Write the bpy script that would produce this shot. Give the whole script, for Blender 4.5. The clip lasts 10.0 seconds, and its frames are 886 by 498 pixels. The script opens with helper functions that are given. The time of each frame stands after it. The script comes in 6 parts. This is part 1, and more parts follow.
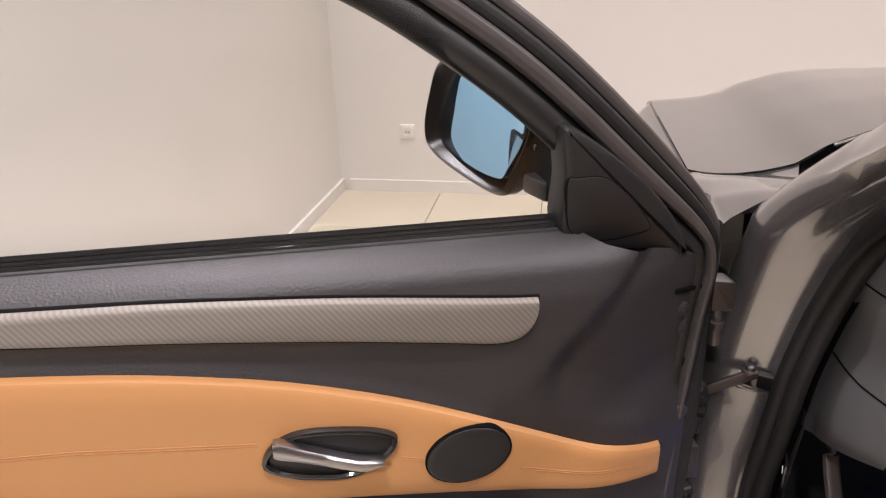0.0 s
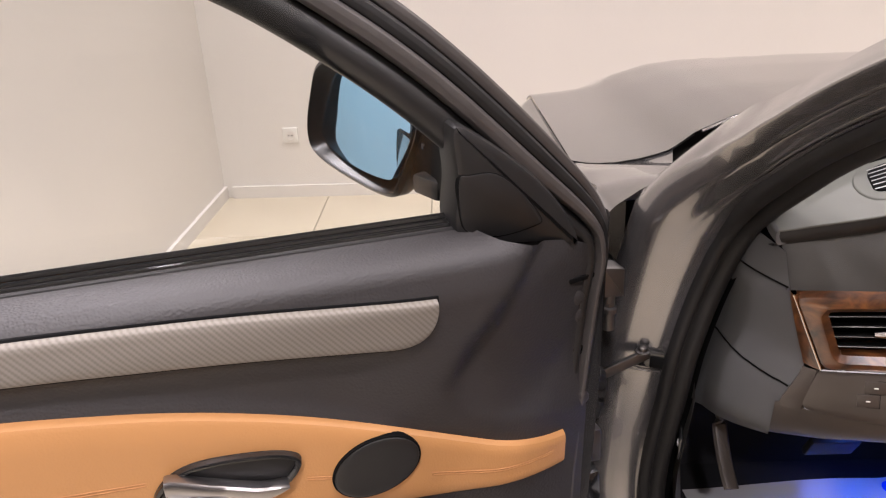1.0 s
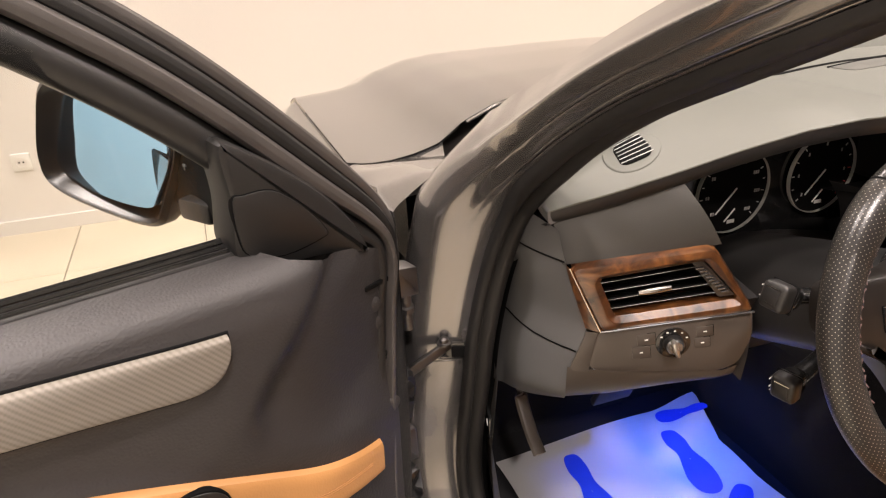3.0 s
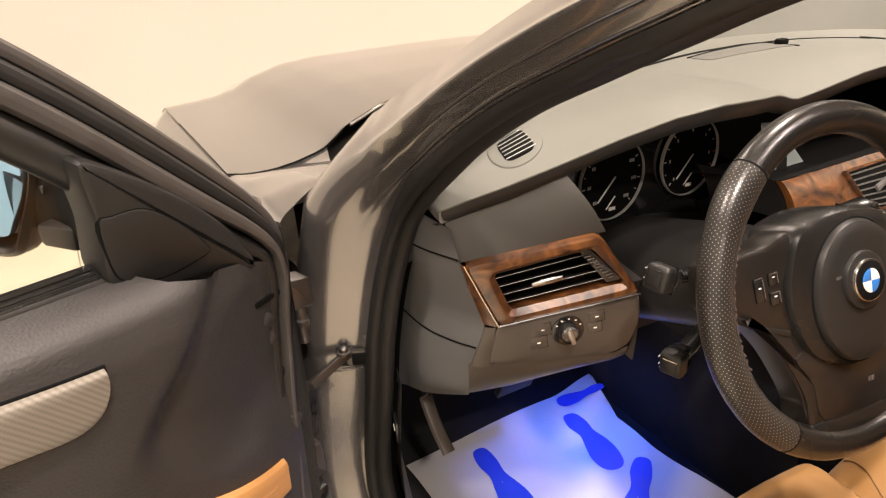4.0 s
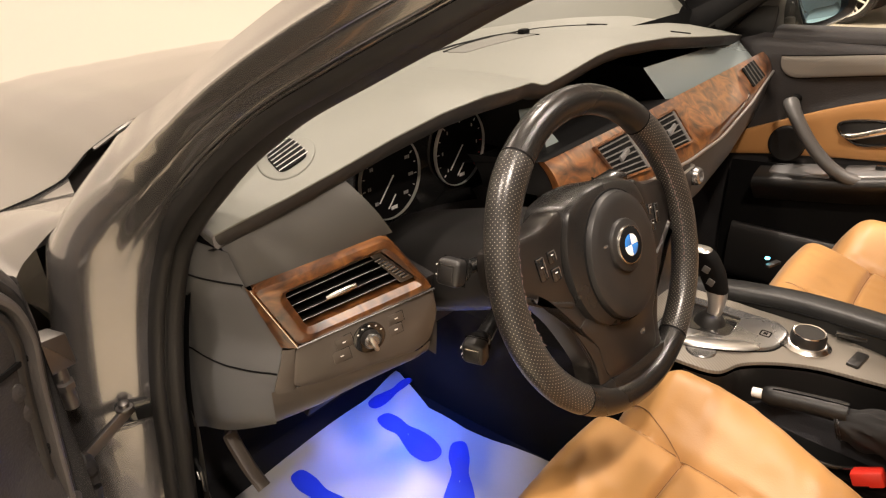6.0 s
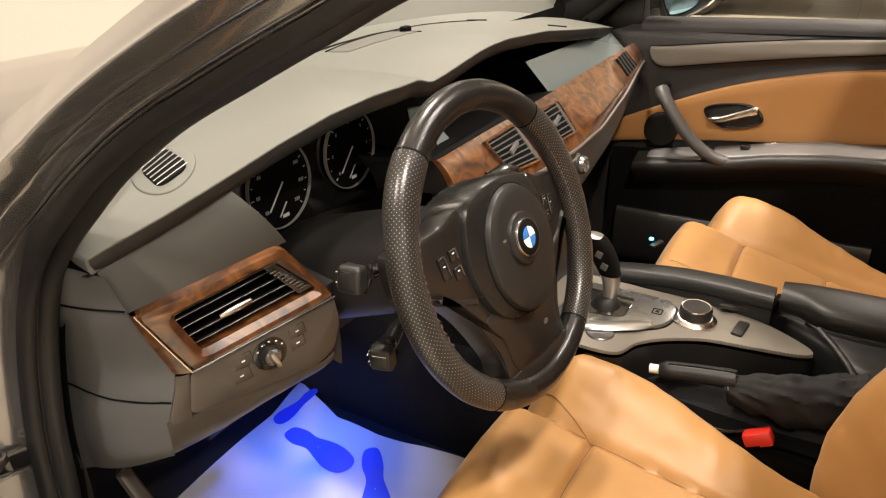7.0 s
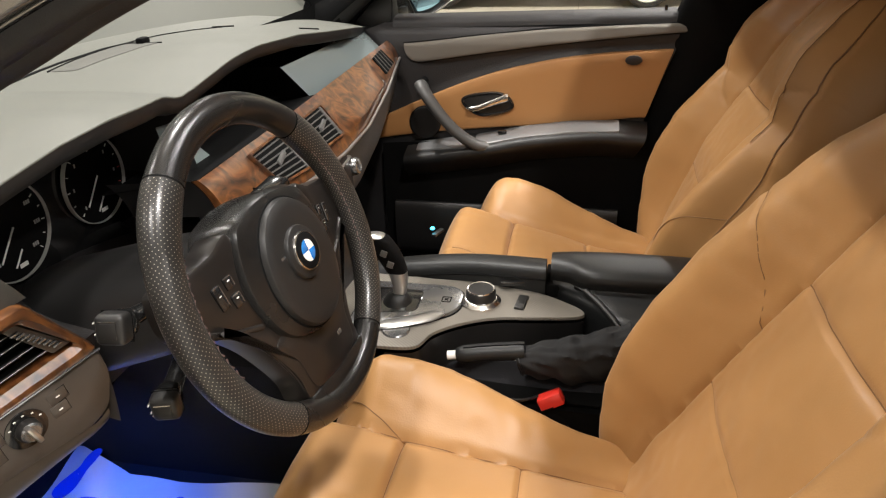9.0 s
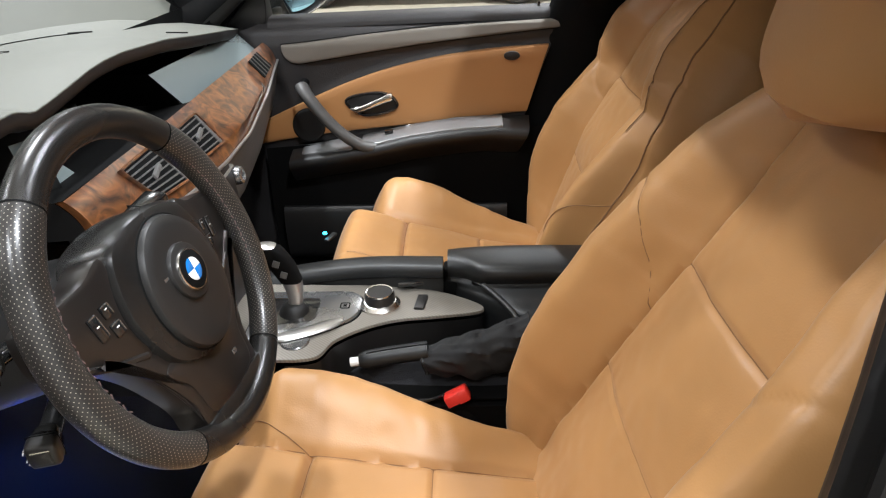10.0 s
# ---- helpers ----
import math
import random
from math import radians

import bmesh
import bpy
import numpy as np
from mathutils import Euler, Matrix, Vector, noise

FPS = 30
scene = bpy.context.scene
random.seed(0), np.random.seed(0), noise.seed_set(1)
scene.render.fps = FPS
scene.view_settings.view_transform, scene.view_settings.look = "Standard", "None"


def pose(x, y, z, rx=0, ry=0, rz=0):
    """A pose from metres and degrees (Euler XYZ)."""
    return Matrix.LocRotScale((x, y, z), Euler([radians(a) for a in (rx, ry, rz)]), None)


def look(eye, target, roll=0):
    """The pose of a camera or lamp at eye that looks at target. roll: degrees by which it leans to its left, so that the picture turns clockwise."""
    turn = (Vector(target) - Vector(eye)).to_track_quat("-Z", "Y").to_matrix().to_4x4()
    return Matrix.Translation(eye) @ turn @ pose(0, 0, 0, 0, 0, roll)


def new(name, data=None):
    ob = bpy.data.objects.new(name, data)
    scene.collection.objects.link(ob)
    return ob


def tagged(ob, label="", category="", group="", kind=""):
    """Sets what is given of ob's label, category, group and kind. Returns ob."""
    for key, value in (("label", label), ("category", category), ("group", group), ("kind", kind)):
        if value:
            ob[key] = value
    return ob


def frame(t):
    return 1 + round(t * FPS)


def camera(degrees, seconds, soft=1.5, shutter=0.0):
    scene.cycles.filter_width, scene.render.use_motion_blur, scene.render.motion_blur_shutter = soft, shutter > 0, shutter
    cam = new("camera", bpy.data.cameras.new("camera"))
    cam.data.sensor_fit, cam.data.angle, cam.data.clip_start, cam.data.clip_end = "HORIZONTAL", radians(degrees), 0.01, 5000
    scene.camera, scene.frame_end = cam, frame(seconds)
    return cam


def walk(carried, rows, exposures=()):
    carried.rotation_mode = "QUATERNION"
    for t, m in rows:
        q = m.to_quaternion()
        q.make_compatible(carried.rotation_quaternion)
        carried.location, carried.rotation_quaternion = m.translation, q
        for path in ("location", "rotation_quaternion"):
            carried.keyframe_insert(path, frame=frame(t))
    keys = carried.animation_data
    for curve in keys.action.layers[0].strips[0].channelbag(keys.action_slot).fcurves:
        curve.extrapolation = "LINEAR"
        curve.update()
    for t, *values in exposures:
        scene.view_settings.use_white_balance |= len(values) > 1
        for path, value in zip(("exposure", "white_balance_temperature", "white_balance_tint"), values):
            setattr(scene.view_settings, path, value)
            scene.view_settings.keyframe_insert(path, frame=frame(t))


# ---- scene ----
cam = camera(66.6, 10.0, 1.2)

PATH = [
    (0, (-1.07, -0.317, 1.3), (-1.396, 1.485, 0.495), -1.7),
    (0.5, (-1.07, -0.308, 1.298), (-1.242, 1.512, 0.487), -1.7),
    (1, (-1.073, -0.297, 1.296), (-1.085, 1.529, 0.481), -1.7),
    (1.5, (-1.075, -0.288, 1.296), (-0.926, 1.53, 0.476), -1.7),
    (2, (-1.075, -0.278, 1.296), (-0.768, 1.518, 0.47), -1.7),
    (3.5, (-1.069, -0.262, 1.299), (-0.322, 1.39, 0.454), -1.9),
    (4, (-1.065, -0.257, 1.297), (-0.18, 1.324, 0.449), -2.0),
    (4.5, (-1.062, -0.25, 1.296), (-0.045, 1.246, 0.443), -1.9),
    (5, (-1.057, -0.245, 1.295), (0.081, 1.16, 0.439), -2.0),
    (5.5, (-1.05, -0.239, 1.296), (0.202, 1.06, 0.433), -2.0),
    (7, (-1.032, -0.218, 1.291), (0.502, 0.714, 0.408), -2.0),
    (7.5, (-1.026, -0.214, 1.291), (0.579, 0.581, 0.4), -1.9),
    (8, (-1.021, -0.214, 1.293), (0.644, 0.438, 0.398), -1.9),
    (8.5, (-1.015, -0.22, 1.294), (0.698, 0.288, 0.396), -2.0),
    (9, (-1.009, -0.222, 1.294), (0.738, 0.139, 0.39), -1.9),
    (9.5, (-1.003, -0.222, 1.295), (0.766, -0.013, 0.384), -1.9),
    (10, (-0.997, -0.219, 1.294), (0.78, -0.168, 0.377), -1.6),
]
walk(cam, [(t, look(eye, target, roll)) for t, eye, target, roll in PATH], [(0.0, -0.38, 6000, 18), (2.0, -0.12, 6200, 16), (3.5, 0.07, 7000, 14), (5.5, 0.12, 7400, 13), (7.5, 0.0, 6900, 7), (9.0, -0.10, 6200, 5), (10.0, 0.06, 5600, 3)])

# ---- light ----
world = bpy.data.worlds.new("showroom_air")
scene.world = world
world.use_nodes = True
world.node_tree.nodes["Background"].inputs[0].default_value = (1.0, 0.93, 0.85, 1)
world.node_tree.nodes["Background"].inputs[1].default_value = 0.12


def area_lamp(name, place, target, size, power, colour=(1.0, 0.91, 0.86), size_y=None, spread=180):
    data = bpy.data.lights.new(name, "AREA")
    data.energy, data.color, data.size, data.spread = power, colour, size, radians(spread)
    if size_y:
        data.shape, data.size_y = "RECTANGLE", size_y
    ob = new(name, data)
    ob.matrix_basis = look(place, target)
    return ob


# ---- materials ----
def nodes_of(m):
    m.use_nodes = True
    return m.node_tree.nodes, m.node_tree.links, m.node_tree.nodes["Principled BSDF"]


def material(name, colour, rough=0.5, metal=0.0, vary=0.12, scale=6.0, grain=0.0, grain_scale=400.0,
             coat=0.0, rough_vary=0.1, grain_kind="noise", depth=0.0006, sheen=0.0, spec=0.5):
    """Base colour with blotches at one scale and fine grain in the relief at another."""
    m = bpy.data.materials.new(name)
    n, l, b = nodes_of(m)
    co = n.new("ShaderNodeTexCoord")
    big = n.new("ShaderNodeTexNoise")
    big.inputs["Scale"].default_value, big.inputs["Detail"].default_value = scale, 5
    l.new(co.outputs["Object"], big.inputs["Vector"])
    ramp = n.new("ShaderNodeMix")
    ramp.data_type = "RGBA"
    ramp.inputs[6].default_value = (*[c * (1 - vary) for c in colour], 1)
    ramp.inputs[7].default_value = (*[min(1, c * (1 + vary)) for c in colour], 1)
    l.new(big.outputs["Fac"], ramp.inputs[0])
    l.new(ramp.outputs[2], b.inputs["Base Color"])
    rr = n.new("ShaderNodeMapRange")
    rr.inputs["To Min"].default_value = max(0.02, rough - rough_vary)
    rr.inputs["To Max"].default_value = min(1, rough + rough_vary)
    l.new(big.outputs["Fac"], rr.inputs["Value"])
    l.new(rr.outputs[0], b.inputs["Roughness"])
    b.inputs["Metallic"].default_value = metal
    b.inputs["Coat Weight"].default_value = coat
    b.inputs["Coat Roughness"].default_value = 0.04
    b.inputs["Sheen Weight"].default_value = sheen
    b.inputs["Specular IOR Level"].default_value = spec
    if grain:
        if grain_kind == "cells":
            g = n.new("ShaderNodeTexVoronoi")
            g.feature = "SMOOTH_F1"
            out = g.outputs["Distance"]
        else:
            g = n.new("ShaderNodeTexNoise")
            g.inputs["Detail"].default_value = 3
            out = g.outputs["Fac"]
        g.inputs["Scale"].default_value = grain_scale
        l.new(co.outputs["Object"], g.inputs["Vector"])
        bump = n.new("ShaderNodeBump")
        bump.inputs["Strength"].default_value, bump.inputs["Distance"].default_value = grain, depth
        l.new(out, bump.inputs["Height"])
        l.new(bump.outputs[0], b.inputs["Normal"])
    return m


def burl_wood(name):
    """Lacquered burr walnut: twisted rings, dark knots and a clear coat."""
    m = bpy.data.materials.new(name)
    n, l, b = nodes_of(m)
    co = n.new("ShaderNodeTexCoord")
    warp = n.new("ShaderNodeTexNoise")
    warp.inputs["Scale"].default_value, warp.inputs["Detail"].default_value, warp.inputs["Distortion"].default_value = 24, 6, 2.2
    l.new(co.outputs["Object"], warp.inputs["Vector"])
    ramp = n.new("ShaderNodeValToRGB")
    ramp.color_ramp.elements[0].position, ramp.color_ramp.elements[0].color = 0.30, (0.016, 0.0048, 0.002, 1)
    ramp.color_ramp.elements[1].position, ramp.color_ramp.elements[1].color = 0.72, (0.205, 0.080, 0.022, 1)
    mid = ramp.color_ramp.elements.new(0.5)
    mid.color = (0.096, 0.035, 0.0105, 1)
    l.new(warp.outputs["Fac"], ramp.inputs[0])
    fine = n.new("ShaderNodeTexNoise")
    fine.inputs["Scale"].default_value, fine.inputs["Detail"].default_value = 160, 4
    l.new(co.outputs["Object"], fine.inputs["Vector"])
    mix = n.new("ShaderNodeMix")
    mix.data_type, mix.blend_type = "RGBA", "OVERLAY"
    mix.inputs[0].default_value = 0.14
    l.new(ramp.outputs[0], mix.inputs[6])
    l.new(fine.outputs["Color"], mix.inputs[7])
    l.new(mix.outputs[2], b.inputs["Base Color"])
    b.inputs["Roughness"].default_value = 0.35
    b.inputs["Coat Weight"].default_value, b.inputs["Coat Roughness"].default_value = 1.0, 0.03
    return m


def weave(name, colour, dark, pitch, angle):
    """Brushed twill trim: slanting ribs crossed by fine threads."""
    m = bpy.data.materials.new(name)
    n, l, b = nodes_of(m)
    uv = n.new("ShaderNodeUVMap")
    turn = n.new("ShaderNodeMapping")
    turn.inputs["Rotation"].default_value = (0, 0, radians(angle))
    l.new(uv.outputs[0], turn.inputs["Vector"])
    rib = n.new("ShaderNodeTexWave")
    rib.inputs["Scale"].default_value = 1 / pitch * 0.314
    rib.inputs["Distortion"].default_value = 0.4
    l.new(turn.outputs[0], rib.inputs["Vector"])
    cross = n.new("ShaderNodeTexWave")
    cross.bands_direction = "Y"
    cross.inputs["Scale"].default_value = 1 / pitch * 0.5
    l.new(turn.outputs[0], cross.inputs["Vector"])
    mul = n.new("ShaderNodeMath")
    mul.operation = "MULTIPLY_ADD"
    mul.inputs[1].default_value = 0.25
    l.new(cross.outputs["Fac"], mul.inputs[0])
    l.new(rib.outputs["Fac"], mul.inputs[2])
    mix = n.new("ShaderNodeMix")
    mix.data_type = "RGBA"
    mix.inputs[6].default_value, mix.inputs[7].default_value = (*dark, 1), (*colour, 1)
    l.new(mul.outputs[0], mix.inputs[0])
    l.new(mix.outputs[2], b.inputs["Base Color"])
    b.inputs["Metallic"].default_value, b.inputs["Roughness"].default_value = 0.25, 0.55
    bump = n.new("ShaderNodeBump")
    bump.inputs["Strength"].default_value, bump.inputs["Distance"].default_value = 0.25, 0.0004
    l.new(mul.outputs[0], bump.inputs["Height"])
    l.new(bump.outputs[0], b.inputs["Normal"])
    return m


def perforated(name, colour):
    """Smooth black leather with rows of small pale holes, laid along the UV map in metres."""
    m = bpy.data.materials.new(name)
    n, l, b = nodes_of(m)
    uv = n.new("ShaderNodeUVMap")
    turn = n.new("ShaderNodeMapping")
    turn.inputs["Rotation"].default_value = (0, 0, radians(45))
    turn.inputs["Scale"].default_value = (1 / 0.0037, 1 / 0.0037, 1)
    l.new(uv.outputs[0], turn.inputs["Vector"])
    cell = n.new("ShaderNodeTexVoronoi")
    cell.inputs["Scale"].default_value, cell.inputs["Randomness"].default_value = 1.0, 0.0
    cell.voronoi_dimensions = "2D"
    l.new(turn.outputs[0], cell.inputs["Vector"])
    hole = n.new("ShaderNodeMath")
    hole.operation, hole.inputs[1].default_value = "LESS_THAN", 0.135
    l.new(cell.outputs["Distance"], hole.inputs[0])
    mix = n.new("ShaderNodeMix")
    mix.data_type = "RGBA"
    mix.inputs[6].default_value, mix.inputs[7].default_value = (*colour, 1), (0.30, 0.28, 0.24, 1)
    l.new(hole.outputs[0], mix.inputs[0])
    l.new(mix.outputs[2], b.inputs["Base Color"])
    b.inputs["Roughness"].default_value = 0.30
    return m


def glass(name, tint=(1, 1, 1), rough=0.0):
    m = bpy.data.materials.new(name)
    n, l, b = nodes_of(m)
    clear, gloss, mix, fres = (n.new("ShaderNodeBsdf" + k) if k else None for k in ("Transparent", "Glossy", "", ""))
    mix, fres = n.new("ShaderNodeMixShader"), n.new("ShaderNodeFresnel")
    clear.inputs[0].default_value = (*tint, 1)
    gloss.inputs["Roughness"].default_value = rough
    fres.inputs[0].default_value = 1.45
    l.new(fres.outputs[0], mix.inputs[0])
    l.new(clear.outputs[0], mix.inputs[1])
    l.new(gloss.outputs[0], mix.inputs[2])
    l.new(mix.outputs[0], n["Material Output"].inputs[0])
    return m


def glowing(name, colour, power):
    m = bpy.data.materials.new(name)
    n, l, b = nodes_of(m)
    b.inputs["Base Color"].default_value = (*colour, 1)
    b.inputs["Emission Color"].default_value = (*colour, 1)
    b.inputs["Emission Strength"].default_value = power
    return m


def tiles(name):
    """Beige stone tiles, 60 cm, with thin grey joints."""
    m = bpy.data.materials.new(name)
    n, l, b = nodes_of(m)
    co = n.new("ShaderNodeTexCoord")
    noise_big = n.new("ShaderNodeTexNoise")
    noise_big.inputs["Scale"].default_value, noise_big.inputs["Detail"].default_value = 3.0, 8
    l.new(co.outputs["Object"], noise_big.inputs["Vector"])
    mix = n.new("ShaderNodeMix")
    mix.data_type = "RGBA"
    mix.inputs[6].default_value, mix.inputs[7].default_value = (0.50, 0.44, 0.33, 1), (0.64, 0.58, 0.46, 1)
    l.new(noise_big.outputs["Fac"], mix.inputs[0])
    l.new(mix.outputs[2], b.inputs["Base Color"])
    b.inputs["Roughness"].default_value = 0.28
    return m


PAINT = material("grey_metallic_paint", (0.205, 0.197, 0.193), 0.25, 0.78, 0.04, 3, coat=1.0, rough_vary=0.03, depth=0.0001)
RUBBER = material("black_seal_rubber", (0.009, 0.0085, 0.008), 0.55, 0, 0.2, 30, 0.2, 900, spec=0.4)
GASKET = material("dark_grey_seal", (0.05, 0.045, 0.042), 0.4, 0, 0.2, 30, 0.2, 700)
# black plastic and joints, also near-black sheets that stand for shade in hollows
DARK = material("black_plastic_and_shade", (0.0035, 0.0035, 0.0035), 0.75, 0, 0.2, 8, 0.3, 600, spec=0.1)
GRILLE = material("grey_grille_cloth", (0.092, 0.092, 0.080), 0.7, 0, 0.1, 60, 0.6, 1600, depth=0.0004)
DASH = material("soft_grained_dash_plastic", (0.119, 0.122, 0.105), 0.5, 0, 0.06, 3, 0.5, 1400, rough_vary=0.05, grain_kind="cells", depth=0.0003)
# dash plastic darkened to stand for the shade of pad lip and pillar
FACE = material("shaded_face_plastic", (0.048, 0.0465, 0.042), 0.48, 0, 0.06, 3, 0.5, 1400, rough_vary=0.05, grain_kind="cells", depth=0.0003)
# darker copy of DASH: less light on lower faces, put into the colour
DASH_LOW = material("shaded_lower_dash_plastic", (0.072, 0.067, 0.060), 0.48, 0, 0.06, 3, 0.5, 1400, rough_vary=0.05, grain_kind="cells", depth=0.0003)
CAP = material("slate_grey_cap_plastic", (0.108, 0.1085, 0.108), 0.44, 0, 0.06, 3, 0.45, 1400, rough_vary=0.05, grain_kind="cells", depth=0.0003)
TRIM = material("charcoal_door_plastic", (0.024, 0.0222, 0.0222), 0.54, 0, 0.08, 4, 0.75, 380, rough_vary=0.05, grain_kind="cells", depth=0.0006)
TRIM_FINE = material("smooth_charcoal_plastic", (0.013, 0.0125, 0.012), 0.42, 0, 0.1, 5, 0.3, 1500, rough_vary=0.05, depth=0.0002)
PANEL = material("warm_grey_switch_panel", (0.070, 0.059, 0.050), 0.38, 0.1, 0.06, 5, 0.3, 1500, rough_vary=0.05, depth=0.0002)
GLOSS_BLACK = material("glossy_black_plastic", (0.012, 0.012, 0.012), 0.12, 0, 0.1, 8, coat=0.5, rough_vary=0.03)
TAN = material("tan_leather", (0.42, 0.222, 0.078), 0.43, 0, 0.07, 5, 0.22, 520, rough_vary=0.06, grain_kind="cells", depth=0.0005, sheen=0.1)
TAN_DOOR = material("tan_door_leather", (0.445, 0.222, 0.079), 0.48, 0, 0.05, 5, 0.45, 480, rough_vary=0.05, grain_kind="cells", depth=0.0004)
THREAD = material("tan_thread", (0.40, 0.19, 0.07), 0.7, 0, 0.2, 200)
LEATHER = material("black_leather", (0.010, 0.0095, 0.009), 0.27, 0, 0.12, 8, 0.22, 700, rough_vary=0.07, grain_kind="cells", depth=0.0005)
CONSOLE = material("black_console_leather", (0.010, 0.0105, 0.0105), 0.42, 0, 0.12, 8, 0.35, 600, rough_vary=0.06, grain_kind="cells", depth=0.0004, spec=0.4)
SEAM = material("dark_leather_seam", (0.21, 0.108, 0.042), 0.6, 0, 0.1, 40)
SATIN = material("satin_silver_metal", (0.50, 0.49, 0.47), 0.34, 0.9, 0.05, 20, rough_vary=0.05)
GREY_GRIP = material("grey_grip_plastic", (0.085, 0.083, 0.08), 0.42, 0, 0.06, 6, 0.2, 900)
THREAD_RED = material("dull_red_thread", (0.115, 0.075, 0.07), 0.7, 0, 0.2, 200)
SPOKE = material("glossy_brown_black_plastic", (0.0125, 0.0105, 0.0092), 0.30, 0, 0.1, 8, coat=0.1, rough_vary=0.04)
NUMERAL = material("dull_white_print", (0.36, 0.35, 0.33), 0.6, 0, 0.1, 60)
RING_WHITE = material("bright_dial_ring", (0.46, 0.45, 0.42), 0.35, 0.3, 0.05, 20)
PERFORATED = perforated("perforated_black_leather", (0.017, 0.0158, 0.0145))
WOOD = burl_wood("burr_walnut")
WEAVE = weave("silver_twill_trim", (0.195, 0.177, 0.150), (0.140, 0.126, 0.104), 0.0044, 40)
CHROME = material("satin_chrome", (0.72, 0.70, 0.67), 0.22, 1.0, 0.05, 20, rough_vary=0.06)
SMOKED = material("smoked_chrome", (0.36, 0.35, 0.35), 0.30, 1.0, 0.05, 20, rough_vary=0.05)
STEEL = material("dull_steel", (0.17, 0.163, 0.156), 0.45, 1.0, 0.15, 40, 0.2, 300)
PLATE = material("satin_silver_plate", (0.24, 0.24, 0.24), 0.36, 0.6, 0.05, 12, rough_vary=0.05)
SILVER = material("silver_plastic", (0.30, 0.30, 0.30), 0.27, 0.85, 0.05, 12, rough_vary=0.05)
WALL = material("white_plaster", (0.69, 0.665, 0.625), 0.8, 0, 0.03, 1.2, 0.25, 90, depth=0.002)
CEIL = material("white_ceiling_paint", (0.82, 0.80, 0.77), 0.85, 0, 0.02, 2)
FLOOR = tiles("beige_floor_tile")
GROUT = material("grey_grout", (0.28, 0.25, 0.20), 0.9, 0, 0.1, 40)
CARPET = material("black_carpet", (0.006, 0.006, 0.008), 0.95, 0, 0.4, 300, 1.0, 900, depth=0.002)
PAPER = material("white_paper", (0.50, 0.50, 0.50), 0.6, 0, 0.04, 6, 0.3, 25, depth=0.004)
BLUE_INK = material("blue_printing_ink", (0.012, 0.05, 0.55), 0.55, 0, 0.05, 20)
RED = material("red_button", (0.62, 0.03, 0.02), 0.35, 0, 0.05, 20)
WHITE = material("white_print", (0.75, 0.74, 0.70), 0.5, 0, 0.02, 20)
BADGE_BLUE = material("blue_enamel", (0.02, 0.16, 0.50), 0.2, 0, 0.02, 20, coat=1.0)
MIRROR_CASE = material("black_mirror_case", (0.007, 0.007, 0.0075), 0.34, 0, 0.1, 8, rough_vary=0.04)
MIRROR = material("blue_tinted_mirror", (0.33, 0.60, 0.86), 0.02, 1.0, 0.0, 5, rough_vary=0.0)
SCREEN = material("grey_display_glass", (0.19, 0.225, 0.225), 0.15, 0, 0.03, 5, coat=1.0, rough_vary=0.02)
GLASS = glass("clear_car_glass", (0.985, 0.995, 0.985))
LED = glowing("cyan_led", (0.1, 0.75, 1.0), 6.0)
GREEN_LED = glowing("green_led", (0.1, 1.0, 0.2), 3.0)


# ---- mesh tools ----
BASE = {}


def thing(name, place=(0, 0, 0), label="", category="", group=""):
    ob = new(name)
    ob.location = place
    ob.empty_display_size = 0.1
    BASE[ob.name] = Matrix.Translation(place)
    return tagged(ob, label, category, group)


def part(name, bm, mat, parent=None, label="", smooth=35):
    bmesh.ops.remove_doubles(bm, verts=bm.verts, dist=1e-5)
    bmesh.ops.recalc_face_normals(bm, faces=bm.faces)
    me = bpy.data.meshes.new(name)
    bm.to_mesh(me)
    bm.free()
    me.materials.append(mat)
    if smooth:
        for p in me.polygons:
            p.use_smooth = True
        me.set_sharp_from_angle(angle=radians(smooth))
    ob = new(name, me)
    if parent is not None:
        ob.parent = parent
        if parent.name in BASE:
            ob.matrix_parent_inverse = BASE[parent.name].inverted()
    return tagged(ob, label)


def solo(name, bm, mat, label, category, kind="", group="", smooth=35):
    return tagged(part(name, bm, mat, None, label, smooth), "", category, group, kind)


def curve(points, n, closed=False):
    """Catmull-Rom through points, evenly n per span."""
    p = [Vector(q) for q in points]
    out, m = [], len(p)
    for i in range(m if closed else m - 1):
        a = p[i - 1] if closed or i else 2 * p[0] - p[1]
        b, c = p[i], p[(i + 1) % m]
        d = p[(i + 2) % m] if closed or i + 2 < m else 2 * p[-1] - p[-2]
        for k in range(n):
            t = k / n
            out.append(0.5 * (2 * b + (c - a) * t + (2 * a - 5 * b + 4 * c - d) * t * t + (3 * b - a - 3 * c + d) * t ** 3))
    if not closed:
        out.append(p[-1])
    return out


def loft(sections, ring=False, caps=False, uv=None):
    """A skin over sections of equal length. ring: each section is a closed loop. uv: metres per step, along and across."""
    bm = bmesh.new()
    rows = [[bm.verts.new(v) for v in s] for s in sections]
    n = len(rows[0])
    lay = bm.loops.layers.uv.new("UVMap") if uv else None
    for i in range(len(rows) - 1):
        for j in range(n if ring else n - 1):
            k = (j + 1) % n
            f = bm.faces.new((rows[i][j], rows[i][k], rows[i + 1][k], rows[i + 1][j]))
            if lay:
                for loop, (a, b) in zip(f.loops, ((i, j), (i, j + 1), (i + 1, j + 1), (i + 1, j))):
                    loop[lay].uv = (a * uv[0], b * uv[1])
    if caps:
        bm.faces.new(rows[0])
        bm.faces.new(rows[-1])
    return bm


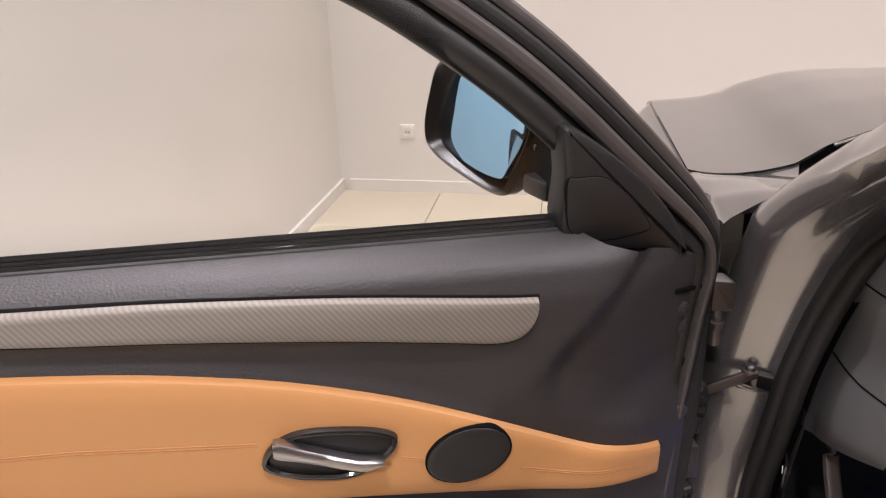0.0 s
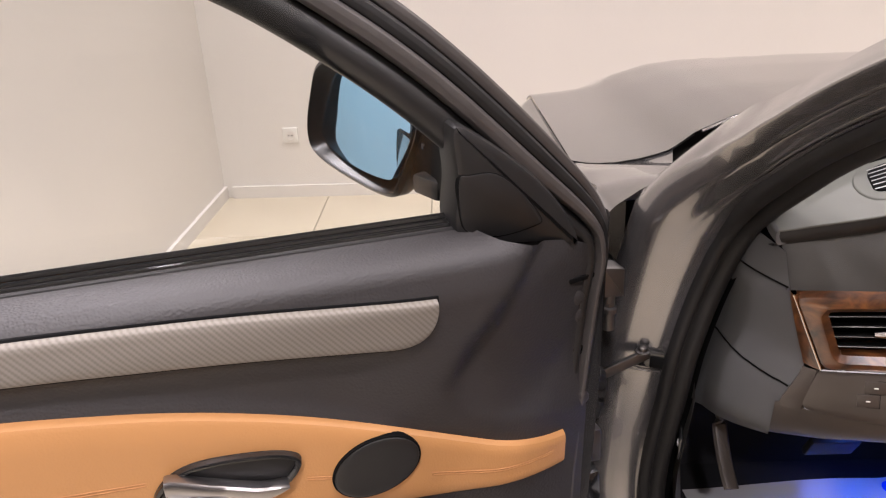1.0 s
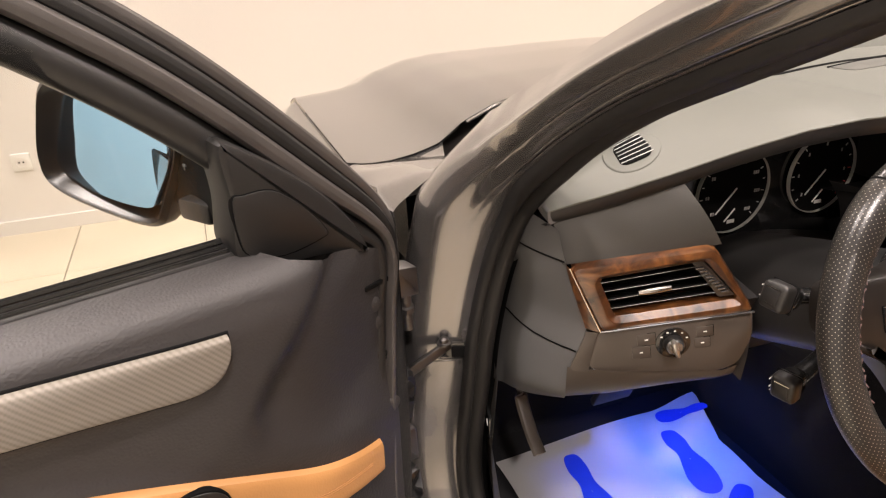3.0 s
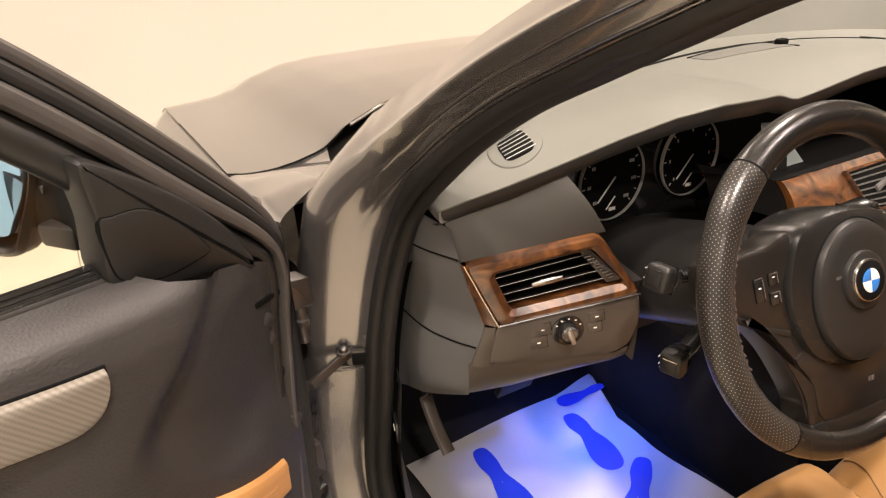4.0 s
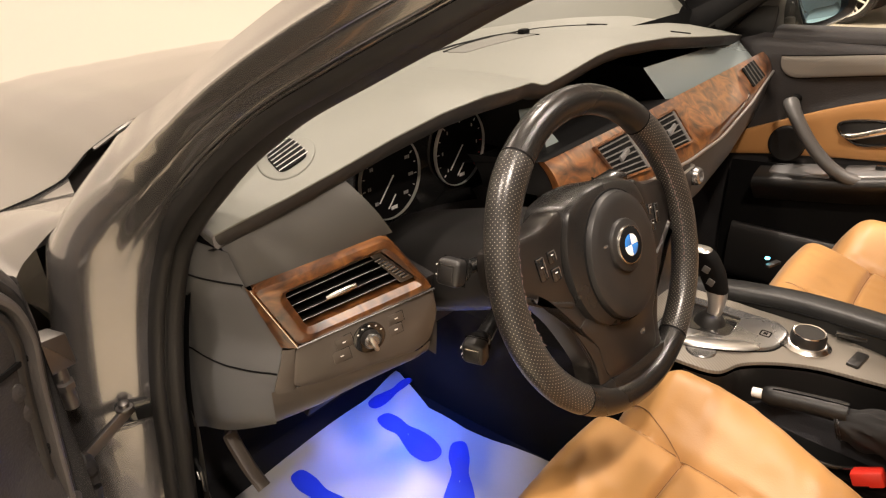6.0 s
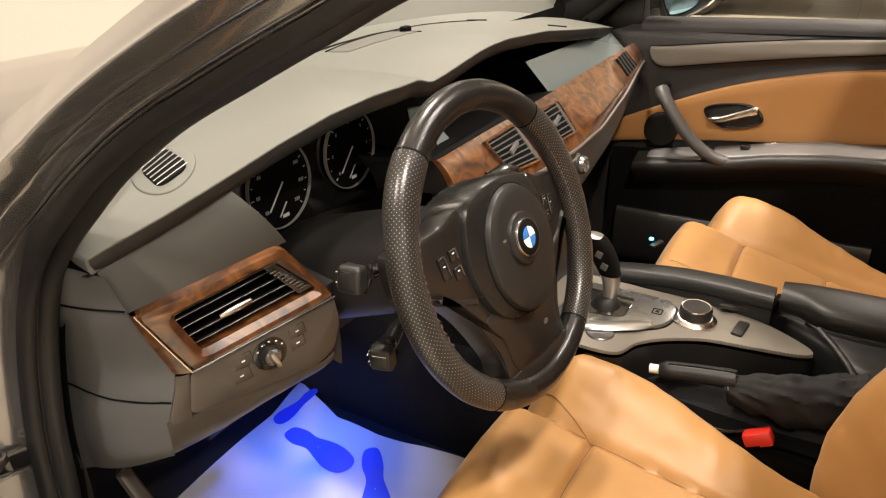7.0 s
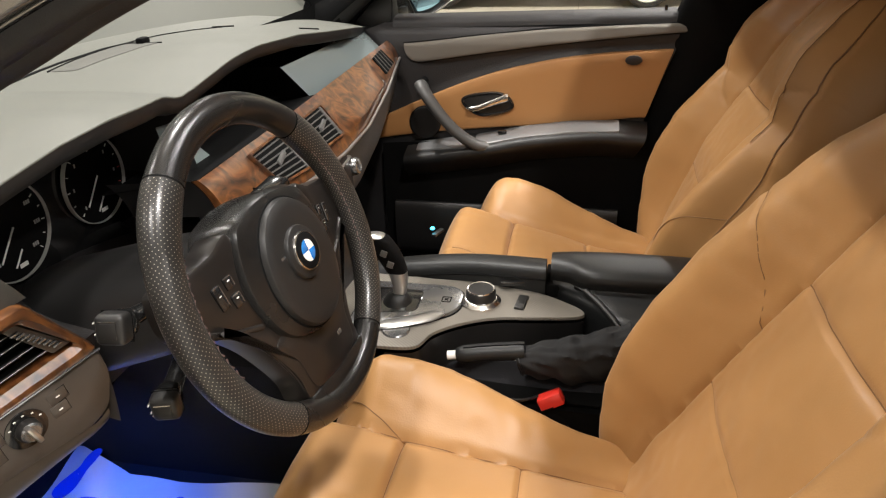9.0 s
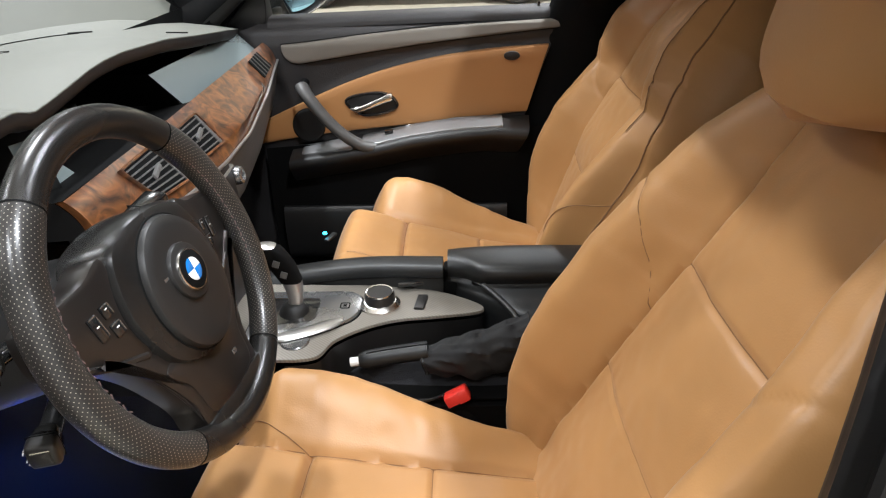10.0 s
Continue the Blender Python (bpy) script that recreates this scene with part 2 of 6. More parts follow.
def smooth_loft(sections, along, across, ring=False, caps=False):
    """Sections of few points, rounded both ways."""
    fine = [curve(s, across, ring) for s in sections]
    cols = [curve([s[j] for s in fine], along) for j in range(len(fine[0]))]
    return loft([[c[i] for c in cols] for i in range(len(cols[0]))], ring, caps)


def sheet(fn, nu, nv):
    """A grid of fn(a, b) for a and b from 0 to 1."""
    return loft([[Vector(fn(i / nu, j / nv)) for j in range(nv + 1)] for i in range(nu + 1)])


def tube(path, radius, n=10, caps=True, flat=1.0):
    """A round bar along a path; radius is a number or one per point."""
    path = [Vector(p) for p in path]
    secs, up = [], Vector((0, 0, 1))
    for i, p in enumerate(path):
        d = (path[min(i + 1, len(path) - 1)] - path[max(i - 1, 0)]).normalized()
        side = d.cross(up if abs(d.z) < 0.95 else Vector((1, 0, 0))).normalized()
        top = side.cross(d)
        r = radius[i] if isinstance(radius, (list, tuple)) else radius
        secs.append([p + r * (math.cos(2 * math.pi * k / n) * side + flat * math.sin(2 * math.pi * k / n) * top) for k in range(n)])
    return loft(secs, True, caps)


def lathe(profile, m, n=32, caps=True):
    """Turns (radius, height) pairs round z, placed by m."""
    secs = [[m @ Vector((max(r, 1e-4) * math.cos(2 * math.pi * k / n), max(r, 1e-4) * math.sin(2 * math.pi * k / n), h)) for k in range(n)] for r, h in profile]
    return loft(secs, True, caps)


def box(size, m, bevel=0.003, seg=2):
    bm = bmesh.new()
    bmesh.ops.create_cube(bm, size=1, matrix=Matrix.Diagonal((*size, 1)))
    if bevel:
        bmesh.ops.bevel(bm, geom=list(bm.edges), offset=bevel, segments=seg, profile=0.5, affect="EDGES")
    bm.transform(m)
    return bm


def inset(loop, d):
    """A closed 2D loop moved inwards by d."""
    out, m = [], len(loop)
    area = sum(loop[i][0] * loop[(i + 1) % m][1] - loop[(i + 1) % m][0] * loop[i][1] for i in range(m))
    for i in range(m):
        a, b, c = loop[i - 1], loop[i], loop[(i + 1) % m]
        e, f = Vector((b[0] - a[0], b[1] - a[1])), Vector((c[0] - b[0], c[1] - b[1]))
        t = e.normalized() + f.normalized()
        nrm = Vector((-t.y, t.x)).normalized() * (1 if area > 0 else -1)
        out.append((b[0] + nrm.x * d, b[1] + nrm.y * d))
    return out


def plate(loop, put, low, high, bevel=0.002, hole=None, pillow=0.0, uv=False):
    """A flat piece of a closed 2D outline between two depths, with a rounded rim; put(a, b, depth) places it.
    hole: an outline of as many points cut through it."""
    bm = bmesh.new()
    rings = [(loop, low), (loop, high - bevel), (inset(loop, bevel * 0.3), high - bevel * 0.3), (inset(loop, bevel), high)]
    if hole:
        rings += [(inset(hole, -bevel), high), (hole, high - bevel), (hole, low)]
    elif pillow:
        for k in range(1, 5):
            rings.append((inset(loop, bevel + pillow * k * 0.9), high + 0.25 * pillow * (1 - (1 - k / 4) ** 2)))
    rows = [[bm.verts.new(put(a, b, d)) for a, b in r] for r, d in rings]
    flat = {v: ab for row, (r, _) in zip(rows, rings) for v, ab in zip(row, r)}
    n = len(loop)
    for i in range(len(rows) - 1):
        for j in range(n):
            k = (j + 1) % n
            bm.faces.new((rows[i][j], rows[i][k], rows[i + 1][k], rows[i + 1][j]))
    if hole:
        for j in range(n):
            k = (j + 1) % n
            bm.faces.new((rows[-1][j], rows[-1][k], rows[0][k], rows[0][j]))
    else:
        bm.faces.new(rows[-1])
        bm.faces.new(rows[0])
    if uv:
        lay = bm.loops.layers.uv.new("UVMap")
        for f in bm.faces:
            for loop_ in f.loops:
                loop_[lay].uv = flat[loop_.vert]
    return bm


def rounded(points, n=6):
    """A smooth closed 2D outline through points."""
    return [(p.x, p.y) for p in curve([(*q, 0) for q in points], n, True)]


def corners(points, r, n=5):
    """A closed 2D polygon with its corners rounded by about r."""
    out, m = [], len(points)
    for i in range(m):
        a, b, c = (Vector(points[j % m]) for j in (i - 1, i, i + 1))
        p, q = b + (a - b).normalized() * min(r, (a - b).length * 0.45), b + (c - b).normalized() * min(r, (c - b).length * 0.45)
        for k in range(n + 1):
            t = k / n
            v = p * (1 - t) ** 2 + b * 2 * t * (1 - t) + q * t * t
            out.append((v.x, v.y))
    return out


def resample(loop, n):
    """n points evenly along a closed 2D loop."""
    p = [Vector(v) for v in loop] + [Vector(loop[0])]
    run = [0]
    for a, b in zip(p, p[1:]):
        run.append(run[-1] + (b - a).length)
    out, i = [], 0
    for k in range(n):
        s = run[-1] * k / n
        while run[i + 1] < s:
            i += 1
        v = p[i].lerp(p[i + 1], (s - run[i]) / max(run[i + 1] - run[i], 1e-9))
        out.append((v.x, v.y))
    return out


def ellipse(cx, cy, a, b, n=40, turn=0.0):
    c, s = math.cos(radians(turn)), math.sin(radians(turn))
    return [(cx + a * math.cos(t) * c - b * math.sin(t) * s, cy + a * math.cos(t) * s + b * math.sin(t) * c)
            for t in (2 * math.pi * k / n for k in range(n))]


def join(*bms):
    """Several meshes as one part."""
    out = bmesh.new()
    for b in bms:
        me = bpy.data.meshes.new("joined")
        b.to_mesh(me)
        b.free()
        out.from_mesh(me)
        bpy.data.meshes.remove(me)
    return out


def along_y(y, tilt=0.0):
    """put() for outlines in (x, z) facing the seats; depth goes to -y; tilt leans the top forward."""
    return lambda a, b, d: (a, y - d + tilt * b, b)


def along_z(z):
    return lambda a, b, d: (a, b, z + d)


def bump01(x, a, b):
    """Smooth step from 0 at a to 1 at b."""
    t = min(1, max(0, (x - a) / (b - a)))
    return t * t * (3 - 2 * t)


def groove(x, at, width, deep):
    return -deep * math.exp(-((x - at) / width) ** 2)


def table(x, *knots):
    """Linear table of (x, value)."""
    return float(np.interp(x, [k[0] for k in knots], [k[1] for k in knots]))


# ---- room ----
def slab(name, size, place, mat, label, category):
    return solo(name, box(size, pose(*place), 0), mat, label, category, "structure", smooth=0)


WX, WY, TOP = -2.35, 3.42, 3.3          # left wall, end wall, ceiling
slab("floor", (15.5, 13.6, 0.1), (5.3, -3.3, -0.056), GROUT, "beige stone tile floor with thin grey joints", "floor")
slab("wall_west", (0.2, 13.6, TOP), (WX - 0.1, -3.3, TOP / 2), WALL, "plain white plastered showroom wall", "wall")
slab("wall_north", (15.5, 0.2, TOP), (5.3, WY + 0.1, TOP / 2), WALL, "plain white plastered showroom wall", "wall")
slab("wall_south", (15.5, 0.2, TOP), (5.3, -10.1, TOP / 2), WALL, "plain white wall behind the car", "wall")
slab("wall_east", (0.2, 13.6, TOP), (13.1, -3.3, TOP / 2), WALL, "plain white wall across the showroom", "wall")
slab("ceiling", (15.5, 13.6, 0.2), (5.3, -3.3, TOP + 0.1), CEIL, "plain white showroom ceiling", "ceiling")
slab("baseboard", (0.018, 13.4, 0.07), (WX + 0.009, -3.2, 0.035), WALL, "low white skirting along the wall", "baseboard")
slab("baseboard_north", (15.0, 0.018, 0.07), (5.2, WY - 0.009, 0.035), WALL, "low white skirting along the end wall", "baseboard")

# wall socket
sock = thing("wall_socket", (-1.932, WY, 0.36), "white single wall socket set low in the white wall", "socket")
part("faceplate", plate(corners([(-1.975, 0.318), (-1.889, 0.318), (-1.889, 0.404), (-1.975, 0.404)], 0.008), along_y(WY), 0, 0.011, 0.004), WHITE, sock)
part("cup", lathe([(0.027, 0.0), (0.027, 0.0015), (0.0215, 0.0015), (0.0205, 0.0004), (0.001, 0.0004)], pose(-1.932, WY - 0.011, 0.361, 90, 0, 0), 24), WALL, sock)
for dx in (-0.0095, 0.0095):
    part("contact", lathe([(0.0045, 0), (0.0045, 0.001), (0.001, 0.001)], pose(-1.932 + dx, WY - 0.0114, 0.361, 90, 0, 0), 8), DARK, sock)

# ---- lamps of the showroom ceiling ----
for cx, cy, power in ((-1.95, 0.55, 33), (-1.10, -0.70, 45), (-1.5, -2.2, 80), (-2.05, 2.75, 26), (0.6, 0.7, 36), (0.9, -1.2, 64), (-0.15, 2.3, 26), (1.3, 2.0, 12), (3.2, 2.0, 70), (1.2, -4.0, 60), (4.2, -0.8, 110), (4.2, -4.2, 80), (8.0, -1.5, 90), (8.0, 1.8, 90)):
    area_lamp("ceiling_lamp_light", (cx, cy, TOP - 0.06), (cx, cy, 0), 0.16, power, spread=130)

# ---- car shell ----
car = thing("car", (0, 0, 0), "dark grey metallic saloon car with its driver door open", "car")


def under_car(ob):
    """Makes a group of pieces a part of the car."""
    ob.parent = car
    return ob


def mirrored(bm):
    for v in bm.verts:
        v.co.x = -v.co.x
    return bm


HOOD_EDGE = 0.862


def hood_rear(x):
    return table(abs(x), (0.0, 1.02), (0.30, 0.95), (0.40, 0.905), (0.50, 0.85), (0.55, 0.825), (0.60, 0.812), (0.65, 0.795), (0.70, 0.770), (0.74, 0.762), (0.80, 0.755), (0.835, 0.764), (0.862, 0.79))


def hood_point(a, b):
    s = 2 * a - 1
    x = math.copysign(abs(s) ** 0.8, s) * (HOOD_EDGE - 0.12 * max(0, b - 0.5) ** 2)
    y0 = hood_rear(x)
    y = y0 + (1.88 - y0 - 0.22 * s ** 4) * b
    edge = table(y, (0.8, 0.966), (1.35, 0.965), (1.6, 0.895), (1.75, 0.82), (1.9, 0.72))
    crown = table(y, (0.8, 0.078), (1.0, 0.085), (1.2, 0.085), (1.35, 0.08), (1.6, 0.09), (1.9, 0.06))
    side = table(abs(x), (0.0, 1.0), (0.2, 1.0), (0.5, 0.93), (0.58, 0.84), (0.66, 0.56), (0.71, 0.25), (0.76, 0.12), (0.82, 0.05), (0.87, 0.0))
    return (x, y, edge + crown * side)


part("hood", sheet(hood_point, 64, 40), PAINT, car, "dark grey metallic bonnet with a raised crease")
part("hood_gap", tube([(hood_point(0, 0.02 * k)[0] - 0.002, hood_point(0, 0.02 * k)[1], hood_point(0, 0.02 * k)[2] - 0.002) for k in range(40)], 0.0009, 6), GASKET, car)
part("hood_gap", tube([(p[0], p[1] - 0.003, p[2] - 0.001) for p in (hood_point(0.004 * k, 0) for k in range(36))], 0.0008, 6), DARK, car)
part("hood_liner", sheet(lambda a, b: Vector(hood_point(a, b)) + Vector((0, -0.05 * (1 - b), -0.03 - 0.02 * (1 - b))), 40, 20), GASKET, car)
part("hood_edge", tube([(p[0], p[1] + 0.001, p[2] - 0.004) for p in (hood_point(0.15 + 0.0035 * k, 0) for k in range(200))], 0.0035, 6), PAINT, car)


def fender_point(a, b):
    start = 0.60 - 0.155 * b
    y = start + (1.87 - start) * a
    inner = table(y, (0.53, -0.785), (0.60, -0.757), (0.70, -0.722), (0.86, -0.675), (1.9, -0.675))
    x = inner - b * (0.928 - abs(inner) - 0.10 * max(0, a - 0.55) ** 2)
    top = table(y, (0.44, 0.990), (0.6, 0.997), (0.7, 0.983), (0.76, 0.969), (0.86, 0.958), (1.35, 0.958), (1.6, 0.885), (1.75, 0.80), (1.9, 0.70))
    q = bump01(abs(x), 0.845, 0.94)
    hood_z = 0.964 + 0.078 * table(abs(x), (0.66, 0.56), (0.71, 0.25), (0.76, 0.12), (0.82, 0.05), (0.87, 0.0))
    if hood_z > top and y < hood_rear(x) + 0.02:
        top += (hood_z - 0.0015 - top) * (1 - bump01(hood_rear(x) - y, 0.005, 0.11))
    if abs(x) < 0.858:
        top -= 0.03 * bump01(y - hood_rear(x), 0.014, 0.04)
    return (x, y, top - 0.012 * bump01(abs(x), 0.78, 0.87) * bump01(0.8 - y, 0, 0.2) - 0.11 * q ** 1.5)


def fender_side(a, b):
    p = Vector(fender_point(a, 1))
    return (p.x - 0.02 * math.sin(b * 3), p.y, p.z + (0.45 - p.z) * b)


for flip in (False, True):
    bm = join(sheet(fender_point, 90, 40), sheet(fender_side, 90, 6))
    part("front_fender", mirrored(bm) if flip else bm, PAINT, car)
part("bumper", sheet(lambda a, b: ((2 * a - 1) * 0.93, 1.92 - 0.3 * (2 * a - 1) ** 2 + 0.05 * math.sin(b * 3), 0.25 + 0.5 * b), 30, 8), PAINT, car)
part("cowl", sheet(lambda a, b: ((2 * a - 1) * 0.70, hood_rear((2 * a - 1) * 0.70) - 0.20 + 0.22 * b, 0.935 - 0.02 * b), 30, 4), DARK, car)

# body side: path of the door opening with its outward direction
RING = ((-0.635, -0.30, 1.378), (-0.685, -0.04, 1.272), (-0.702, 0.05, 1.230), (-0.705, 0.12, 1.197), (-0.706, 0.204, 1.156), (-0.707, 0.286, 1.105), (-0.708, 0.343, 1.061), (-0.709, 0.394, 1.018),
        (-0.712, 0.432, 0.970), (-0.725, 0.460, 0.88), (-0.740, 0.466, 0.79), (-0.745, 0.474, 0.705), (-0.748, 0.496, 0.571), (-0.748, 0.485, 0.48), (-0.748, 0.41, 0.41), (-0.748, 0.26, 0.395), (-0.748, 0.0, 0.39), (-0.748, -0.55, 0.395))


def ring_frames(n=8):
    pts = curve(RING, n)
    out = []
    for i, p in enumerate(pts):
        d = (pts[min(i + 1, len(pts) - 1)] - pts[max(i - 1, 0)])
        d.x = 0
        d.normalize()
        out.append((p, Vector((0, -d.z, d.y)) * -1.0, d))
    return out


def ring_skin(low, high=None):
    """(x, outward) offsets across the frame, swept round the opening; on the sloping pillar they change over to high,
    whose outward values are shares of the width up to the crease."""
    secs = []
    for p, o, d in ring_frames():
        k = table(p.z, (0.93, 1.0), (0.97, 0.93), (1.02, 0.72), (1.06, 0.60), (1.105, 0.50), (1.16, 0.44), (1.20, 0.42), (1.25, 0.36), (1.38, 0.34)) if p.y < 0.44 and p.z > 0.9 else 1.0
        w = bump01(p.z, 0.95, 1.05) if high else 0.0
        crease = 0.106 * k
        sec = []
        for n, (x, q) in enumerate(low):
            v = Vector((x * (0.35 + 0.65 * k), q * k))
            if high:
                v = v.lerp(Vector((high[n][0], high[n][1] * crease)), w)
            sec.append(p + Vector((v.x, 0, 0)) - o * v.y)
        secs.append(sec)
    return loft(secs)


def profile(points, n=4):
    return [(v.x, v.y) for v in curve([(*q, 0) for q in points], n)]


JAMB = [(-0.034, 0.008), (-0.036, 0.018), (-0.041, 0.027), (-0.050, 0.033), (-0.062, 0.038), (-0.074, 0.043), (-0.086, 0.048), (-0.098, 0.055), (-0.108, 0.066), (-0.113, 0.082), (-0.109, 0.104), (-0.088, 0.130), (-0.03, 0.163)]
PILLAR = [(-0.028, 0.12), (-0.033, 0.18), (-0.0375, 0.29), (-0.0390, 0.33), (-0.0440, 0.37), (-0.0505, 0.57), (-0.0500, 0.61), (-0.0545, 0.65), (-0.0625, 0.92), (-0.0605, 1.0), (-0.052, 1.07), (-0.040, 1.32), (-0.022, 1.66)]
SEAL = [(0.004, 0.016), (0.002, 0.004), (-0.004, -0.003), (-0.012, -0.004), (-0.019, 0.001), (-0.022, 0.005), (-0.026, 0.000), (-0.032, 0.000), (-0.037, 0.004), (-0.039, 0.013)]
for flip in (False, True):
    bm = ring_skin(profile(JAMB), profile(PILLAR))
    part("door_opening_frame", mirrored(bm) if flip else bm, PAINT, car, "painted door frame and pillar")
    bm = ring_skin(profile(SEAL), profile([(0.016, 0.30), (0.008, 0.04), (-0.003, -0.08), (-0.012, -0.08), (-0.019, 0.02), (-0.022, 0.10), (-0.026, 0.0), (-0.032, 0.0), (-0.037, 0.08), (-0.039, 0.26)]))
    part("door_seal", mirrored(bm) if flip else bm, RUBBER, car, "black rubber door seal")
    bm = ring_skin([(0.012, 0.008), (0.017, 0.022), (0.016, 0.05), (0.0, 0.09), (-0.03, 0.12)])
    part("pillar_cover", mirrored(bm) if flip else bm, DARK, car)


def shield_point(a, b):
    s = 2 * a - 1
    base = Vector((s * 0.72, 0.95 - 0.33 * s * s, 0.99))
    top = Vector((s * 0.60, -0.30 - 0.06 * s * s, 1.41))
    p = base.lerp(top, b)
    p.z += 0.03 * math.sin(math.pi * b)
    return p


shield = part("windshield", sheet(shield_point, 30, 16), GLASS, car, "clear laminated windscreen")
shield.visible_shadow = False
part("roof", sheet(lambda a, b: ((2 * a - 1) * 0.62, -0.30 - 0.06 * (2 * a - 1) ** 2 - 1.4 * b, 1.415 + 0.03 * math.sin(math.pi * b) - 0.05 * (2 * a - 1) ** 2), 20, 20), PAINT, car)
part("headliner", sheet(lambda a, b: ((2 * a - 1) * 0.61, -0.31 - 0.06 * (2 * a - 1) ** 2 - 1.4 * b, 1.395 + 0.03 * math.sin(math.pi * b) - 0.05 * (2 * a - 1) ** 2), 20, 10), material("grey_headliner", (0.66, 0.65, 0.61), 0.9), car)
part("cabin_floor", box((1.5, 2.6, 0.04), pose(0, -0.35, 0.30), 0.005), CARPET, car)
part("firewall", sheet(lambda a, b: ((2 * a - 1) * 0.75, 0.78 + 0.06 * b, 0.32 + 0.56 * b), 8, 8), CARPET, car)
part("tunnel", smooth_loft([[(-0.14, y, 0.31), (-0.135, y, 0.5), (-0.10, y, 0.60), (0.10, y, 0.60), (0.135, y, 0.5), (0.14, y, 0.31)] for y in (0.9, 0.4, 0.0, -0.6)], 3, 3), CARPET, car)
part("rear_cabin_wall", box((1.5, 0.05, 1.05), pose(0, -1.62, 0.86), 0.01), CARPET, car)
for sx in (-1, 1):
    part("sill_trim", smooth_loft([[(sx * 0.80, y, 0.34), (sx * 0.79, y, 0.405), (sx * 0.74, y, 0.415), (sx * 0.70, y, 0.39), (sx * 0.69, y, 0.32)] for y in (0.5, 0.2, -0.2, -0.6)], 2, 4), TRIM_FINE, car)
    deep = 0.028 if sx < 0 else 0.06
    post = ((0.80, -0.325, 0.36), (0.80, -0.335, 0.6), (0.79, -0.362, 0.85), (0.765, -0.391, 1.05), (0.72, -0.425, 1.20), (0.63, -0.51, 1.41)) if sx < 0 else (
        (0.755, -0.285, 0.36), (0.755, -0.335, 0.6), (0.755, -0.392, 0.85), (0.752, -0.444, 1.05), (0.715, -0.485, 1.20), (0.63, -0.55, 1.41))
    # charcoal on the driver's side, near-black on the passenger's
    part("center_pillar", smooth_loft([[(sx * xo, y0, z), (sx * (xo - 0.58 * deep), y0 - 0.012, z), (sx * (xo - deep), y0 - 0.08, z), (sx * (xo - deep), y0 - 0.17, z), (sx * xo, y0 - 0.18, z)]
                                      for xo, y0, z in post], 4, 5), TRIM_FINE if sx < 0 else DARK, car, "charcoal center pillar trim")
    part("pillar_seal", tube(curve([(sx * (xo + 0.001), y0 - 0.026, z) for xo, y0, z in post], 6), 0.0085, 10), RUBBER, car, "black rubber door seal")
    part("pillar_skin", smooth_loft([[(sx * (xo - 0.004), y0 - 0.040, z), (sx * (xo + 0.008), y0 - 0.046, z), (sx * (xo + 0.012), y0 - 0.09, z), (sx * (xo + 0.010), y0 - 0.17, z)] for xo, y0, z in post], 4, 4), PAINT, car, "painted face of the center pillar")
    part("rear_side_panel", box((0.04, 1.1, 0.68), pose(sx * 0.76, -1.1, 0.66), 0.01), DARK, car)
    part("rear_window", sheet(lambda a, b: (sx * (0.78 - 0.10 * b), -0.56 - (1.25 - 0.25 * b) * a, 1.02 + 0.27 * b), 4, 4), GLASS, car)
    part("roof_rail", smooth_loft([[(sx * (0.605 - q), y, 1.375 - h), (sx * (0.655 - q), y, 1.352 - h), (sx * (0.69 - q), y, 1.30 - h), (sx * (0.665 - q), y, 1.285 - h), (sx * (0.60 - q), y, 1.345 - h)]
                                   for y, q, h in ((-0.40, 0, 0), (-0.8, 0, -0.012), (-1.2, 0, -0.010), (-1.55, 0.01, 0.012), (-1.72, 0.02, 0.04))], 4, 4, True, True), PAINT, car)
    part("rear_pillar", smooth_loft([[(sx * xo, y0, z), (sx * (xo - 0.015), y0 - wide * 0.5, z + 0.01), (sx * (xo - 0.05), y0 - wide, z + 0.01), (sx * (xo - 0.09), y0 - wide * 0.6, z), (sx * (xo - 0.05), y0, z)]
                                     for xo, y0, z, wide in ((0.84, -1.80, 0.97, 0.48), (0.78, -1.72, 1.08, 0.42), (0.71, -1.60, 1.25, 0.34), (0.63, -1.48, 1.37, 0.28))], 4, 4, True, True), PAINT, car)
    part("tail_light", box((0.22, 0.05, 0.13), pose(sx * 0.73, -2.735, 0.86, -8, 0, sx * 22), 0.02), RED, car, "red tail light")


def rear_flank(a, b):
    """Rear door, quarter panel and shoulder, arched over the wheel."""
    y = -0.565 - 2.16 * a
    low = 0.27
    q = 0.365 ** 2 - (y + 1.78) ** 2
    if q > 0:
        low = max(low, 0.33 + math.sqrt(q))
    z = low + (1.03 - low) * b
    x = 0.905 + 0.02 * math.sin(3 * b) - 0.10 * bump01(z, 0.88, 1.03) - 0.07 * bump01(-y, 2.1, 2.75) ** 2 - 0.02 * bump01(0.45 - z, 0, 0.2)
    x += groove(y, -1.50 + 0.25 * bump01(0.72 - z, 0, 0.3), 0.006, 0.008)
    return (-x, y, z)


def rear_deck(a, b):
    s = 2 * a - 1
    return (s * (0.80 - 0.06 * b), -2.06 - 0.69 * b + 0.06 * s * s * b, 1.03 + 0.035 * (1 - s * s) - 0.03 * b * b)


def tail(a, b):
    s = 2 * a - 1
    return (s * (0.76 + 0.13 * bump01(b, 0.3, 0.6)), -2.75 - 0.08 * bump01(b, 0.35, 0.5) + 0.06 * s * s + 0.16 * s ** 6, 1.0 - 0.72 * b)


